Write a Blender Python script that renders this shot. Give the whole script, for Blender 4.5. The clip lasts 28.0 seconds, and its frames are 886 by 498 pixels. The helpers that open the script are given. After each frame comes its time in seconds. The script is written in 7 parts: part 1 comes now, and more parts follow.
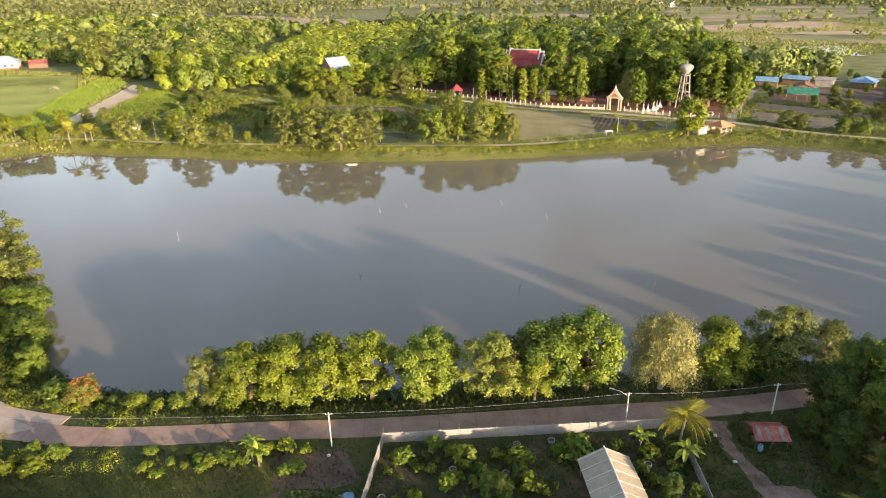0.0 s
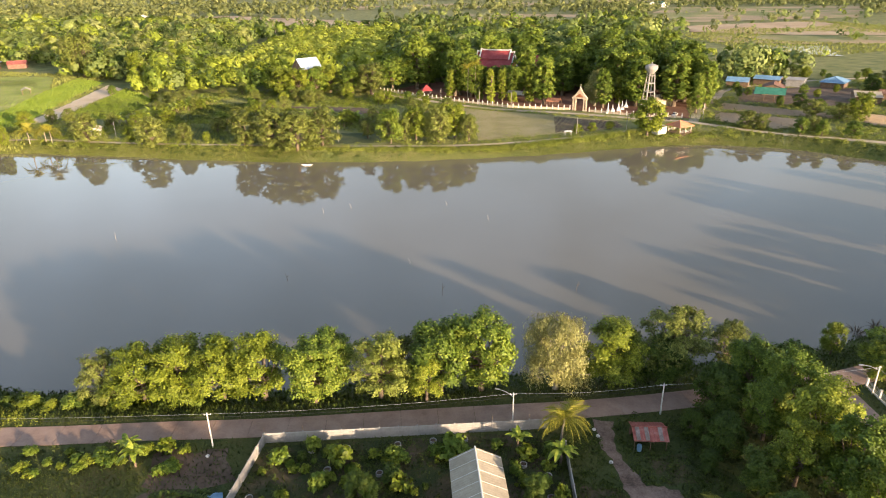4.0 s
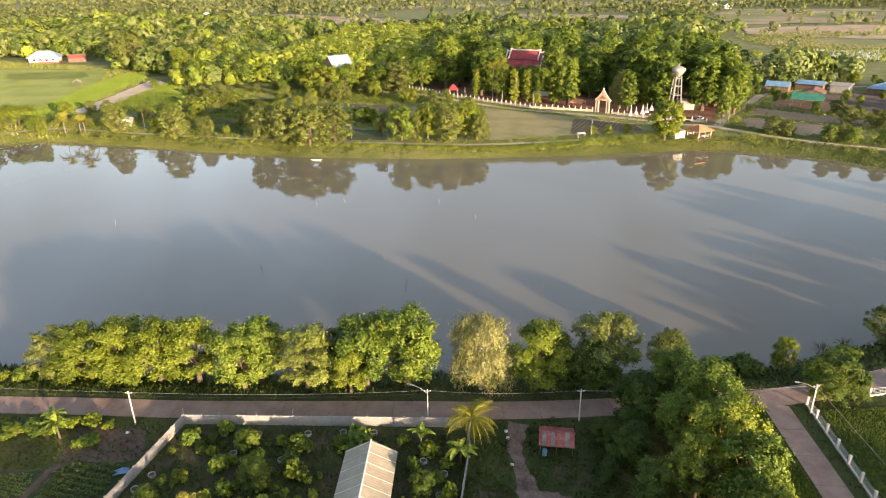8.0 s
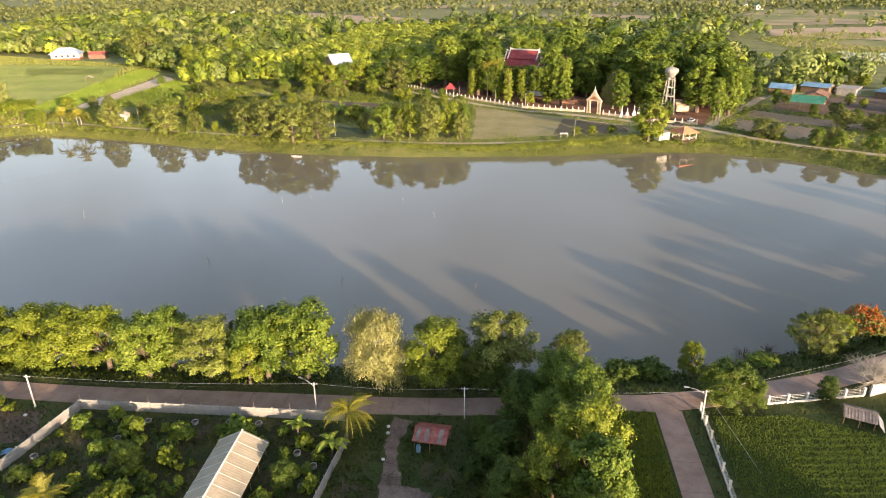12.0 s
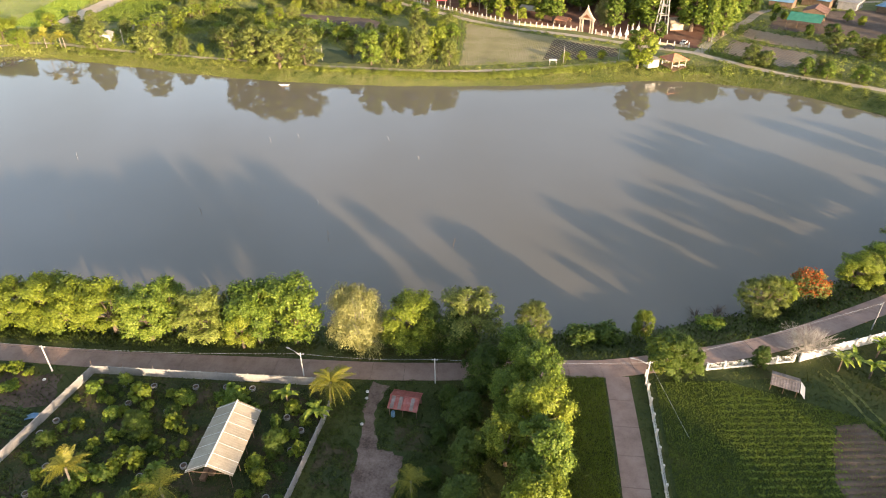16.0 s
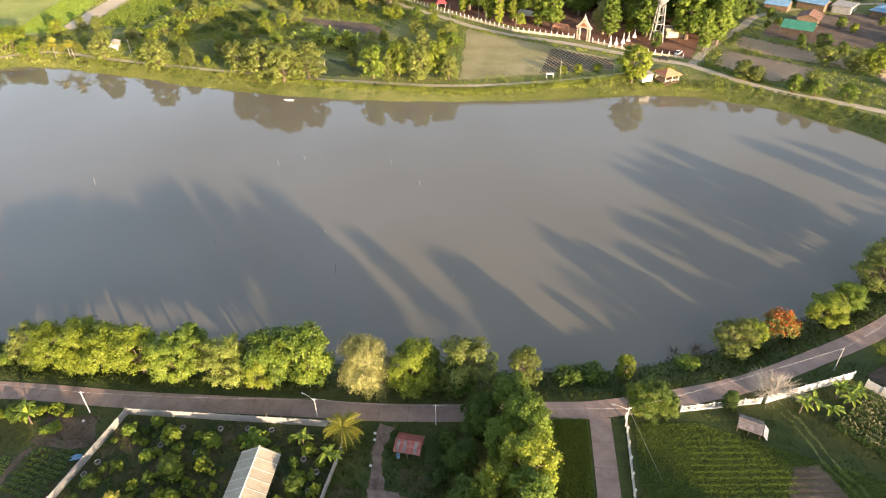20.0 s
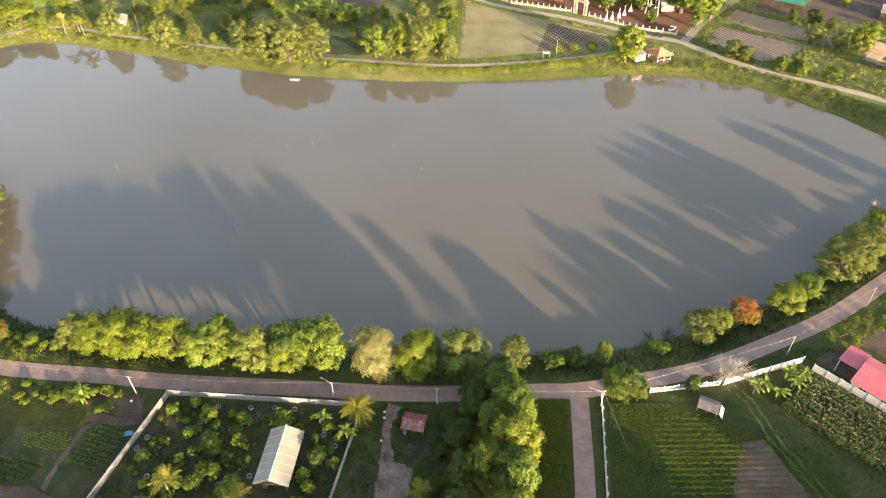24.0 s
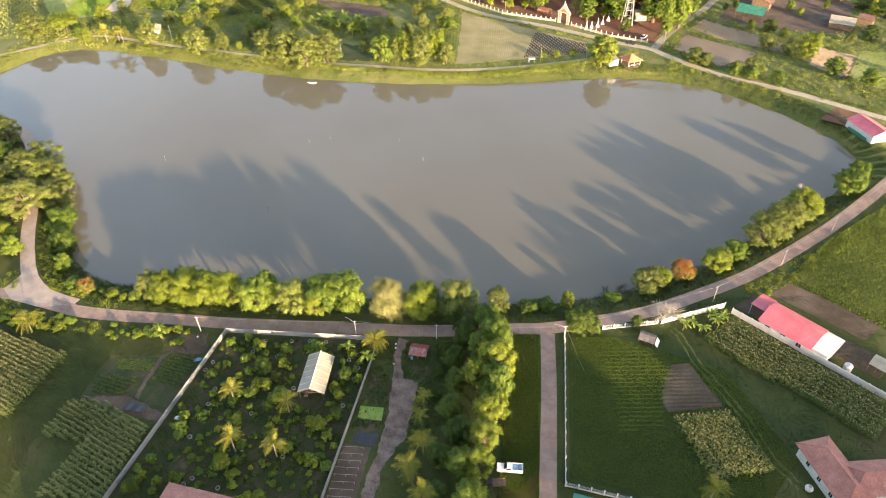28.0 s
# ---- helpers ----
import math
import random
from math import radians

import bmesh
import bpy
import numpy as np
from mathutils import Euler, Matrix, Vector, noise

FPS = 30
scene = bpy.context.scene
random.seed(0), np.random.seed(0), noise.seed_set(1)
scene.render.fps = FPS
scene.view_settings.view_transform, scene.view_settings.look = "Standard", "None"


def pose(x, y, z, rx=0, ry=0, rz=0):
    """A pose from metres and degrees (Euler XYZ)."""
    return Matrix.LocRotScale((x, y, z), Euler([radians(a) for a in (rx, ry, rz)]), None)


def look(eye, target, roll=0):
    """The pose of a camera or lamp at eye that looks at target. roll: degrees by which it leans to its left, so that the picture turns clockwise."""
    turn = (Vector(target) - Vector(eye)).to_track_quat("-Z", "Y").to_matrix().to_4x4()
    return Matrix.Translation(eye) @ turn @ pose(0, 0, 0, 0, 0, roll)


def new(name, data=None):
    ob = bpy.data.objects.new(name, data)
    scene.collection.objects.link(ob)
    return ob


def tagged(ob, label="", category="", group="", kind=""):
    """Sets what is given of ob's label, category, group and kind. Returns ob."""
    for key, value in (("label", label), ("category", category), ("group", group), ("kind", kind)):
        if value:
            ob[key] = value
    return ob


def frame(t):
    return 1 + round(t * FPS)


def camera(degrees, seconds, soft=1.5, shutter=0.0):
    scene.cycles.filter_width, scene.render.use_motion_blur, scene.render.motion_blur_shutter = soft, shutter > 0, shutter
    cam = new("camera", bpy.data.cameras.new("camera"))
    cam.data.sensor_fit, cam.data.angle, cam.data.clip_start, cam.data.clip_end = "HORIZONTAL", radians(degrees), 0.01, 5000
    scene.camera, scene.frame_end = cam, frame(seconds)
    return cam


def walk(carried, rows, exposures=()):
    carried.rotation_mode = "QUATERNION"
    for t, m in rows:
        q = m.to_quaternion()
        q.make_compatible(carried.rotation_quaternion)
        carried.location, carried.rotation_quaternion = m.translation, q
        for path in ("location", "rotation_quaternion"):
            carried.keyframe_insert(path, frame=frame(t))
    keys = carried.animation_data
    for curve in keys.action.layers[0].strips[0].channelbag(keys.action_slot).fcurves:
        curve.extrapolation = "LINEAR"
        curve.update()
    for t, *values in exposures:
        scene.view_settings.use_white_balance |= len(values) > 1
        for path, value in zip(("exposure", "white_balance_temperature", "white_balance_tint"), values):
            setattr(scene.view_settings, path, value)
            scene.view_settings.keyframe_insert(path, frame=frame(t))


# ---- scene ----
cam = camera(68.8, 28.0, 1.0)
METRES, EYE, TILT, LEAN, TURN = 140.0, 55.3, -90.0, 0.0, 0.0
ROWS = [
    (0.0, 0.0, 0.0, 0.0, 0.84, 67.05, 0.36),
    (0.5, 0.0112, 0.0, -0.0001, 0.86, 67.06, 0.36),
    (1.0, 0.0232, 0.0002, -0.0001, 0.88, 67.07, 0.37),
    (1.5, 0.0362, 0.0004, -0.0002, 0.89, 67.08, 0.38),
    (2.0, 0.0498, 0.0005, -0.0002, 0.9, 67.09, 0.39),
    (2.5, 0.0639, 0.0009, -0.0002, 0.89, 67.1, 0.39),
    (3.0, 0.0785, 0.0012, -0.0002, 0.9, 67.1, 0.4),
    (3.5, 0.0934, 0.0017, -0.0002, 0.89, 67.1, 0.41),
    (5.5, 0.1561, 0.0036, -0.0005, 0.85, 67.09, -0.91),
    (6.0, 0.172, 0.004, -0.0005, 0.83, 67.1, -1.68),
    (6.5, 0.188, 0.0045, -0.0003, 0.8, 67.1, -2.54),
    (7.0, 0.2042, 0.0049, -0.0002, 0.78, 67.1, -3.41),
    (7.5, 0.2206, 0.0054, -0.0, 0.77, 67.1, -4.27),
    (8.0, 0.2368, 0.0059, 0.0005, 0.74, 67.09, -5.14),
    (8.5, 0.2535, 0.0065, 0.0011, 0.73, 67.1, -6.01),
    (9.0, 0.2697, 0.0069, 0.002, 0.7, 67.1, -6.82),
    (9.5, 0.2861, 0.0074, 0.0032, 0.68, 67.1, -7.63),
    (10.0, 0.3028, 0.0078, 0.0043, 0.67, 67.1, -8.19),
    (10.5, 0.3191, 0.0083, 0.006, 0.67, 67.1, -8.19),
    (11.0, 0.3355, 0.0087, 0.0076, 0.67, 67.09, -8.18),
    (11.5, 0.3518, 0.0092, 0.0095, 0.67, 67.09, -8.16),
    (12.0, 0.3707, 0.0095, 0.0118, 0.67, 67.08, -8.17),
    (12.5, 0.3889, 0.005, 0.014, 0.64, 67.05, -8.15),
    (14.5, 0.3985, -0.0515, 0.0134, 0.6, 67.03, -8.12),
    (15.0, 0.3987, -0.0657, 0.0128, 0.61, 64.74, -8.1),
    (15.5, 0.3991, -0.0807, 0.0127, 0.62, 61.14, -8.09),
    (16.0, 0.3994, -0.0953, 0.013, 0.62, 57.5, -8.08),
    (16.5, 0.3997, -0.1109, 0.0136, 0.64, 55.94, -8.08),
    (17.0, 0.4002, -0.1258, 0.0131, 0.65, 55.93, -8.07),
    (17.5, 0.4006, -0.1406, 0.0127, 0.66, 55.93, -8.07),
    (18.0, 0.4009, -0.1554, 0.0124, 0.66, 55.93, -8.07),
    (18.5, 0.4012, -0.1702, 0.012, 0.67, 55.94, -8.07),
    (19.0, 0.4014, -0.1851, 0.0117, 0.67, 55.93, -8.08),
    (19.5, 0.4016, -0.2001, 0.0113, 0.67, 55.94, -8.08),
    (20.0, 0.4019, -0.2139, 0.0106, 0.7, 54.94, -8.08),
    (20.5, 0.4021, -0.2292, 0.0106, 0.71, 53.06, -8.09),
    (22.5, 0.4023, -0.2898, 0.0098, 0.73, 50.03, -8.06),
    (23.0, 0.4035, -0.3048, 0.0046, 0.74, 50.04, -8.06),
    (23.5, 0.4056, -0.3197, -0.0068, 0.75, 50.04, -8.06),
    (24.0, 0.4085, -0.3344, -0.0234, 0.76, 50.04, -8.06),
    (24.5, 0.4122, -0.3491, -0.0448, 0.77, 50.04, -8.05),
    (25.0, 0.4164, -0.3639, -0.0701, 0.78, 50.03, -8.04),
    (25.5, 0.421, -0.3786, -0.0989, 0.79, 50.03, -8.03),
    (26.0, 0.4259, -0.3934, -0.1302, 0.8, 50.03, -8.02),
    (26.5, 0.4312, -0.4078, -0.1639, 0.8, 50.02, -8.01),
    (27.0, 0.4369, -0.4222, -0.1991, 0.81, 49.98, -8.01),
    (27.5, 0.4414, -0.4383, -0.2278, 0.81, 49.97, -7.98),
    (28.0, 0.4446, -0.4532, -0.2473, 0.81, 49.96, -7.98),
]
walk(cam, [(t, pose(0, 0, EYE, TILT, LEAN, TURN) @ pose(METRES * x, METRES * y, METRES * z, 90 + pitch, roll, yaw)) for t, x, y, z, yaw, pitch, roll in ROWS],
     [(0.0, 1.34, 6850, 19.4), (12.0, 1.33, 6850, 19.8), (15.0, 1.27, 6850, 20.4), (16.0, 1.52, 6800, 19.4), (18.0, 1.58, 6800, 19), (22.5, 1.7, 6800, 18.4), (28.0, 1.86, 6800, 18.4)])

# ---- world, sun ----
SUN_TO = Vector((0.68, -0.73, 0.0)).normalized()
SUN_EL = radians(8.6)
world = bpy.data.worlds.new("sky")
scene.world = world
world.use_nodes = True
wn = world.node_tree.nodes
sky = wn.new("ShaderNodeTexSky")
sky.sky_type = "NISHITA"
sky.sun_disc = False
sky.sun_elevation = SUN_EL
sky.sun_rotation = math.atan2(SUN_TO.x, SUN_TO.y)
sky.dust_density = 1.0
wn["Background"].inputs["Strength"].default_value = 0.135
# thin high cloud takes most of the blue out of the sky
haze, veil, cloud, where = wn.new("ShaderNodeHueSaturation"), wn.new("ShaderNodeMix"), wn.new("ShaderNodeTexNoise"), wn.new("ShaderNodeTexCoord")
haze.inputs["Saturation"].default_value = 0.85
cloud.inputs["Scale"].default_value, cloud.inputs["Detail"].default_value, cloud.inputs["Distortion"].default_value = 3.0, 5, 0.6
veil.data_type, veil.blend_type = "RGBA", "MULTIPLY"
veil.inputs["Factor"].default_value = 1.0
cover = wn.new("ShaderNodeMapRange")
cover.inputs["From Min"].default_value, cover.inputs["From Max"].default_value = 0.3, 0.7
cover.inputs["To Min"].default_value, cover.inputs["To Max"].default_value = 1.0, 1.6
wl = world.node_tree.links
wl.new(where.outputs["Generated"], cloud.inputs["Vector"]), wl.new(cloud.outputs["Fac"], cover.inputs["Value"])
wl.new(sky.outputs[0], haze.inputs["Color"]), wl.new(haze.outputs[0], veil.inputs["A"]), wl.new(cover.outputs[0], veil.inputs["B"])
wl.new(veil.outputs["Result"], wn["Background"].inputs["Color"])
sun = bpy.data.lights.new("sun", "SUN")
sun.energy, sun.angle, sun.color = 5.0, radians(1.3), (1.0, 0.78, 0.51)
sun_at = SUN_TO * 100 * math.cos(SUN_EL) + Vector((0, 0, 100 * math.sin(SUN_EL)))
new("sun", sun).matrix_world = look(sun_at, (0, 0, 0))

# ---- materials ----
def node_mat(name):
    m = bpy.data.materials.new(name)
    m.use_nodes = True
    return m, m.node_tree.nodes, m.node_tree.links


def ramp(nodes, stops):
    r = nodes.new("ShaderNodeValToRGB")
    el = r.color_ramp.elements
    while len(el) < len(stops):
        el.new(0.5)
    for e, (p, c) in zip(el, stops):
        e.position, e.color = p, (*c, 1)
    return r


def surface(name, stops, scale=0.5, fine=6.0, rough=0.85, bump=0.3, metal=0.0, spread=0.35, dist=0.03):
    """A matt surface: a coarse noise picks the colour, a fine one breaks it up and gives relief. Metres."""
    m, n, l = node_mat(name)
    b = n["Principled BSDF"]
    co = n.new("ShaderNodeTexCoord")
    a, f = n.new("ShaderNodeTexNoise"), n.new("ShaderNodeTexNoise")
    a.inputs["Scale"].default_value, a.inputs["Detail"].default_value, a.inputs["Roughness"].default_value = scale, 6, 0.65
    f.inputs["Scale"].default_value, f.inputs["Detail"].default_value, f.inputs["Roughness"].default_value = fine, 5, 0.7
    l.new(co.outputs["Object"], a.inputs["Vector"]), l.new(co.outputs["Object"], f.inputs["Vector"])
    mix = n.new("ShaderNodeMath")
    mix.operation = "MULTIPLY_ADD"
    mix.inputs[1].default_value = spread
    l.new(f.outputs["Fac"], mix.inputs[0])
    sub = n.new("ShaderNodeMath")
    sub.operation = "SUBTRACT"
    sub.inputs[1].default_value = spread / 2
    l.new(a.outputs["Fac"], sub.inputs[0]), l.new(sub.outputs[0], mix.inputs[2])
    r = ramp(n, stops)
    l.new(mix.outputs[0], r.inputs["Fac"]), l.new(r.outputs["Color"], b.inputs["Base Color"])
    b.inputs["Roughness"].default_value, b.inputs["Metallic"].default_value = rough, metal
    bp = n.new("ShaderNodeBump")
    bp.inputs["Strength"].default_value, bp.inputs["Distance"].default_value = bump, dist
    l.new(f.outputs["Fac"], bp.inputs["Height"]), l.new(bp.outputs[0], b.inputs["Normal"])
    return m


def leafy(name, dark, mid, light, patch=0.15, see=0.18, vary=0.45, spray=0.0):
    """Leaves: each one its own tone, with slow drifts from crown to crown, and some light through.
    spray: leaves per metre, for faces that stand for a spray of many leaves."""
    m, n, l = node_mat(name)
    b = n["Principled BSDF"]
    g, o, co, a = n.new("ShaderNodeNewGeometry"), n.new("ShaderNodeObjectInfo"), n.new("ShaderNodeTexCoord"), n.new("ShaderNodeTexNoise")
    a.inputs["Scale"].default_value, a.inputs["Detail"].default_value = patch, 2
    l.new(co.outputs["Object"], a.inputs["Vector"])
    s1, s2 = n.new("ShaderNodeMath"), n.new("ShaderNodeMath")
    s1.operation = s2.operation = "MULTIPLY_ADD"
    s1.inputs[1].default_value, s2.inputs[1].default_value = vary, 0.7
    l.new(g.outputs["Random Per Island"], s1.inputs[0])
    l.new(a.outputs["Fac"], s2.inputs[0]), l.new(s1.outputs[0], s2.inputs[2])
    s3 = n.new("ShaderNodeMath")
    s3.operation = "MULTIPLY_ADD"
    s3.inputs[1].default_value, s3.inputs[2].default_value = 0.25, -0.2 + (0.45 - vary) / 2
    l.new(o.outputs["Random"], s3.inputs[0]), l.new(s3.outputs[0], s1.inputs[2])
    r = ramp(n, [(0.15, dark), (0.5, mid), (0.85, light)])
    l.new(s2.outputs[0], r.inputs["Fac"]), l.new(r.outputs["Color"], b.inputs["Base Color"])
    b.inputs["Roughness"].default_value = 0.55
    b.inputs["Specular IOR Level"].default_value = 0.3
    t, mx = n.new("ShaderNodeBsdfTranslucent"), n.new("ShaderNodeMixShader")
    mx.inputs[0].default_value = see
    l.new(r.outputs["Color"], t.inputs["Color"])
    l.new(b.outputs[0], mx.inputs[1]), l.new(t.outputs[0], mx.inputs[2])
    if spray:
        f, tone, tint = (n.new("ShaderNode" + k) for k in ("TexNoise", "MapRange", "Mix"))
        f.inputs["Scale"].default_value, f.inputs["Detail"].default_value, f.inputs["Roughness"].default_value = spray, 4, 0.7
        l.new(co.outputs["Object"], f.inputs["Vector"])
        tone.inputs["From Min"].default_value, tone.inputs["From Max"].default_value = 0.33, 0.67
        tone.inputs["To Min"].default_value, tone.inputs["To Max"].default_value = 0.7, 1.28
        tint.data_type, tint.blend_type = "RGBA", "MULTIPLY"
        tint.inputs["Factor"].default_value = 1.0
        l.new(f.outputs["Fac"], tone.inputs["Value"]), l.new(r.outputs["Color"], tint.inputs["A"]), l.new(tone.outputs[0], tint.inputs["B"])
        l.new(tint.outputs["Result"], b.inputs["Base Color"]), l.new(tint.outputs["Result"], t.inputs["Color"])
        bp = n.new("ShaderNodeBump")
        bp.inputs["Strength"].default_value, bp.inputs["Distance"].default_value = 0.8, 0.5 / spray
        l.new(f.outputs["Fac"], bp.inputs["Height"]), l.new(bp.outputs[0], b.inputs["Normal"])
    l.new(mx.outputs[0], n["Material Output"].inputs["Surface"])
    return m


MAT = {
    # grass and lawn are darkened to deepen the shade over the near ground
    "grass": surface("grass", [(0.25, (0.0255, 0.0389, 0.00779)), (0.42, (0.0425, 0.0622, 0.0108)), (0.58, (0.0736, 0.0828, 0.0174)), (0.75, (0.113, 0.0878, 0.0347))], 0.06, 2.5, 0.95, 0.9, dist=0.12, spread=0.5),
    "lawn": surface("lawn", [(0.3, (0.0198, 0.0363, 0.00608)), (0.5, (0.0356, 0.058, 0.0091)), (0.7, (0.0592, 0.0728, 0.0152))], 0.12, 3.0, 0.95, 0.9, dist=0.1, spread=0.5),
    "bright": surface("bright_crop", [(0.3, (0.13, 0.24, 0.03)), (0.5, (0.2, 0.32, 0.05)), (0.7, (0.28, 0.36, 0.08))], 0.1, 1.5, 0.9, 0.8, dist=0.15),
    "meadow": surface("meadow", [(0.3, (0.17, 0.21, 0.045)), (0.5, (0.27, 0.3, 0.075)), (0.7, (0.36, 0.34, 0.12))], 0.05, 1.2, 0.95, 1.0, dist=0.3),
    "stubble": surface("stubble", [(0.3, (0.22, 0.19, 0.085)), (0.5, (0.31, 0.27, 0.125)), (0.7, (0.4, 0.33, 0.19))], 0.07, 1.5, 0.95, 1.0, dist=0.3),
    "soil": surface("soil", [(0.3, (0.0716, 0.0465, 0.0294)), (0.5, (0.111, 0.0744, 0.0501)), (0.7, (0.163, 0.118, 0.0825))], 0.15, 2.0, 0.95, 0.8, dist=0.08),
    "red_soil": surface("red_soil", [(0.3, (0.126, 0.0525, 0.0285)), (0.5, (0.189, 0.0825, 0.0463)), (0.7, (0.236, 0.128, 0.0784))], 0.12, 2.0, 0.95, 0.5),
    "track": surface("track_earth", [(0.3, (0.13, 0.09, 0.07)), (0.5, (0.2, 0.145, 0.115)), (0.7, (0.27, 0.2, 0.165))], 0.25, 2.5, 0.95, 0.8, dist=0.06),
    "dry": surface("dry_field", [(0.3, (0.317, 0.216, 0.133)), (0.5, (0.408, 0.302, 0.194)), (0.7, (0.477, 0.378, 0.246))], 0.02, 1.2, 0.95, 1.0, dist=0.35),
    "concrete": surface("road_concrete", [(0.25, (0.205, 0.137, 0.106)), (0.5, (0.3, 0.207, 0.163)), (0.75, (0.37, 0.27, 0.217))], 0.35, 5.0, 0.85, 0.25, dist=0.01),
    "pale_concrete": surface("pale_concrete", [(0.25, (0.3, 0.235, 0.19)), (0.5, (0.4, 0.32, 0.26)), (0.75, (0.47, 0.39, 0.33))], 0.35, 5.0, 0.85, 0.25, dist=0.01),
    "path": surface("path_concrete", [(0.3, (0.34, 0.28, 0.195)), (0.5, (0.43, 0.36, 0.26)), (0.7, (0.5, 0.43, 0.32))], 0.4, 4.0, 0.9, 0.3),
    "block": surface("wall_block", [(0.25, (0.221, 0.213, 0.2)), (0.5, (0.317, 0.311, 0.297)), (0.75, (0.4, 0.393, 0.38))], 0.6, 4.0, 0.85, 0.3, dist=0.01),
    "white": surface("white_paint", [(0.2, (0.484, 0.466, 0.431)), (0.5, (0.651, 0.634, 0.595)), (0.8, (0.722, 0.704, 0.664))], 0.5, 5.0, 0.6, 0.1, dist=0.005),
    "cream": surface("cream_paint", [(0.2, (0.4, 0.32, 0.225)), (0.5, (0.52, 0.43, 0.315)), (0.8, (0.6, 0.52, 0.41))], 0.5, 5.0, 0.6, 0.1, dist=0.005),
    "bark": surface("bark", [(0.25, (0.07, 0.05, 0.035)), (0.5, (0.14, 0.105, 0.075)), (0.75, (0.24, 0.2, 0.15))], 1.5, 12.0, 0.9, 0.7, dist=0.03),
    "pale_bark": surface("pale_bark", [(0.25, (0.26, 0.22, 0.17)), (0.5, (0.38, 0.34, 0.28)), (0.75, (0.5, 0.46, 0.4))], 1.5, 12.0, 0.9, 0.6),
    "palm_bark": surface("palm_bark", [(0.25, (0.17, 0.14, 0.105)), (0.5, (0.26, 0.22, 0.175)), (0.75, (0.36, 0.32, 0.26))], 1.5, 12.0, 0.9, 0.6),
    "metal_roof": surface("pale_sheet", [(0.25, (0.304, 0.265, 0.194)), (0.5, (0.377, 0.332, 0.249)), (0.75, (0.449, 0.398, 0.305))], 0.5, 4.0, 0.55, 0.1, dist=0.01),
    "plastic": surface("translucent_sheet", [(0.25, (0.26, 0.225, 0.16)), (0.5, (0.34, 0.3, 0.225)), (0.75, (0.42, 0.38, 0.29))], 0.5, 4.0, 0.5, 0.1, dist=0.01),
    "rust_red": surface("rusty_red_sheet", [(0.25, (0.16, 0.05, 0.035)), (0.5, (0.32, 0.09, 0.07)), (0.75, (0.42, 0.2, 0.17))], 0.9, 6.0, 0.6, 0.2, dist=0.01),
    "pink_roof": surface("rose_sheet", [(0.25, (0.52, 0.1, 0.125)), (0.5, (0.62, 0.14, 0.17)), (0.75, (0.66, 0.2, 0.22))], 0.3, 3.0, 0.45, 0.1, dist=0.01),
    "tile_red": surface("clay_tile", [(0.25, (0.3, 0.115, 0.09)), (0.5, (0.42, 0.175, 0.135)), (0.75, (0.53, 0.26, 0.2))], 0.5, 4.0, 0.7, 0.6, dist=0.04, spread=0.7),
    "tile_orange": surface("orange_tile", [(0.25, (0.44, 0.16, 0.08)), (0.5, (0.54, 0.225, 0.12)), (0.75, (0.6, 0.3, 0.17))], 0.6, 5.0, 0.7, 0.3, dist=0.02),
    "temple_red": surface("temple_red_tile", [(0.25, (0.24, 0.035, 0.04)), (0.5, (0.33, 0.055, 0.06)), (0.75, (0.4, 0.11, 0.1))], 0.4, 4.0, 0.6, 0.3, dist=0.02),
    "green_roof": surface("green_sheet", [(0.25, (0.02, 0.12, 0.08)), (0.5, (0.03, 0.19, 0.125)), (0.75, (0.08, 0.26, 0.18))], 0.4, 4.0, 0.5, 0.1, dist=0.01),
    "blue_roof": surface("blue_sheet", [(0.25, (0.09, 0.21, 0.338)), (0.5, (0.15, 0.3, 0.45)), (0.75, (0.262, 0.39, 0.51))], 0.4, 4.0, 0.5, 0.1, dist=0.01),
    "pale_blue": surface("pale_blue_sheet", [(0.25, (0.2, 0.27, 0.36)), (0.5, (0.28, 0.36, 0.46)), (0.75, (0.38, 0.45, 0.53))], 0.4, 4.0, 0.5, 0.1, dist=0.01),
    "rust_roof": surface("rusty_sheet", [(0.25, (0.112, 0.0558, 0.0372)), (0.5, (0.186, 0.0992, 0.0682)), (0.75, (0.26, 0.186, 0.149))], 0.6, 5.0, 0.7, 0.2, dist=0.01),
    "timber": surface("timber", [(0.25, (0.1, 0.065, 0.04)), (0.5, (0.18, 0.12, 0.075)), (0.75, (0.28, 0.2, 0.13))], 1.2, 9.0, 0.8, 0.3, dist=0.01),
    "dark": surface("dark_metal", [(0.3, (0.02, 0.02, 0.022)), (0.7, (0.05, 0.05, 0.055))], 1.0, 8.0, 0.5, 0.05, dist=0.005),
    "steel": surface("galvanised", [(0.3, (0.42, 0.43, 0.44)), (0.7, (0.58, 0.59, 0.6))], 1.0, 8.0, 0.4, 0.05, 0.6, dist=0.005),
    "reed": surface("reed_bank", [(0.25, (0.0893, 0.085, 0.0242)), (0.45, (0.143, 0.145, 0.0363)), (0.62, (0.223, 0.187, 0.0646)), (0.8, (0.295, 0.187, 0.105))], 0.12, 2.5, 0.95, 0.9, dist=0.15, spread=0.5),
    "paddy": surface("paddy_mosaic", [(0.36, (0.13, 0.165, 0.045)), (0.47, (0.2, 0.21, 0.07)), (0.55, (0.33, 0.25, 0.145)), (0.7, (0.42, 0.32, 0.2))], 0.009, 0.8, 0.95, 1.0, dist=0.45, spread=0.25),
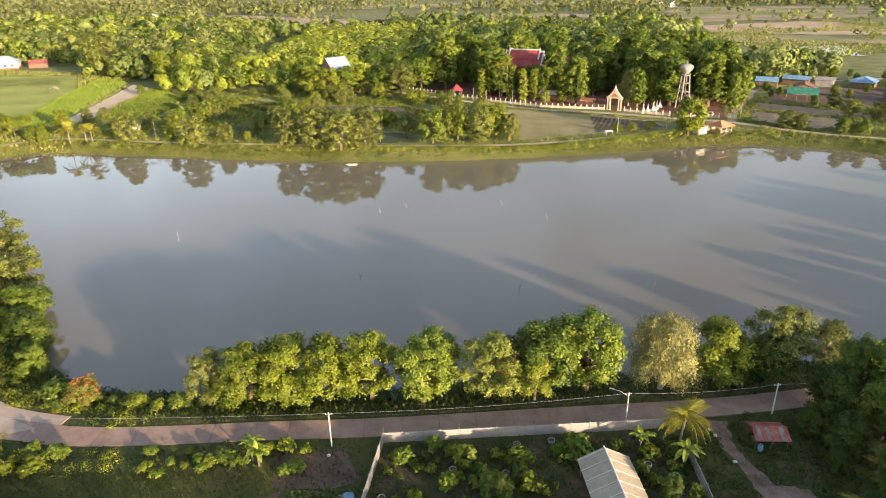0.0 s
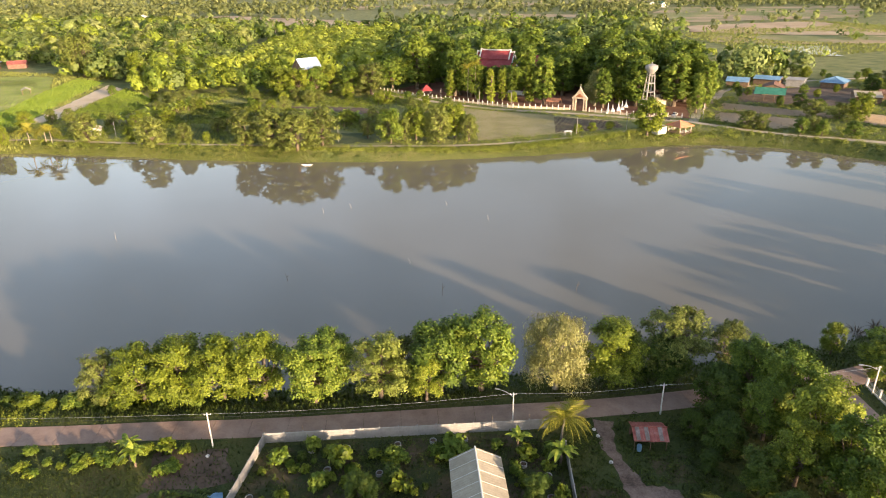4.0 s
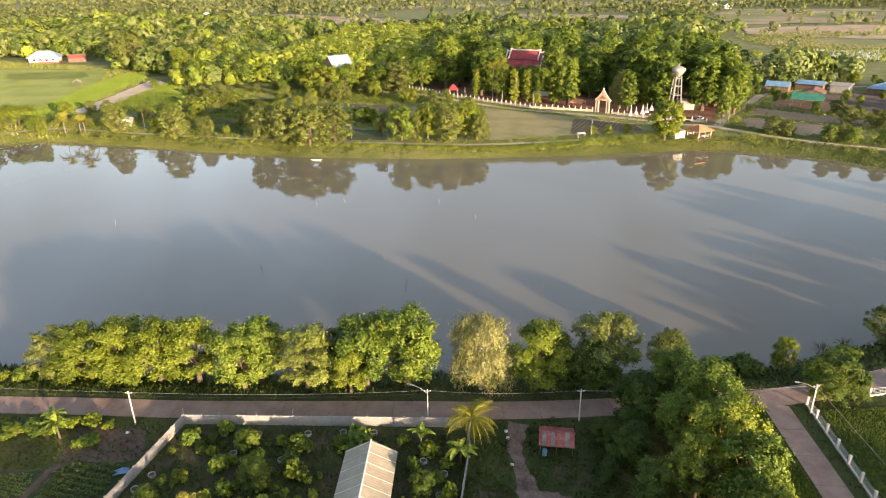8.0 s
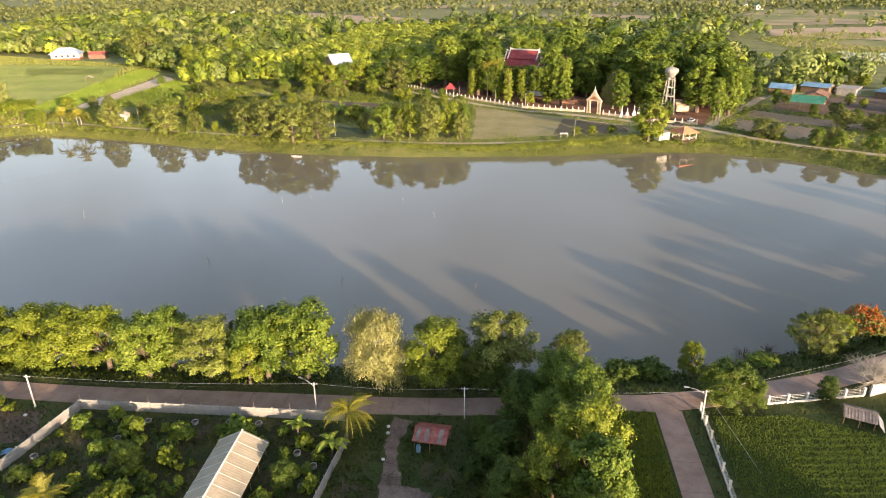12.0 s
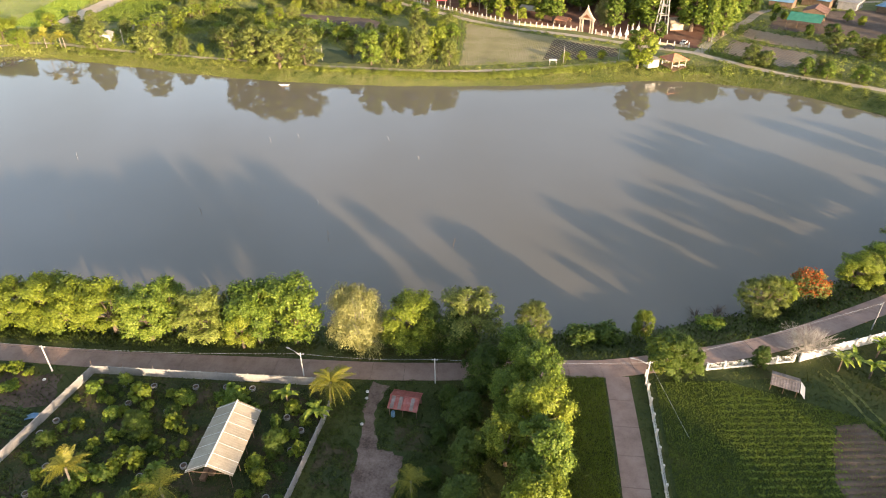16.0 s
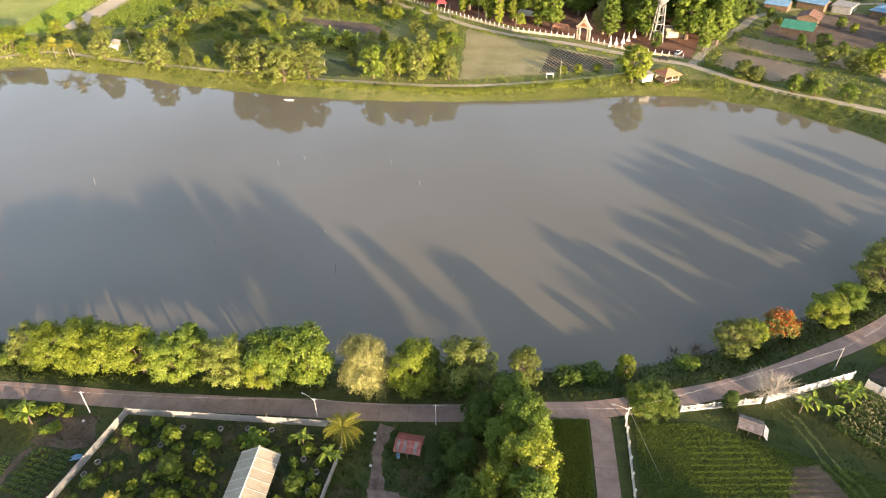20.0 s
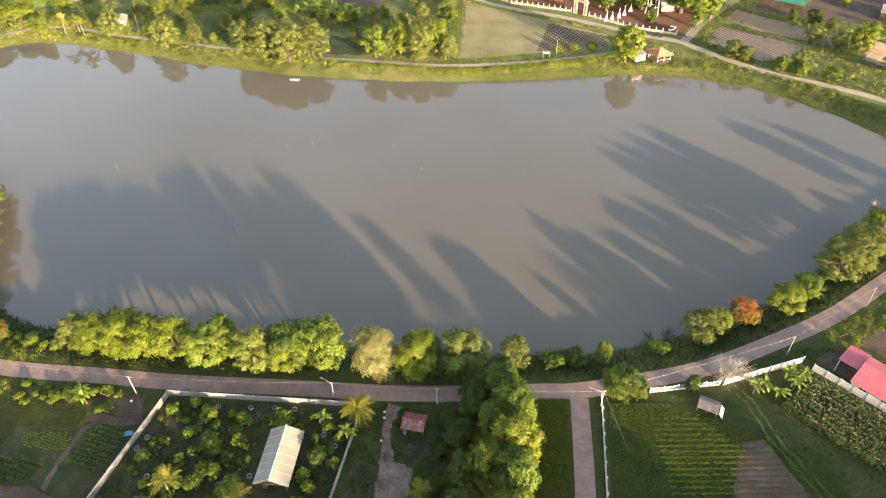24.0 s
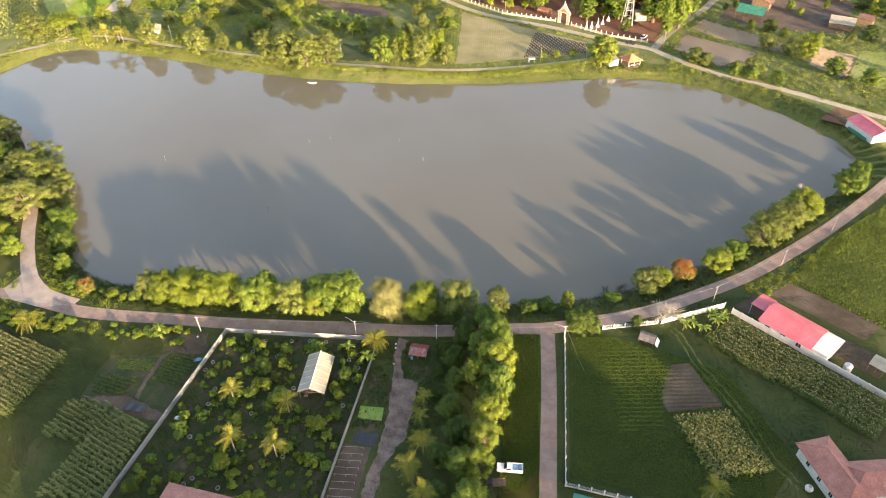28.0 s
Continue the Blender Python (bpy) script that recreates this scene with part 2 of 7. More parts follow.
    "pale_soil": surface("pale_soil", [(0.3, (0.46, 0.36, 0.235)), (0.5, (0.56, 0.45, 0.31)), (0.7, (0.63, 0.53, 0.39))], 0.06, 1.5, 0.95, 0.7, dist=0.12),
    "rough": surface("rough_grass", [(0.25, (0.06, 0.085, 0.02)), (0.42, (0.11, 0.138, 0.034)), (0.6, (0.185, 0.19, 0.06)), (0.8, (0.28, 0.22, 0.11))], 0.1, 2.0, 0.95, 1.0, dist=0.25, spread=0.5),
    "wet": surface("wet_paddy", [(0.4, (0.16, 0.14, 0.1)), (0.6, (0.24, 0.2, 0.14))], 0.05, 0.6, 0.12, 0.0),
    # earth and grass tones, kept very dark to hold the garden's shade
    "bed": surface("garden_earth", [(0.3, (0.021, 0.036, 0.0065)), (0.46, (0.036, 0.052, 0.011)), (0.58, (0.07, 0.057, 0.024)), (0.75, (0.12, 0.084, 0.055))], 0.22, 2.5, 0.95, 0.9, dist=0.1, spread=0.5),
    "mud": surface("track_mud", [(0.25, (0.0616, 0.0422, 0.0299)), (0.4, (0.132, 0.088, 0.0651)), (0.55, (0.211, 0.151, 0.119)), (0.75, (0.282, 0.216, 0.176))], 0.4, 3.0, 0.9, 1.0, dist=0.12, spread=0.6),
    "tarp": surface("grey_tarpaulin", [(0.3, (0.12, 0.1, 0.085)), (0.5, (0.2, 0.165, 0.145)), (0.7, (0.33, 0.29, 0.27))], 0.9, 5.0, 0.7, 0.4, dist=0.02),
    "glass": surface("dark_window", [(0.3, (0.02, 0.025, 0.03)), (0.7, (0.05, 0.055, 0.06))], 1.0, 3.0, 0.12, 0.0),
}
LEAF = {
    "green": leafy("leaf_green", (0.05198, 0.0945, 0.013), (0.1266, 0.1974, 0.022), (0.2655, 0.3255, 0.045)),
    "lime": leafy("leaf_lime", (0.07684, 0.1134, 0.011), (0.1831, 0.2373, 0.021), (0.339, 0.3801, 0.046)),
    "bright": leafy("leaf_bright", (0.12, 0.15, 0.026), (0.225, 0.275, 0.05), (0.35, 0.395, 0.095)),
    "dark": leafy("leaf_dark", (0.03, 0.06, 0.009), (0.075, 0.124, 0.016), (0.16, 0.215, 0.032)),
    "olive": leafy("leaf_olive", (0.07356, 0.0966, 0.01932), (0.1628, 0.1995, 0.03956), (0.289, 0.3276, 0.08096)),
    "pale": leafy("leaf_pale", (0.1656, 0.1742, 0.054), (0.3105, 0.3149, 0.102), (0.4623, 0.4623, 0.186)),
    "flame": leafy("blossom_flame", (0.378, 0.048, 0.0152), (0.566, 0.104, 0.0228), (0.64, 0.208, 0.0456)),
    "palm": leafy("leaf_palm", (0.1013, 0.122, 0.015), (0.243, 0.244, 0.03), (0.4725, 0.4087, 0.07)),
    "corn": leafy("leaf_corn", (0.06, 0.098, 0.018), (0.125, 0.168, 0.036), (0.24, 0.26, 0.08), 0.08),
    "tassel": leafy("corn_tassel", (0.2, 0.175, 0.08), (0.31, 0.275, 0.145), (0.39, 0.345, 0.215)),
    "weed": leafy("leaf_weed", (0.04, 0.065, 0.011), (0.085, 0.125, 0.019), (0.16, 0.19, 0.038), 0.08),
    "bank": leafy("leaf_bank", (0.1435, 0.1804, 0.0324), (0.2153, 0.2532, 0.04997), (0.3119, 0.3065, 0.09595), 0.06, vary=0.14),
    # darker copy of the bank grass: the near bank's shade is in the colour
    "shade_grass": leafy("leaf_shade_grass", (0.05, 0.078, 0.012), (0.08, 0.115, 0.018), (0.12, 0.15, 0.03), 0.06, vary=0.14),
    # scrub and sward: extra blue in the leaf colour stands for distant haze
    "scrub": leafy("leaf_scrub", (0.1379, 0.184, 0.03051), (0.2612, 0.3172, 0.05328), (0.46, 0.4867, 0.0954), 0.06),
    "sward": leafy("leaf_sward", (0.1611, 0.1863, 0.0378), (0.2214, 0.2466, 0.05661), (0.3024, 0.3078, 0.0945), 0.04, vary=0.14),
    "rice": leafy("leaf_rice", (0.13, 0.2, 0.02), (0.18, 0.26, 0.028), (0.24, 0.31, 0.045), 0.05, vary=0.14),
    # green blades, with the shade of the near gardens put into the tone
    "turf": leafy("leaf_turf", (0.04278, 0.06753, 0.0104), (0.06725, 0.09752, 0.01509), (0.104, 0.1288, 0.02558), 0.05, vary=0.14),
    # brighter than turf: the low sun on verge and bean field is painted in
    "field_grass": leafy("leaf_field_grass", (0.115, 0.165, 0.02), (0.165, 0.225, 0.03), (0.23, 0.28, 0.05), 0.08, vary=0.14),
    "reed": leafy("leaf_reed", (0.1, 0.125, 0.022), (0.19, 0.215, 0.04), (0.31, 0.31, 0.085), 0.08, vary=0.14),
    # rubber and wood tones also carry the haze as added blue
    "rubber": leafy("leaf_rubber", (0.1584, 0.2298, 0.02926), (0.2999, 0.3683, 0.04928), (0.4764, 0.5053, 0.09823), 0.06, vary=0.12, spray=1.3),
    "wood": leafy("leaf_wood", (0.07599, 0.1183, 0.03289), (0.1664, 0.2232, 0.06171), (0.3186, 0.3756, 0.1133), 0.05, vary=0.12, spray=1.3),
    "far": leafy("leaf_far", (0.0889, 0.114, 0.0393), (0.166, 0.194, 0.0655), (0.285, 0.296, 0.118), 0.02, vary=0.12, spray=0.6),
    "olive_wood": leafy("leaf_olive_wood", (0.1088, 0.1308, 0.03773), (0.2171, 0.2508, 0.07205), (0.3587, 0.3948, 0.1463), 0.05, vary=0.12, spray=1.3),
    "lime_wood": leafy("leaf_lime_wood", (0.1206, 0.1716, 0.01991), (0.2549, 0.326, 0.03377), (0.4116, 0.4792, 0.06897), 0.05, vary=0.12, spray=1.3),
    "green_wood": leafy("leaf_green_wood", (0.0754, 0.1272, 0.01991), (0.1664, 0.2424, 0.03322), (0.3316, 0.3828, 0.06644), 0.05, vary=0.12, spray=1.3),
    "dark_wood": leafy("leaf_dark_wood", (0.0281, 0.0581, 0.00975), (0.0656, 0.112, 0.0171), (0.131, 0.188, 0.0341), 0.05, vary=0.12, spray=1.3),
    "banana": leafy("leaf_banana", (0.1, 0.155, 0.018), (0.2, 0.27, 0.03), (0.34, 0.38, 0.06)),
}


def lake_material():
    m, n, l = node_mat("muddy_water")
    b = n["Principled BSDF"]
    co, a, w = n.new("ShaderNodeTexCoord"), n.new("ShaderNodeTexNoise"), n.new("ShaderNodeTexNoise")
    a.inputs["Scale"].default_value, a.inputs["Detail"].default_value = 0.012, 4
    w.inputs["Scale"].default_value, w.inputs["Detail"].default_value = 1.6, 3
    l.new(co.outputs["Object"], a.inputs["Vector"]), l.new(co.outputs["Object"], w.inputs["Vector"])
    r = ramp(n, [(0.3, (0.142, 0.127, 0.094)), (0.7, (0.168, 0.152, 0.116))])
    l.new(a.outputs["Fac"], r.inputs["Fac"]), l.new(r.outputs["Color"], b.inputs["Base Color"])
    b.inputs["Roughness"].default_value, b.inputs["IOR"].default_value = 0.02, 1.5
    bp = n.new("ShaderNodeBump")
    bp.inputs["Strength"].default_value, bp.inputs["Distance"].default_value = 0.025, 0.01
    l.new(w.outputs["Fac"], bp.inputs["Height"]), l.new(bp.outputs[0], b.inputs["Normal"])
    return m


MAT["water"] = lake_material()

# ---- mesh tools ----
rng = np.random.default_rng(7)


class Soup:
    """Collects vertices and faces for one mesh."""

    def __init__(self):
        self.v, self.f = [], []

    def add(self, pts, faces):
        k = len(self.v)
        self.v += [tuple(p) for p in pts]
        self.f += [tuple(k + i for i in f) for f in faces]
        return self

    def box(self, cx, cy, z0, sx, sy, h, rz=0.0, top=1.0):
        c, s = math.cos(rz), math.sin(rz)
        pts = []
        for z, k in ((z0, 1.0), (z0 + h, top)):
            for dx, dy in ((-1, -1), (1, -1), (1, 1), (-1, 1)):
                x, y = dx * sx / 2 * k, dy * sy / 2 * k
                pts.append((cx + x * c - y * s, cy + x * s + y * c, z))
        return self.add(pts, [(0, 3, 2, 1), (4, 5, 6, 7), (0, 1, 5, 4), (1, 2, 6, 5), (2, 3, 7, 6), (3, 0, 4, 7)])

    def tube(self, pts, radii, n=7):
        pts = [Vector(p) for p in pts]
        ring, faces = [], []
        for i, p in enumerate(pts):
            d = (pts[min(i + 1, len(pts) - 1)] - pts[max(i - 1, 0)]).normalized()
            a = d.cross(Vector((0, 0, 1)) if abs(d.z) < 0.9 else Vector((1, 0, 0))).normalized()
            b = d.cross(a)
            for k in range(n):
                t = 2 * math.pi * k / n
                ring.append(p + (a * math.cos(t) + b * math.sin(t)) * radii[i])
        for i in range(len(pts) - 1):
            for k in range(n):
                q = (k + 1) % n
                faces.append((i * n + k, i * n + q, (i + 1) * n + q, (i + 1) * n + k))
        faces.append(tuple(range(n - 1, -1, -1)))
        faces.append(tuple((len(pts) - 1) * n + k for k in range(n)))
        return self.add(ring, faces)

    def slab(self, pts, t):
        """A flat or sloping plate: a polygon and its copy t lower."""
        n = len(pts)
        low = [(p[0], p[1], p[2] - t) for p in pts]
        return self.add(list(pts) + low, [tuple(range(n)), tuple(range(2 * n - 1, n - 1, -1))] + [((i + 1) % n, i, n + i, n + (i + 1) % n) for i in range(n)])

    def courses(self, bl, br, tr, tl, n, lift=0.05, t=0.06):
        """A roof face of n overlapping tile rows."""
        bl, br, tr, tl = (np.array(p, float) for p in (bl, br, tr, tl))
        prof = [q for i in range(n) for q in ((i / n, lift), ((i + 1) / n, 0.0))] + [(1.0, -t), (0.0, -t)]
        k = len(prof)
        pts = [e + (f - e) * a + np.array([0, 0, z]) for e, f in ((bl, tl), (br, tr)) for a, z in prof]
        return self.add(pts, [(i, k + i, k + (i + 1) % k, (i + 1) % k) for i in range(k)] + [tuple(range(k)), tuple(range(2 * k - 1, k - 1, -1))])

    def ribs(self, bl, br, tr, tl, n, lift=0.05, wide=0.22, t=0.03):
        """A roof face of ribbed sheet metal."""
        bl, br, tr, tl = (np.array(p, float) for p in (bl, br, tr, tl))
        prof = [(0.0, 0.0)]
        for i in range(n):
            prof += [((i + 0.4 - wide / 2) / n, 0.0), ((i + 0.5 - wide / 2) / n, lift), ((i + 0.5 + wide / 2) / n, lift), ((i + 0.6 + wide / 2) / n, 0.0)]
        prof += [(1.0, 0.0), (1.0, -t), (0.0, -t)]
        k = len(prof)
        pts = [e + (f - e) * a + np.array([0, 0, z]) for e, f in ((bl, br), (tl, tr)) for a, z in prof]
        return self.add(pts, [((i + 1) % k, k + (i + 1) % k, k + i, i)[::-1] for i in range(k)] + [tuple(range(k))[::-1], tuple(range(k, 2 * k))])

    def lathe(self, prof, n=12, cx=0.0, cy=0.0):
        """A turned body from (radius, height) pairs."""
        k = len(prof)
        pts = [(cx + r * math.cos(2 * math.pi * j / n), cy + r * math.sin(2 * math.pi * j / n), z) for r, z in prof for j in range(n)]
        f = [(i * n + j, i * n + (j + 1) % n, (i + 1) * n + (j + 1) % n, (i + 1) * n + j) for i in range(k - 1) for j in range(n)]
        f += [tuple(range(n - 1, -1, -1)), tuple((k - 1) * n + j for j in range(n))]
        return self.add(pts, f)

    def mesh(self, name, mat):
        me = bpy.data.meshes.new(name)
        me.from_pydata(self.v, [], self.f)
        me.materials.append(mat)
        me.update()
        return me


def part(name, data, mat=None, parent=None, label="", at=None):
    """One mesh object under a thing or a part. data: a Soup or a mesh that is shared."""
    ob = new(name, data.mesh(name, mat) if isinstance(data, Soup) else data)
    if parent is not None:
        ob.parent = parent
    if at is not None:
        ob.matrix_basis = at
    if label:
        ob["label"] = label
    return ob


def thing(name, x, y, z=0.0, rz=0.0, label="", category="", group="", kind="", scale=None):
    ob = new(name)
    ob.empty_display_size = 0.5
    ob.location, ob.rotation_euler = (x, y, z), (0, 0, radians(rz))
    if scale is not None:
        ob.scale = scale
    return tagged(ob, label, category, group, kind)


def quads(name, co, mat, nrm=None):
    """A mesh of loose four-cornered faces from an array (n, 4, 3); nrm: the side that each one turns to the light."""
    n = len(co)
    me = bpy.data.meshes.new(name)
    me.vertices.add(4 * n), me.loops.add(4 * n), me.polygons.add(n)
    me.vertices.foreach_set("co", np.ascontiguousarray(co, np.float32).ravel())
    me.loops.foreach_set("vertex_index", np.arange(4 * n, dtype=np.int32))
    me.polygons.foreach_set("loop_start", np.arange(0, 4 * n, 4, dtype=np.int32))
    me.materials.append(mat)
    me.update(calc_edges=True)
    if nrm is not None:
        me.polygons.foreach_set("use_smooth", np.ones(n, bool))
        turn = me.attributes.new("custom_normal", "FLOAT_VECTOR", "POINT")
        turn.data.foreach_set("vector", np.ascontiguousarray(np.repeat(unit(nrm), 4, 0), np.float32).ravel())
    return me


def unit(a):
    return a / np.maximum(np.linalg.norm(a, axis=-1, keepdims=True), 1e-6)


def leaf_quads(p, nrm, size, aspect=0.55, axis=None, fold=0.12):
    """Rhombic leaves at p, facing nrm, of that length."""
    n = len(p)
    nrm = unit(nrm)
    a = unit(np.cross(nrm, rng.normal(size=(n, 3)))) if axis is None else unit(axis)
    b = unit(np.cross(nrm, a))
    s = np.broadcast_to(size, (n,))[:, None] / 2
    tip = nrm * s * fold
    return np.stack([p - a * s - tip, p - b * s * aspect + tip, p + a * s - tip, p + b * s * aspect + tip], 1)


def on_sphere(n):
    return unit(rng.normal(size=(n, 3)))


# ---- trees ----
SHAPES = {
    # height, radius, crown base, lobes, lobe radius, leaves, leaf length, leaf, bark, form
    "broad": (10, 3.9, 1.4, 22, 1.2, 16000, 0.29, "green", "bark", "round"),
    "lime": (10, 4.0, 1.4, 20, 1.2, 15000, 0.28, "lime", "bark", "round"),
    "bright": (10, 4.0, 1.2, 24, 1.15, 17000, 0.24, "bright", "bark", "loose"),
    "mango": (10, 4.0, 0.6, 28, 1.2, 17000, 0.3, "dark", "bark", "round"),
    "olive": (10, 3.9, 1.3, 28, 1.0, 15000, 0.24, "olive", "bark", "loose"),
    "bankside": (10, 3.7, 0.1, 40, 0.95, 8500, 0.34, "olive", "bark", "loose"),
    "far_broad": (10, 3.9, 1.0, 26, 1.1, 6500, 0.42, "green", "bark", "round"),
    "far_lime": (10, 4.0, 1.0, 24, 1.1, 6500, 0.42, "lime", "bark", "round"),
    "far_olive": (10, 3.9, 1.0, 26, 1.0, 6500, 0.38, "olive", "bark", "loose"),
    "far_mango": (10, 4.0, 0.6, 28, 1.1, 7000, 0.42, "dark", "bark", "round"),
    "rain": (10, 8.0, 3.2, 40, 1.7, 11000, 0.46, "lime", "bark", "flat"),
    "plant": (2.0, 1.25, 0.05, 8, 0.55, 520, 0.5, "lime", "bark", "loose"),
    "plant_green": (2.0, 1.25, 0.05, 9, 0.55, 560, 0.5, "green", "bark", "loose"),
    "pale": (10, 3.8, 0.9, 36, 1.1, 26000, 0.22, "pale", "pale_bark", "weep"),
    "tall": (22, 5.2, 3.0, 40, 1.5, 9500, 0.62, "green", "bark", "tall"),
    "tall_dark": (22, 6.0, 3.0, 42, 1.7, 9500, 0.66, "green", "bark", "tall"),
    "spire": (18, 2.6, 1.5, 40, 0.9, 7000, 0.5, "lime", "bark", "tall"),
    "flame": (6, 3.6, 0.8, 34, 0.95, 7000, 0.3, "olive", "pale_bark", "round"),
    "shrub": (2.2, 1.4, 0.1, 9, 0.6, 2600, 0.26, "green", "bark", "loose"),
    "shrub_lime": (2.2, 1.4, 0.1, 9, 0.6, 2500, 0.27, "lime", "bark", "loose"),
    "shrub_dark": (2.4, 1.5, 0.05, 11, 0.62, 2800, 0.26, "dark", "bark", "loose"),
    "dry": (4.5, 2.6, 1.0, 14, 0.9, 0, 0.3, "pale", "pale_bark", "loose"),
}
LIB = {}


def lobes_of(form, h, r, z0, n, lr):
    out = []
    for i in range(n):
        u = (i + rng.random()) / n
        ang = i * 2.39996 + rng.random() * 0.9
        if form == "flat":
            prof, z = 1.0, z0 + (h - z0 - lr) * (0.55 + 0.45 * rng.random())
        elif form == "tall":
            prof, z = (1.0 - 0.55 * u) * (0.55 + 1.2 * min(u, 0.37)), z0 + (h - z0 - lr) * u
        else:
            prof, z = math.sin(math.pi * (0.2 + 0.72 * u)) ** 0.7, z0 + lr * 0.6 + (h - z0 - lr * 1.6) * u
        rad = max(0.0, (r - lr * 0.8) * prof) * (rng.random() ** 0.3)
        out.append((rad * math.cos(ang), rad * math.sin(ang), z, lr * rng.uniform(0.65, 1.25)))
    return np.array(out)


def tree_meshes(kind, seed):
    h, r, z0, n, lr, count, size, leaf, bark, form = SHAPES[kind]
    lob = lobes_of(form, h, r, z0, n, lr)
    wood = Soup()
    lean = rng.normal(size=2) * 0.04 * h
    tr = 0.022 * h + 0.05
    fork = z0 + (h - z0) * (0.75 if form == "tall" else 0.3)
    stem = [(lean[0] * k * k, lean[1] * k * k, fork * k) for k in (0, 0.3, 0.65, 1.0)]
    wood.tube([(0, 0, -0.3)] + stem, [tr * 1.5, tr * 1.2, tr, tr * 0.85, tr * 0.6], 8)
    for x, y, z, q in lob[:: (1 if n < 30 else 2)]:
        k = min(1.0, max(0.25, (z - 0.35 * q) / fork * 0.75)) if form == "tall" else rng.uniform(0.55, 1.0)
        s = Vector((lean[0] * k * k, lean[1] * k * k, fork * k))
        e = Vector((x, y, z))
        mid = s.lerp(e, 0.5) + Vector((0, 0, -0.08 * (e - s).length))
        wood.tube([s, mid, e], [tr * 0.4, tr * 0.25, tr * 0.07], 5)
        for _ in range(34 if kind == "dry" else 3):
            d = Vector(on_sphere(1)[0])
            d.z = abs(d.z) * 0.8
            wood.tube([mid.lerp(e, rng.random()), e + d * q * (1.7 if form == "loose" else 1.15)], [tr * 0.1, tr * 0.03], 4)
    out = [("trunk", wood.mesh("trunk", MAT[bark]))]
    if count:
        w = lob[:, 3] ** 2
        pick = rng.choice(len(lob), count, p=w / w.sum())
        q = lob[pick, 3][:, None]
        # leaves stand in sprays at the twig ends, so that gaps stay between them
        ends = 24
        knots = on_sphere(len(lob) * ends).reshape(len(lob), ends, 3)
        knots[..., 2] = np.where(knots[..., 2] < -0.5, -knots[..., 2], knots[..., 2])
        reach = rng.uniform(0.55, 1.25 if form in ("loose", "weep") else 1.1, (len(lob), ends, 1))
        e = rng.integers(0, ends, count)
        d = knots[pick, e]
        p = lob[pick, :3] + d * reach[pick, e] * q * np.array([1, 1, 0.85]) + rng.normal(size=(count, 3)) * q * (0.17 if form == "loose" else 0.2)
        p[:, 2] = np.maximum(p[:, 2], 0.1)
        if form == "weep":
            p[:, 2] -= rng.random(count) ** 2 * 2.0 * (np.linalg.norm(p[:, :2], axis=1) / r)
            p[:, 2] = np.maximum(p[:, 2], 0.5)
            ax = np.tile([0, 0, -1.0], (count, 1)) + rng.normal(size=(count, 3)) * 0.35
            face = d + rng.normal(size=(count, 3)) * 0.5
            co = leaf_quads(p, face, size * rng.uniform(0.7, 1.5, count), 0.3, ax)
        else:
            face = d + np.array([0, 0, 0.35]) + rng.normal(size=(count, 3)) * 0.5
            co = leaf_quads(p, face, size * rng.uniform(0.6, 1.35, count), 0.6)
        bulk = unit((p - np.array([0, 0, z0 + (h - z0) * 0.4])) / np.array([r, r, h * 0.5]))
        out.append(("crown", quads("crown", co, LEAF[leaf], unit(face) * 1.0 + d * 0.1 + bulk * 0.25)))
        if kind == "flame":
            up = d[:, 2] > 0.1
            sel = p[up][rng.random(up.sum()) < (0.42, 0.12)[seed % 2]] + np.array([0, 0, 0.12])
            out.append(("blossom", quads("blossom", leaf_quads(sel, on_sphere(len(sel)) + np.array([0, 0, 0.8]), 0.32, 0.8), LEAF["flame"])))
    return out


for key, amount in (("broad", 3), ("lime", 3), ("bright", 1), ("mango", 2), ("olive", 3), ("bankside", 4), ("far_broad", 3), ("far_lime", 3), ("far_olive", 2), ("far_mango", 2), ("rain", 1), ("plant", 4), ("plant_green", 4), ("pale", 1), ("tall", 4), ("tall_dark", 3), ("spire", 2), ("flame", 2), ("shrub", 3), ("shrub_lime", 3), ("shrub_dark", 3), ("dry", 1)):
    LIB[key] = [tree_meshes(key, i) for i in range(amount)]

TREE_LABEL = {
    "broad": "leafy green broad-crowned tree with a short trunk",
    "lime": "yellow-green leafy tree, evening sun partly in its leaf colour",
    "bright": "pale yellow-green tree with fine drooping foliage",
    "mango": "dense dark green mango-like tree with low branches",
    "olive": "airy olive-green tree with fine twigs",
    "bankside": "bushy olive-green tree leafy down to the ground",
    "rain": "wide flat-topped rain tree with a spreading crown",
    "plant": "yellow-green leafy garden plant",
    "plant_green": "large-leaved green garden plant",
    "pale": "pale straw-coloured weeping tree",
    "tall": "tall green forest tree with layered foliage",
    "tall_dark": "tall dark green tree with a heavy crown",
    "spire": "slim upright yellow-green tree",
    "flame": "spreading flame tree with orange blossom",
    "shrub": "small rounded green shrub on the ground",
    "shrub_lime": "small yellow-green fruit shrub in the garden",
    "shrub_dark": "dense dark green bush on the ground",
    "dry": "bare dry bush with pale grey twigs",
}


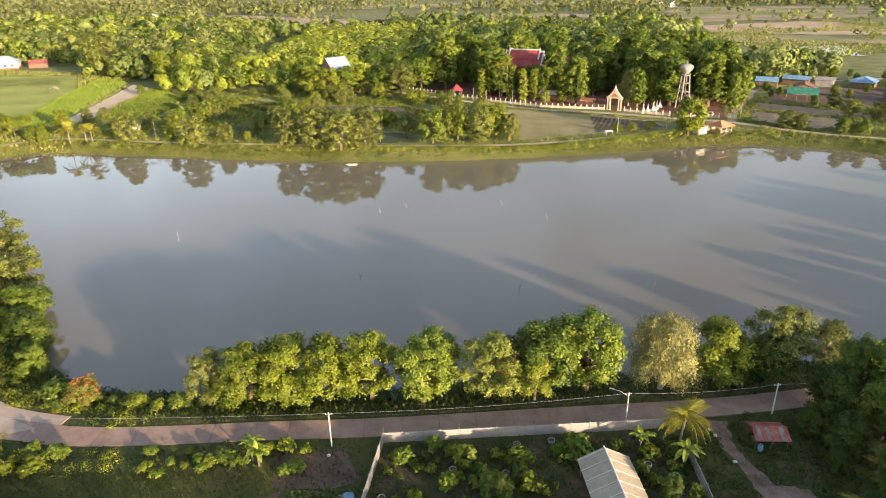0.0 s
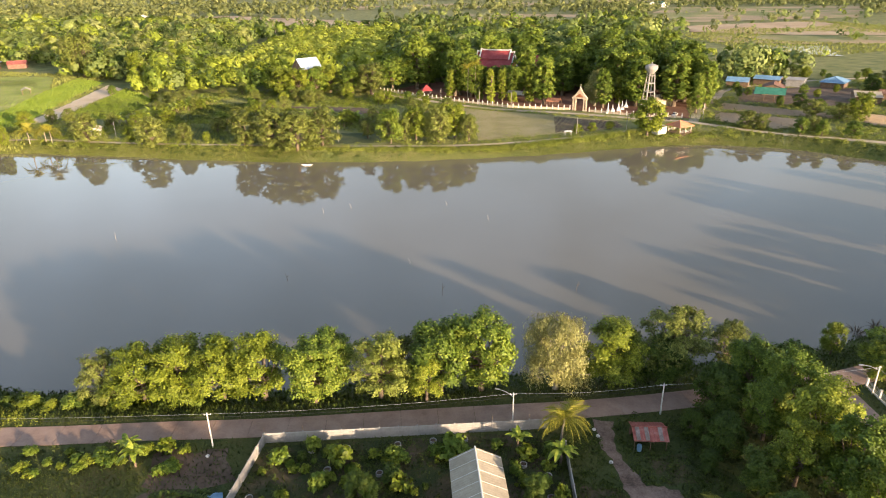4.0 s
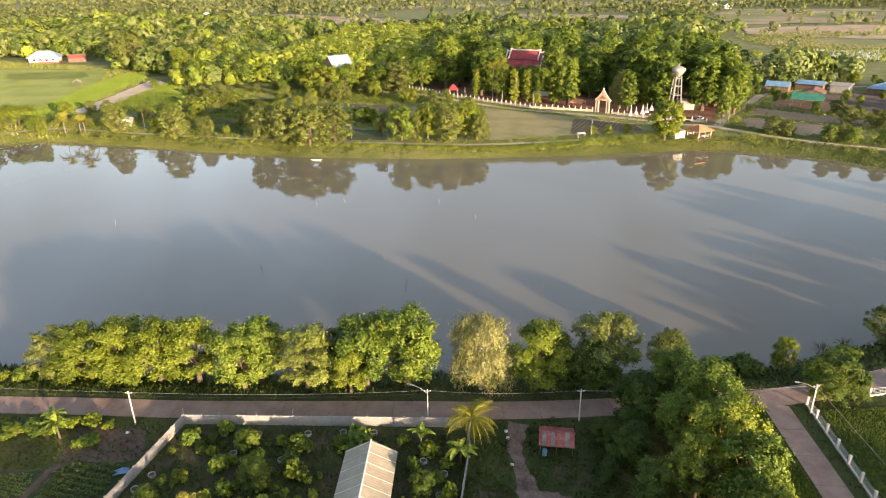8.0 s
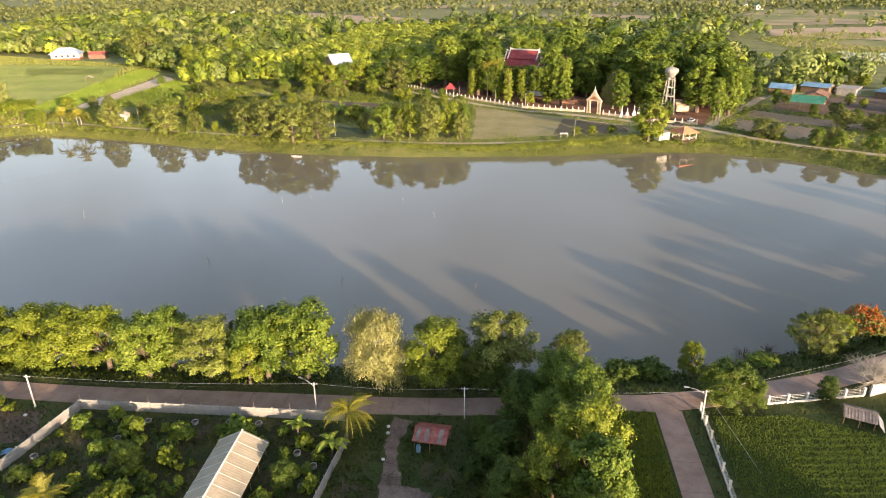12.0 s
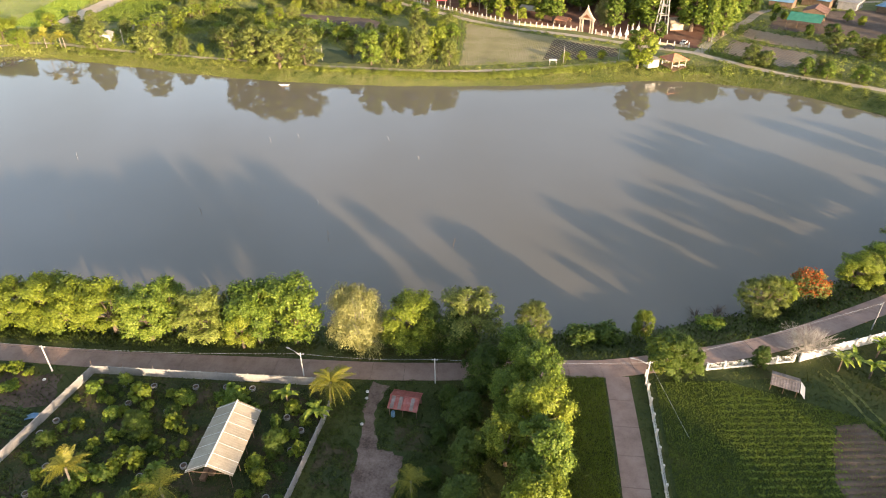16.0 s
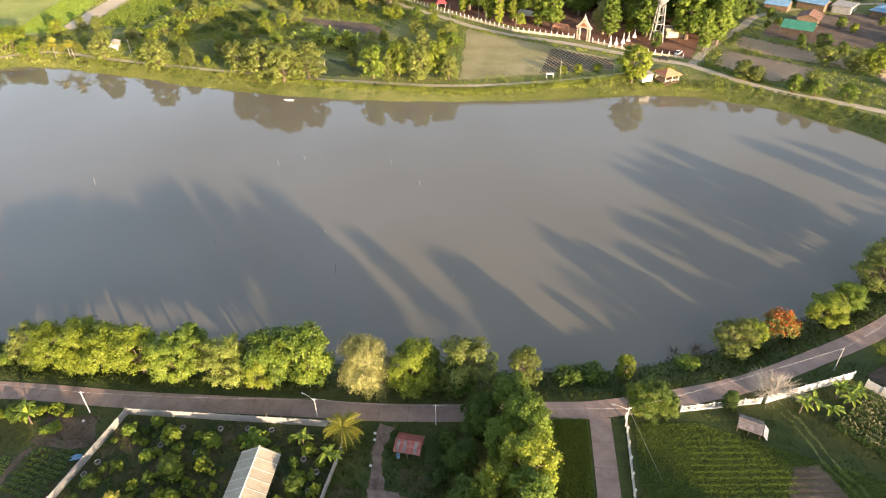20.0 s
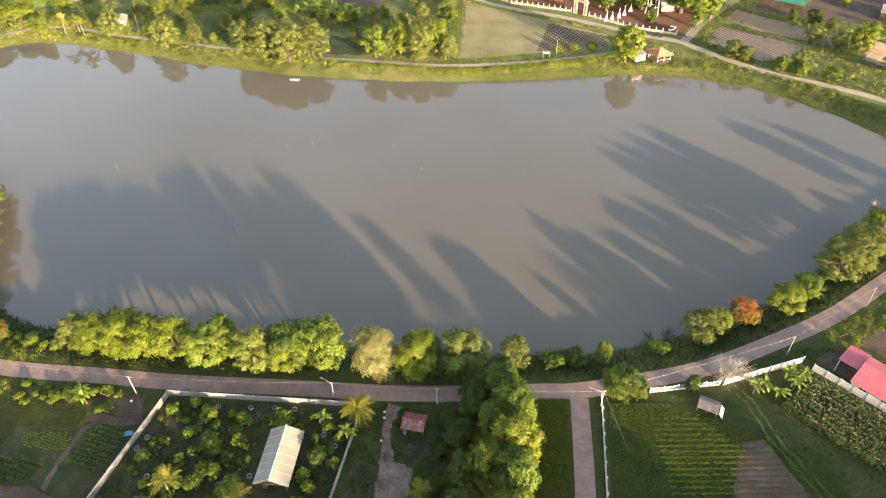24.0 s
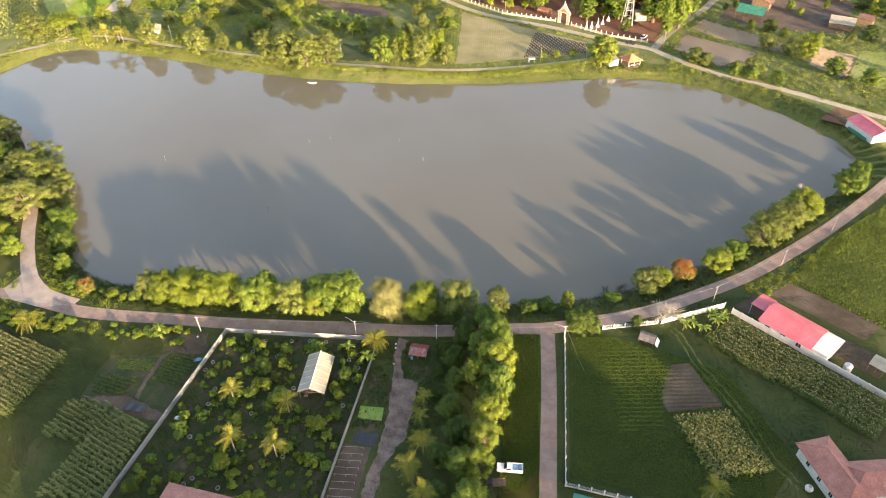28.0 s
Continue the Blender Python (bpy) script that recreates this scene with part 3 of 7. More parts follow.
def tree(kind, x, y, h, spread=1.0, z=None, label="", group="", pick=None):
    if z is None:
        z = float(height(np.array([x]), np.array([y]))[0]) - 0.05 if 75 < y < 250 else 0.0
    if y > 185 and "far_" + kind in LIB:
        kind = "far_" + kind
    parts = LIB[kind][int(rng.integers(len(LIB[kind]))) if pick is None else pick]
    k = h / SHAPES[kind][0]
    small = kind.startswith("shrub")
    plant = kind.startswith("plant")
    ob = thing("shrub" if small else "garden_plant" if plant else "tree", x, y, z, float(rng.uniform(0, 360)), label or TREE_LABEL[kind.replace("far_", "")], "shrub" if small else "plant" if plant else "tree", group, scale=(k * spread, k * spread, k))
    for name, me in parts:
        part(name, me, parent=ob)
    return ob


def frond_mesh(length, leaf):
    """A feathered palm leaf that arches outwards along +x."""
    n = 34
    t = np.linspace(0.08, 1, n)
    x, z = length * t * (1 - 0.2 * t * t), length * (0.34 * t - 0.86 * t ** 2.4)
    rows = []
    for s in (-1, 1):
        wide = length * 0.27 * np.sin(np.pi * np.clip(t * 0.85 + 0.12, 0, 1)) ** 0.7
        base = np.stack([x, np.zeros(n), z], 1)
        tip = base + np.stack([wide * 0.55, s * wide, -wide * 0.45 + rng.normal(size=n) * 0.05], 1)
        w = np.stack([np.full(n, length * 0.008), np.zeros(n), np.zeros(n)], 1)
        rows.append(np.stack([base - w, base + w, tip + w * 0.3, tip - w * 0.3], 1))
    spine = np.stack([x, np.zeros(n), z], 1)
    up = np.array([0, 0.05, 0.0])
    rows.append(np.stack([spine[:-1] - up, spine[1:] - up * 0.6, spine[1:] + up * 0.6, spine[:-1] + up], 1))
    return quads("frond", np.concatenate(rows), LEAF[leaf])


FROND = [frond_mesh(3.2, "palm") for _ in range(3)]


def palm(x, y, h, lean=0.0, turn=0.0, n=20, size=1.0):
    ob = thing("palm_tree", x, y, 0, turn, "coconut palm with a slim trunk and feathery fronds", "palm tree", "palms")
    k = [0, 0.25, 0.5, 0.75, 1.0]
    part("trunk", Soup().tube([(lean * a * a, 0, h * a - (0.3 if a == 0 else 0)) for a in k], [0.24, 0.17, 0.15, 0.14, 0.16], 9), MAT["palm_bark"], ob)
    for i in range(n):
        up = rng.uniform(-62, -8) if i % 4 else rng.uniform(-85, -55)
        m = Matrix.Translation((lean, 0, h)) @ Matrix.Rotation(i * 2.39996, 4, "Z") @ Matrix.Rotation(radians(up + 14), 4, "Y") @ Matrix.Scale(size * rng.uniform(0.85, 1.15), 4)
        part("frond", FROND[i % 3], parent=ob, at=m)
    return ob


def banana_leaf():
    n = 9
    t = np.linspace(0, 1, n)
    x, z = 1.9 * t, 1.2 * t - 1.5 * t * t
    w = 0.34 * np.sin(np.pi * np.clip(0.12 + 0.86 * t, 0, 1)) ** 0.6
    rows = []
    for s in (-1, 1):
        a = np.stack([x, np.zeros(n), z], 1)
        b = np.stack([x, s * w, z + 0.08], 1)
        rows.append(np.stack([a[:-1], a[1:], b[1:], b[:-1]], 1))
    return quads("leaf", np.concatenate(rows), LEAF["banana"])


BANANA = banana_leaf()


def banana(x, y, h=2.6, n=9, size=1.0):
    ob = thing("banana_plant", x, y, 0, float(rng.uniform(0, 360)), "banana plant with broad arching yellow-green leaves", "plant", "banana plants")
    part("stem", Soup().tube([(0, 0, -0.1), (0.03, 0, h * 0.5), (0, 0, h)], [0.16, 0.12, 0.08], 7), MAT["bark"], ob)
    for i in range(n):
        m = Matrix.Translation((0, 0, h * rng.uniform(0.8, 1.0))) @ Matrix.Rotation(i * 2.39996, 4, "Z") @ Matrix.Rotation(radians(rng.uniform(-45, 15)), 4, "Y") @ Matrix.Scale(size * rng.uniform(0.8, 1.2), 4)
        part("leaf", BANANA, parent=ob, at=m)
    return ob


# ---- plan ----
def smooth(pts, n=6, closed=False):
    """A rounded line through the plan's corners."""
    p = [np.array(q, float) for q in pts]
    k = len(p)
    out = []
    for i in range(k if closed else k - 1):
        a, b, c, d = (p[(i + j) % k] if closed else p[min(max(i + j, 0), k - 1)] for j in (-1, 0, 1, 2))
        for s in range(n):
            t = s / n
            out.append(0.5 * (2 * b + (c - a) * t + (2 * a - 5 * b + 4 * c - d) * t * t + (3 * b - a - 3 * c + d) * t ** 3))
    if not closed:
        out.append(p[-1])
    return np.array(out)


def inside(pts, x, y):
    hit = np.zeros(np.shape(x), bool)
    n = len(pts)
    for i in range(n):
        (x1, y1), (x2, y2) = pts[i][:2], pts[i - 1][:2]
        cross = ((y1 > y) != (y2 > y)) & (x < (x2 - x1) * (y - y1) / (y2 - y1 + 1e-12) + x1)
        hit ^= cross
    return hit


def away(line, x, y, closed=False):
    """Distance to a line in the plan."""
    best = np.full(np.shape(x), 1e9)
    n = len(line)
    for i in range(n if closed else n - 1):
        a, b = line[i], line[(i + 1) % n]
        d = b - a
        t = np.clip(((x - a[0]) * d[0] + (y - a[1]) * d[1]) / (d @ d + 1e-9), 0, 1)
        best = np.minimum(best, np.hypot(x - a[0] - t * d[0], y - a[1] - t * d[1]))
    return best


WATER_Z = -3.0
LAKE = smooth([(-60, 88), (-47, 84.5), (-27, 83.5), (-8, 84.5), (15, 86.5), (46, 89), (70, 91.5), (92, 99), (112, 111), (127, 124), (146, 142), (163, 155), (173, 168), (173, 181), (165, 195), (150, 211),
               (129, 224), (105, 229), (84, 226), (63, 221), (42, 217), (4, 213), (-35, 214), (-55, 217), (-75, 220), (-96, 225), (-118, 229), (-141, 233), (-158, 229), (-168, 212), (-172, 190), (-160, 172), (-135, 160),
               (-115, 150), (-98, 136), (-80, 112), (-68, 96)], 4, True)


def height(x, y):
    d = away(LAKE, x, y, True)
    d = np.where(inside(LAKE, x, y), -d, d)
    wob = 0.8 * np.sin(x * 0.31 + 1.3 * np.sin(y * 0.17)) + 0.5 * np.sin(x * 0.83 + y * 0.6)
    t = np.clip((d + 1.0 + 0.4 * wob) / 11.0, 0, 1)
    return -3.7 + 3.7 * (0.55 * t + 0.45 * t * t * (3 - 2 * t))


def steps(a, b, s, far):
    inner = list(np.arange(a, b + s / 2, s))
    lo, hi, g = [], [], s
    while a - sum(lo) > -far:
        g *= 1.5
        lo.append(g)
    g = s
    while b + sum(hi) < far:
        g *= 1.5
        hi.append(g)
    left = list(np.cumsum(lo[::1]) * -1 + a)[::-1]
    return np.array(left + inner + list(b + np.cumsum(hi)))


gx, gy = steps(-190, 195, 2.0, 4500), steps(60, 260, 2.0, 4500)
X, Y = np.meshgrid(gx, gy)
Z = np.zeros_like(X)
zone = (X > -188) & (X < 190) & (Y > 70) & (Y < 255)
Z[zone] = height(X[zone], Y[zone])
nx, ny = len(gx), len(gy)
idx = np.arange(nx * ny).reshape(ny, nx)
ground = bpy.data.meshes.new("ground")
ground.from_pydata(np.stack([X, Y, Z], -1).reshape(-1, 3).tolist(), [], np.stack([idx[:-1, :-1], idx[:-1, 1:], idx[1:, 1:], idx[1:, :-1]], -1).reshape(-1, 4).tolist())
ground.materials.append(MAT["grass"])
ground.materials.append(MAT["rough"])
for p in ground.polygons:
    p.use_smooth = True
    p.material_index = 1 if p.center.y > 150 else 0
tagged(new("ground", ground), "rough green and straw-coloured grassland", "ground", kind="structure")


def sheet(name, pts, mat, z, label, category="ground", rag=0.0):
    """A flat patch of ground; rag frays its edge by about that many metres."""
    s = Soup()
    if rag:
        p = np.array(pts, float)
        side = np.linalg.norm(np.roll(p, -1, 0) - p, axis=1)
        line = np.concatenate([p[i] + (p[(i + 1) % len(p)] - p[i]) * np.linspace(0, 1, max(2, int(side[i] / (rag * 1.5))), endpoint=False)[:, None] for i in range(len(p))])
        k = np.arange(len(line))
        pts = line + rag * 0.5 * np.stack([np.sin(k * 1.7) + np.sin(k * 0.47 + 1), np.cos(k * 2.1) + np.sin(k * 0.61)], 1) * np.sin(k * 0.9 + 2)[:, None]
    s.add([(p[0], p[1], z) for p in pts], [tuple(range(len(pts)))])
    me = s.mesh(name, mat)
    if me.polygons[0].normal.z < 0:
        me.flip_normals()
    return tagged(new(name, me), label, category, kind="structure")


sheet("water", [(-185, 80), (185, 80), (185, 240), (-185, 240)], MAT["water"], WATER_Z, "still muddy lake water with a grey sheen", "water")


def ribbon(line, width, z=0.0):
    """Left and right edges of a strip along a line."""
    d = np.gradient(line, axis=0)
    nrm = unit(np.stack([-d[:, 1], d[:, 0]], 1))
    return line + nrm * width / 2, line - nrm * width / 2


def road(name, pts, width, mat, label, slab=0.0, z=0.03):
    line = smooth(pts, 10)
    if slab:
        s = np.concatenate([[0], np.cumsum(np.linalg.norm(np.diff(line, axis=0), axis=1))])
        t = np.arange(0, s[-1], slab)
        line = np.stack([np.interp(t, s, line[:, k]) for k in (0, 1)], 1)
        a, b = ribbon(line, width)
        top = tagged(new(name), label, "road", kind="structure")
        for i in range(len(t) - 1):
            e = 0.004
            q = [a[i] + (a[i + 1] - a[i]) * e, b[i] + (b[i + 1] - b[i]) * e, b[i + 1] - (b[i + 1] - b[i]) * e, a[i + 1] - (a[i + 1] - a[i]) * e]
            jig = rng.uniform(0, 0.008)
            part("slab", Soup().slab([(p[0], p[1], z + 0.05 + jig) for p in q[::1]], 0.15), mat, top)
        return top
    a, b = ribbon(line, width)
    n = len(line)
    s = Soup()
    s.add([(*p, z) for p in a] + [(*p, z) for p in b], [(i, n + i, n + i + 1, i + 1) for i in range(n - 1)])
    return tagged(new(name, s.mesh(name, mat)), label, "road", kind="structure")


MAIN = [(-130, 66), (-95, 71), (-74, 73), (-60, 71.2), (-49.5, 69.2), (-37, 69.1), (-23.5, 69.7), (-10, 70.0), (5, 71), (19, 72), (34.7, 73.0), (47, 74.5), (63.6, 77.2), (71, 78.4), (84, 82.6), (97, 87.8), (111, 96), (126, 106), (144, 121.5), (158, 134.8), (178, 156), (200, 181)]
road("road_main", MAIN, 3.8, MAT["concrete"], "worn pinkish-grey concrete village road", 5.0)
road("road_side", [(71, 76.6), (71.6, 60), (71.7, 45), (71.8, 20), (72, -10)], 3.5, MAT["concrete"], "narrow pinkish concrete side road", 5.0, 0.02)
road("road_bank", [(-52, 71.5), (-62, 74), (-70, 79.5), (-76, 87), (-84, 99), (-103, 131), (-125, 155), (-150, 164)], 3.9, MAT["pale_concrete"], "concrete road along the wooded bank", 5.0, 0.01)
road("path_far", [(-190, 205), (-172, 224), (-148, 243), (-115, 238), (-86, 233), (-67, 230), (-26, 225), (-4, 224), (24, 223.5), (52, 229), (76, 237), (93, 245), (106, 253)], 2.6, MAT["path"], "narrow pale path along the far bank", 0)
road("road_far", [(-20, 337), (11, 311), (27, 297), (45, 286), (69, 277), (98, 262), (113, 256), (119, 250), (130, 239), (143, 229), (156, 223), (169, 216), (193, 200), (230, 180)], 3.6, MAT["path"], "pale concrete road past the temple wall", 0, 0.04)
road("road_branch", [(115, 255), (126, 278), (144, 306), (160, 330), (200, 350), (260, 362)], 3.6, MAT["path"], "pale lane leading between the houses", 0, 0.05)

PATCHES = [
    ("field_yellow", [(-320, 330), (-255, 345), (-178, 258), (-160, 270), (-170, 300), (-199, 360), (-227, 418), (-295, 425), (-345, 420)], "meadow", "mown yellow-green meadow"),
    ("field_bright", [(-180, 268), (-161, 268), (-164, 287), (-172, 325), (-183, 390), (-209, 411), (-199, 350)], "bright", "bright green rice seedlings"),
    ("field_track", [(-161, 270), (-152, 279), (-156, 327), (-160, 364), (-176, 380), (-168, 326)], "pale_soil", "pale bare soil strip"),
    ("field_green", [(-151, 282), (-124, 280), (-127, 324), (-144, 348), (-158, 362), (-154, 328)], "lawn", "low green crop rows"),
    # dark lawn colour here stands for shade on the meadow
    ("field_meadow", [(-96, 274), (-98, 309), (-78, 313), (-72, 281)], "lawn", "grass meadow with shade put into its dark green"),
    ("field_bare", [(-62, 305), (-33, 299), (-20, 297), (-8, 283), (-27, 281), (-40, 290)], "soil", "bare brown plot"),
    ("field_lawn", [(-26, 247), (-10, 244), (-6, 229), (-24, 229)], "lawn", "small fenced lawn"),
    ("field_stubble", [(25, 292), (43, 283), (86, 259), (85, 248), (51, 236), (29, 230)], "stubble", "harvested stubble field"),
    ("field_ploughed", [(62, 270), (86, 258), (85, 248), (58, 240)], "soil", "ploughed grey-brown soil"),
    ("plot_grey", [(131.8, 274.9), (160, 255.9), (152.6, 241.2), (140.2, 240.5), (123.8, 257)], "track", "dry grey vegetable plot"),
    ("plot_tan", [(142.3, 294.8), (175.3, 267.3), (172.1, 257.2), (147.4, 269.5), (136, 282.5)], "dry", "dry tan vegetable plot"),
    ("plot_brown", [(187, 266.5), (201, 257), (190, 233), (178, 245.4)], "track", "furrowed brown plot"),
    ("temple_yard", [(-10, 345), (20, 314), (70, 284), (100, 268), (116, 262), (128, 300), (135, 345), (60, 372), (10, 372)], "red_soil", "swept red earth of the temple yard"),
    ("village_yard", [(150, 296), (178, 284), (205, 282), (222, 325), (205, 335), (165, 325)], "soil", "brown earth yard of the village"),
    ("paddy_tan", [(260, 668), (286, 744), (450, 790), (430, 600), (336, 615)], "dry", "dry tan paddy fields"),
    ("paddy_green", [(240, 566), (273, 640), (336, 612), (430, 590), (400, 520), (300, 540)], "paddy", "green paddy field"),
    ("paddy_grey", [(251, 483), (268, 533), (310, 520), (290, 450)], "wet", "wet grey paddy"),
    ("dry_band_left", [(-470, 960), (-330, 900), (-174, 745), (-30, 770), (-40, 830), (-86, 918), (-327, 1110)], "dry", "dry pale paddy fields among trees"),
    ("dry_band_mid", [(42, 796), (154, 747), (256, 900), (210, 1000), (54, 1063)], "paddy", "green open paddy fields"),
    ("dry_band_far", [(-700, 1400), (-100, 1250), (500, 1300), (900, 1500), (600, 1560), (-200, 1400)], "paddy", "far pale paddy fields"),
    ("green_band_far", [(-300, 1700), (300, 1650), (1000, 1900), (700, 2000), (-200, 1850)], "paddy", "far green paddy fields"),
    ("green_band_right", [(300, 800), (520, 830), (700, 1100), (400, 1150), (300, 950)], "paddy", "wide green paddy fields"),
]
for i, (nm, pts, mt, lb) in enumerate(PATCHES):
    far = pts[0][1] > 420
    sheet(nm, pts, MAT[mt], (0.35 if far else 0.012) + 0.004 * i, lb, "field", 6.0 if far else 1.2)
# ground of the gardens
sheet("yard_garden", [(-8, 66.3), (26.5, 68.3), (29.2, 64), (28, 20), (-15, 20), (-11, 43)], MAT["bed"], 0.012, "garden grass and bare earth, shade put into the dark tones", "ground")
TRACK = [(34.6, 70.6), (35.0, 64.4), (35.9, 57.0), (36.7, 47.3), (36.5, 39.7), (35.6, 33.0), (35.2, 24.0), (37.6, 24.0), (38.4, 34.8), (40.0, 40.0), (41.8, 43.5), (41.9, 53.0), (42.0, 57.8), (38.2, 58.6), (36.4, 64.4), (37.5, 70.2)]
sheet("track_dirt", TRACK, MAT["mud"], 0.016, "trodden brown earth track", "ground", 0.5)
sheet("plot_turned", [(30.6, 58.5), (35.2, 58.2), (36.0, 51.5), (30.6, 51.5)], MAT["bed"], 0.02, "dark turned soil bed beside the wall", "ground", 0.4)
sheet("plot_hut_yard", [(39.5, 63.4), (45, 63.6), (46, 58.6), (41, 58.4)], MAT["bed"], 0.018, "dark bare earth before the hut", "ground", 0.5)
sheet("plot_nursery", [(29.2, 39.8), (34.9, 39.6), (34.5, 25), (28.4, 25)], MAT["soil"], 0.02, "dark turned nursery soil", "ground", 0.3)
sheet("plot_black", [(30.9, 43.2), (35.9, 43.0), (35.7, 39.9), (30.6, 40.2)], MAT["dark"], 0.03, "black weed sheet over a bed", "ground", 0.2)
sheet("plot_brown_bed", [(30.6, 46.2), (35.9, 46.2), (35.9, 43.3), (30.8, 43.4)], MAT["bed"], 0.022, "turned garden bed", "ground", 0.3)
sheet("plot_seedlings", [(30.2, 49.7), (35.5, 49.8), (35.7, 46.4), (30.4, 46.4)], MAT["bright"], 0.024, "bright green seedling bed", "ground")
BARE = [(96.3, 60.9), (99.7, 70.5), (104, 71.5), (109.6, 59.8), (97.4, 56.6)]
sheet("plot_bare", BARE, MAT["soil"], 0.02, "bare brown plot in the green field", "ground", 0.6)
sheet("field_right", [(76, 76), (100, 80), (118, 60), (112, 30), (76, 36)], MAT["lawn"], 0.014, "green bean field with faint rows", "field")

RUTS = smooth([(101.5, 82), (103.1, 79.5), (106.5, 70.5), (113.4, 57.9), (117.1, 47.3), (121, 42)], 6)
for side in (-0.75, 0.75):
    l, r = ribbon(ribbon(RUTS, 2 * side)[0], 0.5)
    sheet("track_field", list(l) + list(r[::-1]), MAT["rough"], 0.03, "faint wheel rut across the bean field", "track", 0.5)
sheet("field_soil_strip", [(128, 98), (134, 103), (153, 90), (147, 84)], MAT["soil"], 0.03, "ploughed brown strip behind the house", "field")
sheet("field_grass_east", [(136, 105), (150, 123), (176, 146), (200, 130), (190, 90), (158, 88)], MAT["rough"], 0.02, "sunlit yellow-green grass field", "field")

# ---- woods and undergrowth ----
FIELDS = [p[1] for p in PATCHES]


def woods(name, box, spacing, hs, per, leaf, label, keep=None, wide=0.42, skip=True, lobes=8):
    x0, y0, x1, y1 = box
    xs, ys = np.meshgrid(np.arange(x0, x1, spacing), np.arange(y0, y1, spacing))
    x = xs.ravel() + rng.uniform(-0.45, 0.45, xs.size) * spacing
    y = ys.ravel() + rng.uniform(-0.45, 0.45, xs.size) * spacing
    ok = np.ones(len(x), bool)
    if skip:
        for f in FIELDS:
            ok &= ~inside(f, x, y)
    if keep is not None:
        ok &= keep(x, y)
    x, y = x[ok], y[ok]
    n = len(x)
    h = hs[0] + (hs[1] - hs[0]) * rng.random(n) ** 1.6 * np.where(rng.random(n) < 0.1, 1.8, 1.1)
    r = h * wide * rng.uniform(0.65, 1.2, n)
    # each crown is a heap of lobes round its axis
    ld = on_sphere(n * lobes).reshape(n, lobes, 3)
    ld[..., 2] = ld[..., 2] * 0.9 + 0.1
    lc = np.stack([x, y, h * 0.54], 1)[:, None] + ld * np.stack([r, r, h * 0.5], 1)[:, None] * 0.62
    pick = rng.integers(0, lobes, (n, per))
    # leaves clothe the outer side of each lobe
    d = on_sphere(n * per).reshape(n, per, 3) * 0.9 + np.take_along_axis(ld, pick[..., None], 1)
    d[..., 2] = np.maximum(d[..., 2], -0.35)
    d = unit(d)
    lr = (r * 0.55)[:, None] * (0.75 + 0.5 * rng.random((n, lobes)))
    lrp = np.take_along_axis(lr, pick, 1)[..., None]
    p = np.take_along_axis(lc, pick[..., None], 1) + d * lrp * rng.uniform(0.75, 1.1, (n, per, 1))
    size = (r * (4.7 / math.sqrt(per)))[:, None] * rng.uniform(0.6, 1.3, (n, per))
    heart = unit((p - np.stack([x, y, h * 0.42], 1)[:, None]) / np.stack([r, r, h * 0.5], 1)[:, None])
    co = leaf_quads(p.reshape(-1, 3), (d * 0.6 + heart * 0.8).reshape(-1, 3) + rng.normal(size=(n * per, 3)) * 0.3, size.ravel(), 0.75)
    tones = leaf if isinstance(leaf, tuple) else (leaf,)
    me = quads(name, co, LEAF[tones[0]], (d * 0.5 + heart * 0.8).reshape(-1, 3) + rng.normal(size=(n * per, 3)) * 0.12)
    for extra in tones[1:]:
        me.materials.append(LEAF[extra])
    me.polygons.foreach_set("material_index", np.repeat(rng.integers(0, len(tones), n), per).astype(np.int32))
    return tagged(new(name, me), label, "trees", kind="stuff")


def band(x, y):
    return np.sin(x * 0.006 + 2 * np.sin(y * 0.004)) + np.sin(y * 0.011 + 1.5 * np.sin(x * 0.005)) + rng.normal(size=x.shape) * 0.6 > -0.55


woods("wood_left", (-520, 440, -170, 860), 8.5, (9, 16), 230, ("wood", "wood", "olive_wood", "dark_wood", "lime_wood", "green_wood"), "dense mixed wood of green crowns", lambda x, y: ((y > 470) | (x > -230)) & (y > 395 - 0.0 * x) & ~((y < 480) & (x < -270)))
woods("wood_edge", (-200, 372, -100, 450), 8, (8, 14), 300, ("wood", "wood", "olive_wood", "dark_wood", "lime_wood", "green_wood"), "mixed trees along the field edge", lambda x, y: y > 380 + 0.2 * np.abs(x + 150))
woods("wood_rubber", (-112, 392, 10, 640), 6.0, (12, 14), 260, ("rubber", "rubber", "rubber", "lime_wood"), "even yellow-green rubber tree plantation")
woods("wood_temple", (-10, 392, 170, 560), 10, (14, 21), 300, ("wood", "wood", "olive_wood", "dark_wood", "lime_wood", "green_wood"), "tall mixed wood behind the temple")
woods("wood_right", (150, 352, 215, 420), 10, (8, 14), 100, ("wood", "wood", "olive_wood", "dark_wood", "lime_wood", "green_wood"), "green trees behind the village houses", lambda x, y: (y > 365) & (np.sin(x * 0.07) + np.sin(y * 0.09) > -0.6))
woods("trees_field_edge", (-150, 346, -2, 400), 6.5, (9, 15), 480, "lime_wood", "yellow-green trees at the edge of the fields", lambda x, y: rng.random(x.shape) < 0.6, 0.36, True, 14)
woods("trees_edge_dark", (-150, 346, -2, 405), 8.5, (9, 16), 420, ("wood", "wood", "olive_wood", "dark_wood", "lime_wood", "green_wood"), "dark green trees at the edge of the fields", lambda x, y: rng.random(x.shape) < 0.55, 0.36, True, 14)
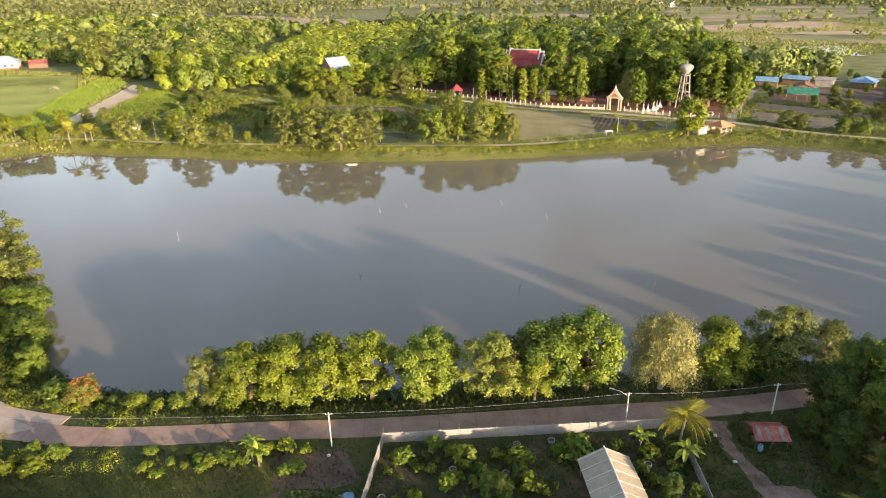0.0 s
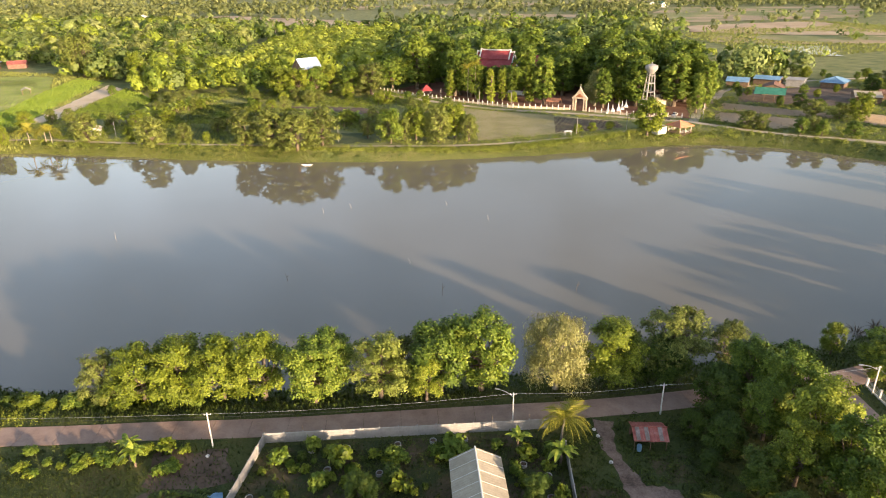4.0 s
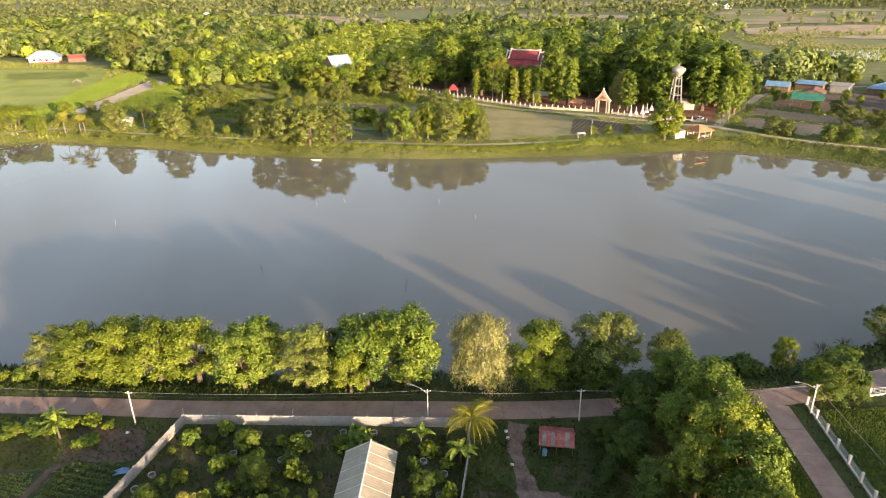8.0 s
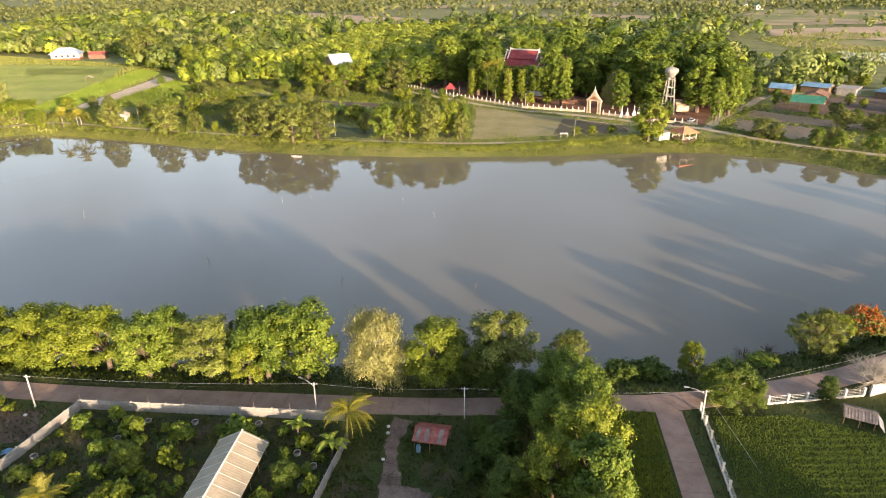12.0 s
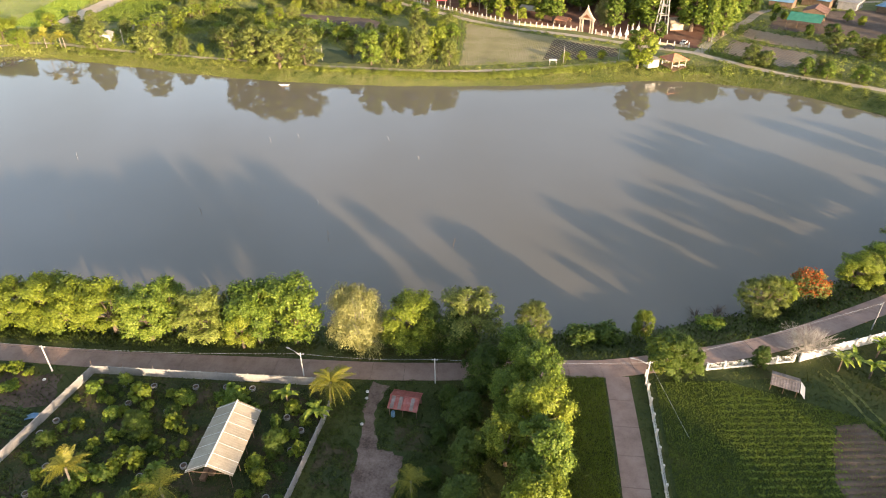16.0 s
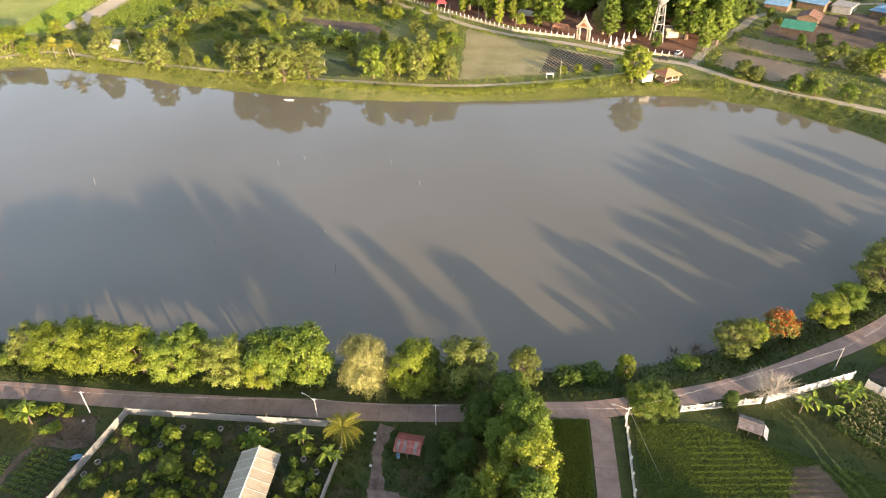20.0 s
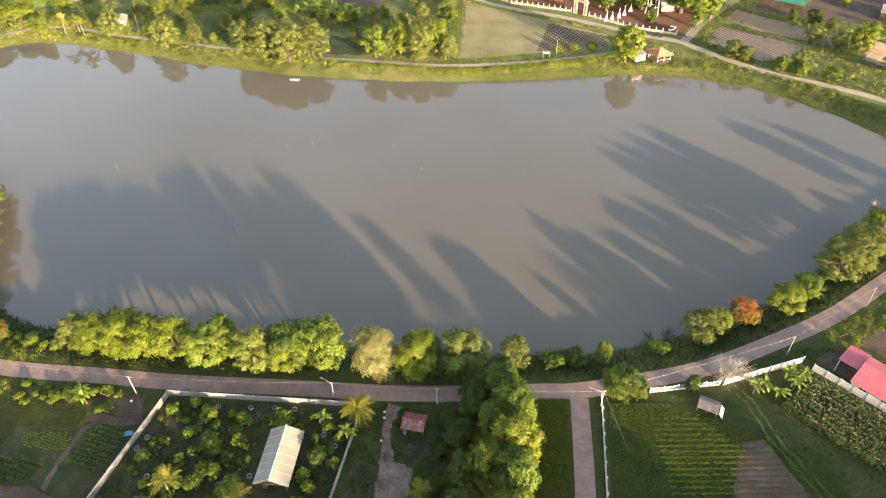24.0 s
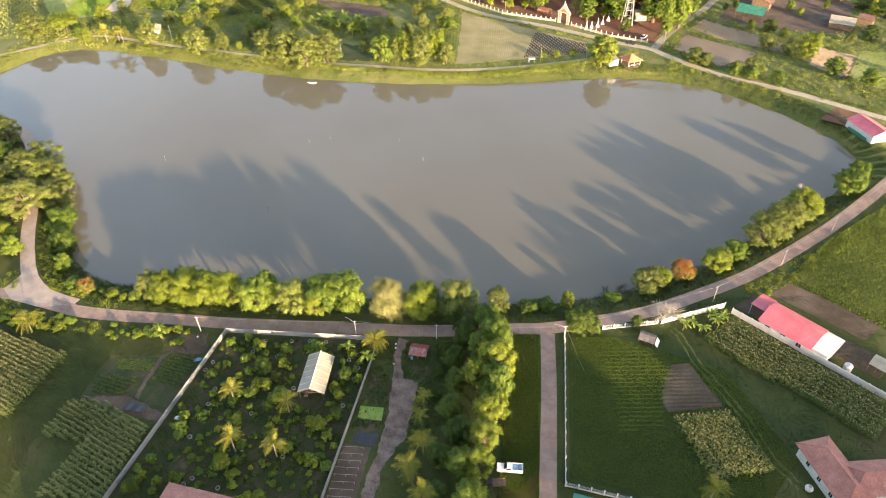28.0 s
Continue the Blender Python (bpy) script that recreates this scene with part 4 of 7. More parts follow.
woods("trees_wood_front", (-360, 468, -150, 600), 11, (11, 19), 420, ("wood", "wood", "olive_wood", "dark_wood", "lime_wood", "green_wood"), "tall mixed trees in front of the wood", lambda x, y: (rng.random(x.shape) < 0.6) & ~((x < -262) & (y < 484)), 0.38, True, 14)
woods("trees_wood_olive", (-400, 440, -150, 640), 17, (12, 19), 420, "olive_wood", "tall olive-green trees in the wood", lambda x, y: (rng.random(x.shape) < 0.6) & ~((x < -262) & (y < 484)) & (y > 420 + 0.2 * np.abs(x + 200)), 0.36, True, 14)
woods("trees_field_corner", (-215, 378, -118, 470), 8.5, (9, 15), 420, ("wood", "wood", "olive_wood", "dark_wood", "lime_wood", "green_wood"), "green trees at the field corner", lambda x, y: (y > 390 + 0.25 * np.abs(x + 150)), 0.4, True, 14)
woods("trees_behind_village", (140, 352, 222, 400), 12, (8, 15), 240, ("wood", "wood", "olive_wood", "dark_wood", "lime_wood", "green_wood"), "green trees behind the village", lambda x, y: rng.random(x.shape) < 0.7, 0.42, True, 14)
woods("trees_behind_temple", (0, 385, 165, 440), 9.5, (15, 23), 300, ("wood", "wood", "olive_wood", "dark_wood", "lime_wood", "green_wood"), "tall trees behind the temple yard", None, 0.33, True, 16)
woods("trees_in_paddies", (-480, 640, 1000, 1500), 20, (6, 14), 110, ("far", "wood", "far", "far"), "trees standing among the far paddies", lambda x, y: (rng.random(x.shape) < 0.36) & (np.sin(x * 0.021 + 1.4 * np.sin(y * 0.013)) + np.sin(y * 0.033 + 0.8 * np.sin(x * 0.017)) > 0.75), skip=False)
woods("wood_mid", (-520, 640, 330, 900), 13, (8, 15), 150, ("wood", "wood", "olive_wood", "dark_wood", "lime_wood", "green_wood"), "scattered green trees among fields", lambda x, y: (band(x, y)) & (x < 250))
woods("wood_far", (-1000, 860, 1100, 1500), 18, (8, 15), 56, "far", "far tree belts", band)
woods("wood_horizon", (-1900, 1500, 2000, 2900), 30, (9, 16), 22, "far", "distant woods up to the horizon", band)
woods("wood_paddy", (240, 440, 900, 1200), 9, (4, 9), 130, ("wood", "wood", "olive_wood", "dark_wood", "lime_wood", "green_wood"), "single trees on paddy dykes", lambda x, y: (rng.random(x.shape) < 0.13) & ((np.mod(x, 90) < 12) | (np.mod(y, 70) < 12)), skip=False)


def belt(name, n, pick, hs, rs, per, leaf, label, z=None, keep=None):
    """Undergrowth: low leafy tufts strewn over a part of the plan."""
    x, y = pick(n)
    if keep is not None:
        k = keep(x, y)
        x, y = x[k], y[k]
    n = len(x)
    zz = np.zeros(n) if z is None else z(x, y)
    h, r = rng.uniform(*hs, n), rng.uniform(*rs, n)
    d = on_sphere(n * per).reshape(n, per, 3)
    d[..., 2] = np.abs(d[..., 2])
    p = np.stack([x, y, zz], 1)[:, None] + d * np.stack([r, r, h], 1)[:, None] * rng.uniform(0.5, 1.05, (n, per, 1))
    size = (np.minimum(r, 1.2) * 1.5 / math.sqrt(per) * 1.45)[:, None] * rng.uniform(0.6, 1.3, (n, per))
    co = leaf_quads(p.reshape(-1, 3), d.reshape(-1, 3) + rng.normal(size=(n * per, 3)) * 0.5, size.ravel(), 0.6)
    return tagged(new(name, quads(name, co, LEAF[leaf], (d + np.array([0, 0, 0.3])).reshape(-1, 3) + rng.normal(size=(n * per, 3)) * 0.25)), label, "undergrowth", kind="stuff")


def around_lake(lo, hi):
    def pick(n):
        k = rng.integers(0, len(LAKE), n)
        t = rng.random(n)[:, None]
        a, b = LAKE[k], LAKE[(k + 1) % len(LAKE)]
        d = unit(b - a)
        out = np.stack([d[:, 1], -d[:, 0]], 1)
        q = a + (b - a) * t + out * rng.uniform(lo, hi, n)[:, None]
        return q[:, 0], q[:, 1]
    return pick


def off_roads(x, y):
    ok = ~inside(LAKE, x, y)
    for ln, w in ROADLINES:
        ok &= away(ln, x, y) > w
    return ok


ROADLINES = [(smooth(MAIN, 3), 2.0), (np.array([(71, 78), (71.6, 60), (72, -10)], float), 1.85), (smooth([(-52, 71.5), (-62, 74), (-70, 79.5), (-76, 87), (-84, 99), (-103, 131), (-125, 155)], 3), 2.4),
             (smooth([(-172, 224), (-148, 243), (-115, 238), (-86, 233), (-26, 225), (24, 223.5), (52, 229), (76, 237), (106, 253)], 3), 0.9),
             (smooth([(-20, 337), (27, 297), (69, 277), (113, 256), (130, 239), (156, 223), (193, 200)], 3), 1.7)]
belt("bank_weeds", 1500, around_lake(4.0, 10.0), (0.3, 1.1), (0.4, 1.0), 40, "weed", "green weeds along the bank", lambda x, y: height(x, y) - 0.05, off_roads)


belt("bank_bushes", 1500, around_lake(6.5, 12.5), (0.4, 1.7), (0.5, 1.3), 44, "scrub", "lush green bushes along the far path", lambda x, y: height(x, y) - 0.05,
     lambda x, y: off_roads(x, y) & (y > 195) & (np.sin(x * 0.21) + np.sin(x * 0.083 + 1) > -0.5))


def in_box(x0, y0, x1, y1):
    return lambda n: (rng.uniform(x0, x1, n), rng.uniform(y0, y1, n))


def clump(x, y):
    return (np.sin(x * 0.11 + 2 * np.sin(y * 0.06)) + np.sin(y * 0.13 + x * 0.05) > -0.5) & off_roads(x, y)


belt("scrub_far_bank", 6000, in_box(-165, 228, 125, 345), (0.6, 2.4), (0.7, 1.9), 36, "scrub", "green scrub and garden plants behind the far bank", None,
     lambda x, y: clump(x, y) & ~np.any([inside(f, x, y) for f in FIELDS], axis=0) & ~((x > 20) & (y > 235 + 0.0 * x) & (x < 130)))
belt("scrub_lime", 2400, in_box(-135, 236, 0, 330), (0.9, 2.4), (0.7, 1.5), 34, "lime", "yellow-green bushes in rows behind the far bank", None,
     lambda x, y: (np.abs((y - 262) - 0.55 * (x + 110)) < 13) & ~np.any([inside(f, x, y) for f in FIELDS], axis=0) & off_roads(x, y))
belt("scrub_village", 3600, in_box(120, 205, 260, 350), (0.5, 2.0), (0.6, 1.6), 30, "scrub", "bushes between the village plots", None,
     lambda x, y: clump(x, y) & ~np.any([inside(f, x, y) for f in FIELDS], axis=0))
belt("roadside_weeds", 2200, in_box(-130, 56, 190, 180), (0.25, 0.9), (0.35, 0.9), 40, "weed", "weeds along the near road", None,
     lambda x, y: (away(ROADLINES[0][0], x, y) < 7.5) & off_roads(x, y) & ~((x > -9) & (x < 31) & (y < 69)) & (height(x, y) > -0.3) & (np.sin(x * 0.35) + np.sin(x * 0.13 + y * 0.2) > -0.2))
belt("weeds_by_track", 800, in_box(29, 44, 48, 70), (0.15, 0.8), (0.25, 0.7), 40, "weed", "weeds and small plants beside the track", None,
     lambda x, y: ~inside(TRACK, x, y) & ~inside([(30.6, 50.2), (36.2, 50.2), (36.2, 46), (30.6, 46)], x, y) & (away(ROADLINES[0][0], x, y) > 2.2) & ~((x > 38.5) & (x < 44.5) & (y > 64)))
belt("weeds_by_lane", 300, in_box(62.5, 28, 70, 76), (0.2, 0.6), (0.25, 0.6), 80, "weed", "yellow-green weeds beside the lane", None, lambda x, y: away(ROADLINES[1][0], x, y) > 2.0)
belt("weed_clumps", 3500, in_box(-75, 18, 160, 130), (0.1, 0.4), (0.2, 0.6), 36, "turf", "low weed clumps in the near fields", None,
     lambda x, y: off_roads(x, y) & (height(x, y) > -0.5) & ~inside(TRACK, x, y) & ~inside([(29, 46), (36, 46), (35, 20), (28, 20)], x, y)
     & (np.sin(x * 0.4 + y * 0.13) + np.sin(y * 0.33 - x * 0.1) > 0.2))



def sward(name, pts, n, h, leaf, label, keep=None, thin=0.6):
    """Upright grass blades over a field, so that the low sun finds them. pts: an outline, or a picker of places."""
    if callable(pts):
        x, y = pts(n)
        ok = np.ones(n, bool)
    else:
        q = np.array(pts, float)
        x, y = rng.uniform(q[:, 0].min(), q[:, 0].max(), n), rng.uniform(q[:, 1].min(), q[:, 1].max(), n)
        ok = inside(pts, x, y)
    if keep is not None:
        ok &= keep(x, y)
    x, y = x[ok], y[ok]
    m = len(x)
    hh = h * rng.uniform(0.6, 1.4, m)
    z = np.where((y > 75) & (y < 255) & (np.abs(x) < 188), height(x, y), 0.0)
    t = rng.uniform(0, 2 * math.pi, m)
    ax = np.stack([0.3 * np.cos(t * 3), 0.3 * np.sin(t * 5), np.ones(m)], 1)
    co = leaf_quads(np.stack([x, y, z + hh * 0.4], 1), np.stack([np.cos(t), np.sin(t), np.full(m, 1.1 if thin > 0.5 else 0.55)], 1), hh, thin, ax, 0.0)
    return tagged(new(name, quads(name, co, LEAF[leaf], np.stack([0.55 * np.cos(t), 0.55 * np.sin(t), np.full(m, 0.8)], 1) if leaf not in ("field_grass", "sward", "reed", "rice") else None)), label, "grass", kind="stuff")


VEG = [(-33, 56), (-21, 57.5), (-11.2, 60), (-11.5, 44), (-12.9, 39.8), (-33.5, 43.5)]
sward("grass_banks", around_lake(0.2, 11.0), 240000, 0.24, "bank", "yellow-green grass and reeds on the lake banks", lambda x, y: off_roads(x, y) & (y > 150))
sward("grass_banks_near", around_lake(0.2, 11.0), 60000, 0.45, "shade_grass", "green grass on the near banks, shade put into its colour", lambda x, y: off_roads(x, y) & (y <= 150))
sward("grass_meadow", PATCHES[0][1], 45000, 0.3, "rice", "yellow-green meadow grass")
sward("grass_rice", PATCHES[1][1], 34000, 0.5, "rice", "bright green rice seedlings")
sward("grass_green", PATCHES[3][1], 12000, 0.8, "rice", "green low crop")
sward("grass_lawn_far", PATCHES[4][1], 6000, 0.6, "weed", "meadow grass with shade put into its colour")
sward("grass_stubble", PATCHES[7][1], 10000, 0.25, "reed", "stubble of the harvested field", lambda x, y: rng.random(x.shape) < np.clip((90 - x) / 60, 0.15, 1))
sward("grass_far_bank", [(-180, 205), (-180, 350), (130, 350), (130, 225)], 110000, 0.4, "sward", "rough grass behind the far bank", lambda x, y: off_roads(x, y) & ~np.any([inside(f, x, y) for f in FIELDS], axis=0) & (np.sin(x * 0.06) + np.sin(y * 0.08 + x * 0.03) > -0.6))
sward("grass_village", [(110, 195), (120, 262), (250, 350), (260, 200), (185, 190)], 32000, 0.45, "sward", "rough grass round the village plots", lambda x, y: off_roads(x, y) & ~np.any([inside(f, x, y) for f in FIELDS], axis=0))
sward("grass_west", [(-380, 240), (-380, 480), (-140, 400), (-140, 235), (-180, 235)], 50000, 1.0, "sward", "rough yellow-green grass round the far fields", lambda x, y: ~np.any([inside(f, x, y) for f in FIELDS], axis=0) & (np.sin(x * 0.05) + np.sin(y * 0.06) > -0.9))
sward("grass_paddies", [(240, 440), (240, 640), (450, 800), (520, 560)], 30000, 1.3, "sward", "grass of the far paddies", lambda x, y: np.sin(x * 0.03) + np.sin(y * 0.04) > -0.3)
sward("grass_east", [(134, 104), (150, 123), (176, 146), (200, 130), (190, 85), (156, 86)], 90000, 0.55, "scrub", "lush sunlit yellow-green grass", None, 0.3)
sward("grass_lane", [(62.5, 75.5), (69.0, 76), (70.3, 28), (62, 28)], 46000, 0.3, "field_grass", "rough grass beside the lane, sunlight put into its colour", None, 0.3)
sward("grass_near", [(-75, 15), (-75, 69), (150, 100), (150, 15)], 170000, 0.25, "turf", "grass of the near fields and gardens, darkened for shade", lambda x, y: off_roads(x, y) & ~inside(VEG, x, y) & ~inside(TRACK, x, y) & ~inside([(29, 46), (36, 46), (35, 20), (28, 20)], x, y) & ~inside(BARE, x, y))

sward("grass_west_field", [(-76, 10), (-76, 61), (-45, 62), (-22, 62), (-20, 44), (-30, 43), (-37, 32), (-34, 10)], 100000, 0.2, "turf", "lush green grass beside the maize, darkened for shade", lambda x, y: ~inside(VEG, x, y) & ~inside([(-72, 60), (-65, 59.5), (-43, 54.5), (-46, 36), (-72, 28)], x, y), 0.3)
sward("grass_bean_field", [(76.5, 76), (87, 77.5), (112, 70), (122, 48), (112, 34), (76.5, 38)], 150000, 0.24, "field_grass", "rough green grass of the bean field, sunlight put into its colour", lambda x, y: ~inside(BARE, x, y) | (rng.random(x.shape) < 0.25), 0.3)

# ---- near trees ----
ROW = [("olive", -33.5, 79.5, 7.5, 1.2), ("lime", -28, 78.5, 9.0, 1.2), ("lime", -22, 78.5, 9.8, 1.2), ("lime", -16.5, 78, 9.8, 1.15), ("lime", -10.5, 78, 10.0, 1.2), ("olive", -25, 81.5, 8.6, 1.1), ("broad", -3, 76.4, 9.4, 1.15), ("broad", -1.5, 80, 9.8, 1.0),
       ("bright", 6.0, 77.4, 9.2, 1.25), ("olive", 10.5, 81, 9.0, 1.0), ("broad", 14.5, 78.5, 11.0, 1.1), ("lime", 12.5, 76.6, 6.6, 1.1), ("broad", 20.3, 79, 11.6, 1.15), ("pale", 31, 79, 11.2, 1.15),
       ("lime", 39.3, 80, 9.6, 1.2), ("mango", 41.5, 81, 7.5, 1.0), ("olive", 48.0, 80.8, 11.6, 1.1), ("mango", 46.5, 79.5, 7.0, 1.1)]
for k, x, y, h, s in ROW:
    tree(k, x, y - 1.0, h + 1.1, s * 1.0, group="trees along the near bank")
# some mid-green crowns use lime leaves, so their sunlit tone is painted in
MASS = [("broad", 57.5, 73.5, 10.5, 1.1), ("broad", 60, 68, 12, 1.1), ("mango", 52.5, 71, 8.0, 1.3), ("lime", 60.5, 62, 12.0, 1.15), ("broad", 61, 55.5, 11.6, 1.15), ("lime", 60.5, 49, 10.4, 1.15), ("lime", 60, 42, 9.6, 1.2), ("lime", 59, 36, 9.2, 1.1),
        ("broad", 58, 29, 9.0, 1.15), ("broad", 56.5, 66, 9.5, 1.1), ("lime", 56.5, 58, 9.2, 1.1), ("mango", 50.5, 64, 5.6, 1.5), ("mango", 52, 57, 6.0, 1.5), ("mango", 51.5, 50, 6, 1.5), ("mango", 54, 44, 7, 1.4), ("mango", 51, 38, 5.4, 1.5),
        ("broad", 55.5, 36, 8.6, 1.15), ("mango", 51, 30, 5.2, 1.5), ("broad", 58.5, 21, 9.0, 1.2), ("mango", 48, 67.5, 3.5, 1.4), ("mango", 47.5, 60.5, 3.2, 1.3), ("mango", 47.6, 54, 3.0, 1.4)]
for k, x, y, h, s in MASS:
    tree(k, x - 1.2, y, h, s * 0.86, group="trees beside the side road")
for k, x, y, h, s in [("olive", 58.2, 84.0, 8.6, 1.05), ("lime", 75.8, 87.0, 6.4, 0.75), ("mango", 79, 78.6, 7.2, 1.35), ("lime", 77, 79, 6.6, 1.15), ("mango", 82, 78.5, 5.0, 1.1), ("shrub_dark", 66, 86, 3.2, 1.6), ("shrub_dark", 70, 87, 3.2, 1.5), ("mango", 92.5, 81.5, 4.2, 0.9),
                      ("olive", 97, 98, 8.0, 1.5), ("lime", 101, 100, 6.5, 1.3), ("flame", 107, 104, 5.8, 1.05), ("lime", 116, 108, 7.5, 1.5), ("olive", 118, 110, 6.5, 1.4), ("olive", 131, 121, 10.0, 1.5), ("olive", 135.5, 125.5, 10.5, 1.5), ("olive", 140, 130, 10.5, 1.5), ("lime", 146, 136, 10.5, 1.4), ("olive", 143, 134.5, 9, 1.4), ("broad", 122, 113.5, 6.5, 1.5), 
                      ("broad", 164, 151, 9.0, 1.5), ("broad", 170, 160, 8, 1.3), ("shrub_dark", 124, 114, 3, 1.6), ("shrub", 152, 143, 3, 1.6), ("shrub", 88, 93, 2.2, 1.6), ("dry", 99.5, 84.3, 5.6, 1.5)]:
    tree(k, x, y, h, s, group="trees along the near bank", pick=0 if k == "flame" else None)
for k, x, y, h, s in [("flame", -51, 76.5, 4.6, 0.95), ("shrub", -56, 78, 2.8, 1.5), ("shrub_lime", -44, 77, 2.2, 1.5), ("broad", -64, 86, 6.0, 1.2), ("mango", -70, 95, 8.0, 1.3), ("broad", -75, 103, 9.0, 1.4), ("olive", -83, 113, 11.0, 1.5), ("olive", -90, 122, 12.0, 1.6), ("olive", -99, 132, 12.0, 1.6),
                      ("broad", -95, 102, 11.0, 1.5), ("olive", -103, 114, 12.0, 1.5), ("lime", -92, 90, 9, 1.4), ("broad", -114, 128, 12.0, 1.5), ("olive", -124, 146, 11.0, 1.5), ("broad", -108, 98, 10, 1.5), ("mango", -84, 81, 6.5, 1.3), ("broad", -120, 112, 11, 1.5), ("olive", -138, 152, 10, 1.5), ("olive", -89, 107, 12, 1.7), ("olive", -97, 121, 13, 1.7), ("lime", -86, 92, 8, 1.4), ("broad", -80, 88, 7, 1.2)]:
    tree(k, x, y, h, s, group="trees on the wooded bank", pick=1 if k == "flame" else None)

# ---- far bank trees ----
for k, x, y, h, s in [("broad", -152, 240, 7, 1.5), ("bankside", -176, 240, 12, 1.6), ("broad", -168, 248, 9, 1.5), ("bankside", -116, 238, 11, 1.3), ("bankside", -90, 232, 11, 1.5), ("bankside", -80, 237, 7, 1.3), ("bankside", -55, 228, 13, 1.3), ("bankside", -44, 225, 14.5, 1.4),
                      ("bankside", -35, 222, 14.5, 1.5), ("bankside", -27, 226, 14, 1.3), ("broad", -3, 228, 12.5, 1.1), ("lime", 6, 232, 13, 1.1), ("bankside", 14, 229, 13, 1.1), ("lime", 20, 234, 13, 1.0), ("bankside", 25, 230, 10, 1.0), ("lime", 91, 236, 14, 1.2), ("bankside", 131, 243, 7, 1.6),
                      ("bankside", 135, 240, 6, 1.4), ("broad", 145, 231, 6.5, 1.2), ("broad", 151, 228, 6, 1.2), ("broad", 160, 225, 6, 1.4), ("lime", 180, 254, 11, 1.3), ("broad", 185, 236, 8, 1.5), ("broad", 195, 226, 8, 1.5), ("lime", 66, 240, 3.5, 1.6), ("lime", 72, 242, 3.5, 1.5), ("lime", 79, 244, 3.5, 1.5)]:
    tree(k, x, y, h, s, group="trees on the far bank")


def scatter(kinds, n, box, hs, spread, keep, group, gap=3.0):
    """Single trees strewn over a stretch of the plan, no two too close."""
    done = []
    tries = 0
    while len(done) < n and tries < n * 30:
        tries += 1
        x, y = rng.uniform(box[0], box[2]), rng.uniform(box[1], box[3])
        if any((x - a) ** 2 + (y - b) ** 2 < gap * gap for a, b in done) or not keep(x, y):
            continue
        done.append((x, y))
        tree(kinds[int(rng.integers(len(kinds)))], float(x), float(y), float(rng.uniform(*hs)), float(rng.uniform(*spread)), group=group)


def open_ground(x, y):
    xx, yy = np.array([x]), np.array([y])
    return not any(inside(f, xx, yy)[0] for f in FIELDS) and bool(off_roads(xx, yy)[0])


def in_temple(x, y):
    """Behind the temple wall, clear of the tower, the halls and the gate's forecourt."""
    back = y - max(284 - 0.62 * (x - 75), 250)
    clear = all((x - a) ** 2 + (y - b) ** 2 > q * q for a, b, q in ((105.4, 284, 7), (43, 345, 15), (75, 288, 9), (51, 311, 8), (8, 327, 6), (113.5, 292, 8), (91, 280, 6), (68, 352, 8)))
    return back > 8 and clear and not (37 < x < 53 and y < 350) and rng.random() < min(1.0, back / 40)


scatter(("lime", "bankside", "broad", "bankside"), 62, (-165, 244, 22, 345), (3.5, 7.0), (1.2, 1.7), open_ground, "trees behind the far bank", 6.0)
scatter(("tall", "tall_dark", "tall_dark", "tall"), 84, (-8, 285, 140, 405), (17, 27), (1.15, 1.6), in_temple, "temple trees", 6.5)
scatter(("broad", "lime", "olive", "mango"), 28, (136, 232, 250, 362), (4, 9), (1.2, 1.6), lambda x, y: open_ground(x, y) and not (155 < x < 222 and 282 < y < 352), "village trees", 6.0)
scatter(("broad", "lime", "broad"), 24, (155, 282, 240, 372), (3.5, 6.5), (1.1, 1.4), lambda x, y: all((x - a) ** 2 + (y - b) ** 2 > 100 for a, b in ((166, 300), (175, 316), (168, 340), (185, 343), (198, 339), (214, 333), (205, 292), (218, 297))), "village trees", 6.0)
for k, x, y, h, s in [("tall", 118, 288, 24, 1.5), ("tall_dark", 126, 298, 27, 1.6), ("tall", 62, 298, 22, 1.2), ("pale", 84, 292, 16, 0.9), ("spire", 38, 303, 16, 1.3), ("spire", 33, 308, 17, 1.2), ("spire", 20, 319, 14, 1.4), ("tall", 129, 281, 21, 1.1), ("spire", 56, 301, 18, 1.5),
                      ("tall_dark", 110, 308, 25, 1.4), ("tall", 97, 306, 23, 1.4), ("tall_dark", 143, 318, 16, 1.5), ("lime", 48, 300, 6, 1.2), ("spire", 95, 293, 13, 1.6), ("tall", 122, 272, 17, 1.0), ("mango", 104, 275, 7, 1.0), ("tall", 52, 322, 14, 1.3), ("tall", 30, 322, 21, 1.3), ("tall_dark", 36, 330, 14, 1.3), ("tall", 57, 330, 14, 1.3), ("tall", 30, 324, 21, 1.3), ("tall", 25, 328, 20, 1.3), ("spire", 44, 309, 15, 1.4), ("tall", 47, 319, 15.5, 1.5), ("tall_dark", 41, 321, 15, 1.4)]:
    tree(k, x, y, h, s, group="temple trees")
for k, x, y, h, s in [("olive", -205, 412, 27, 1.2), ("lime", -162, 388, 18, 0.9), ("lime", -64, 333, 14.2, 1.4), ("lime", -56, 330, 14.2, 1.4), ("broad", -48, 334, 14.2, 1.4), ("lime", -70, 342, 14.2, 1.3), ("lime", -42, 342, 14.2, 1.3), ("broad", -30, 336, 14, 1.4), ("olive", -20, 333, 16, 1.4), ("broad", -10, 346, 17, 1.3)]:
    tree(k, x, y, h, s, group="trees at the field edge")

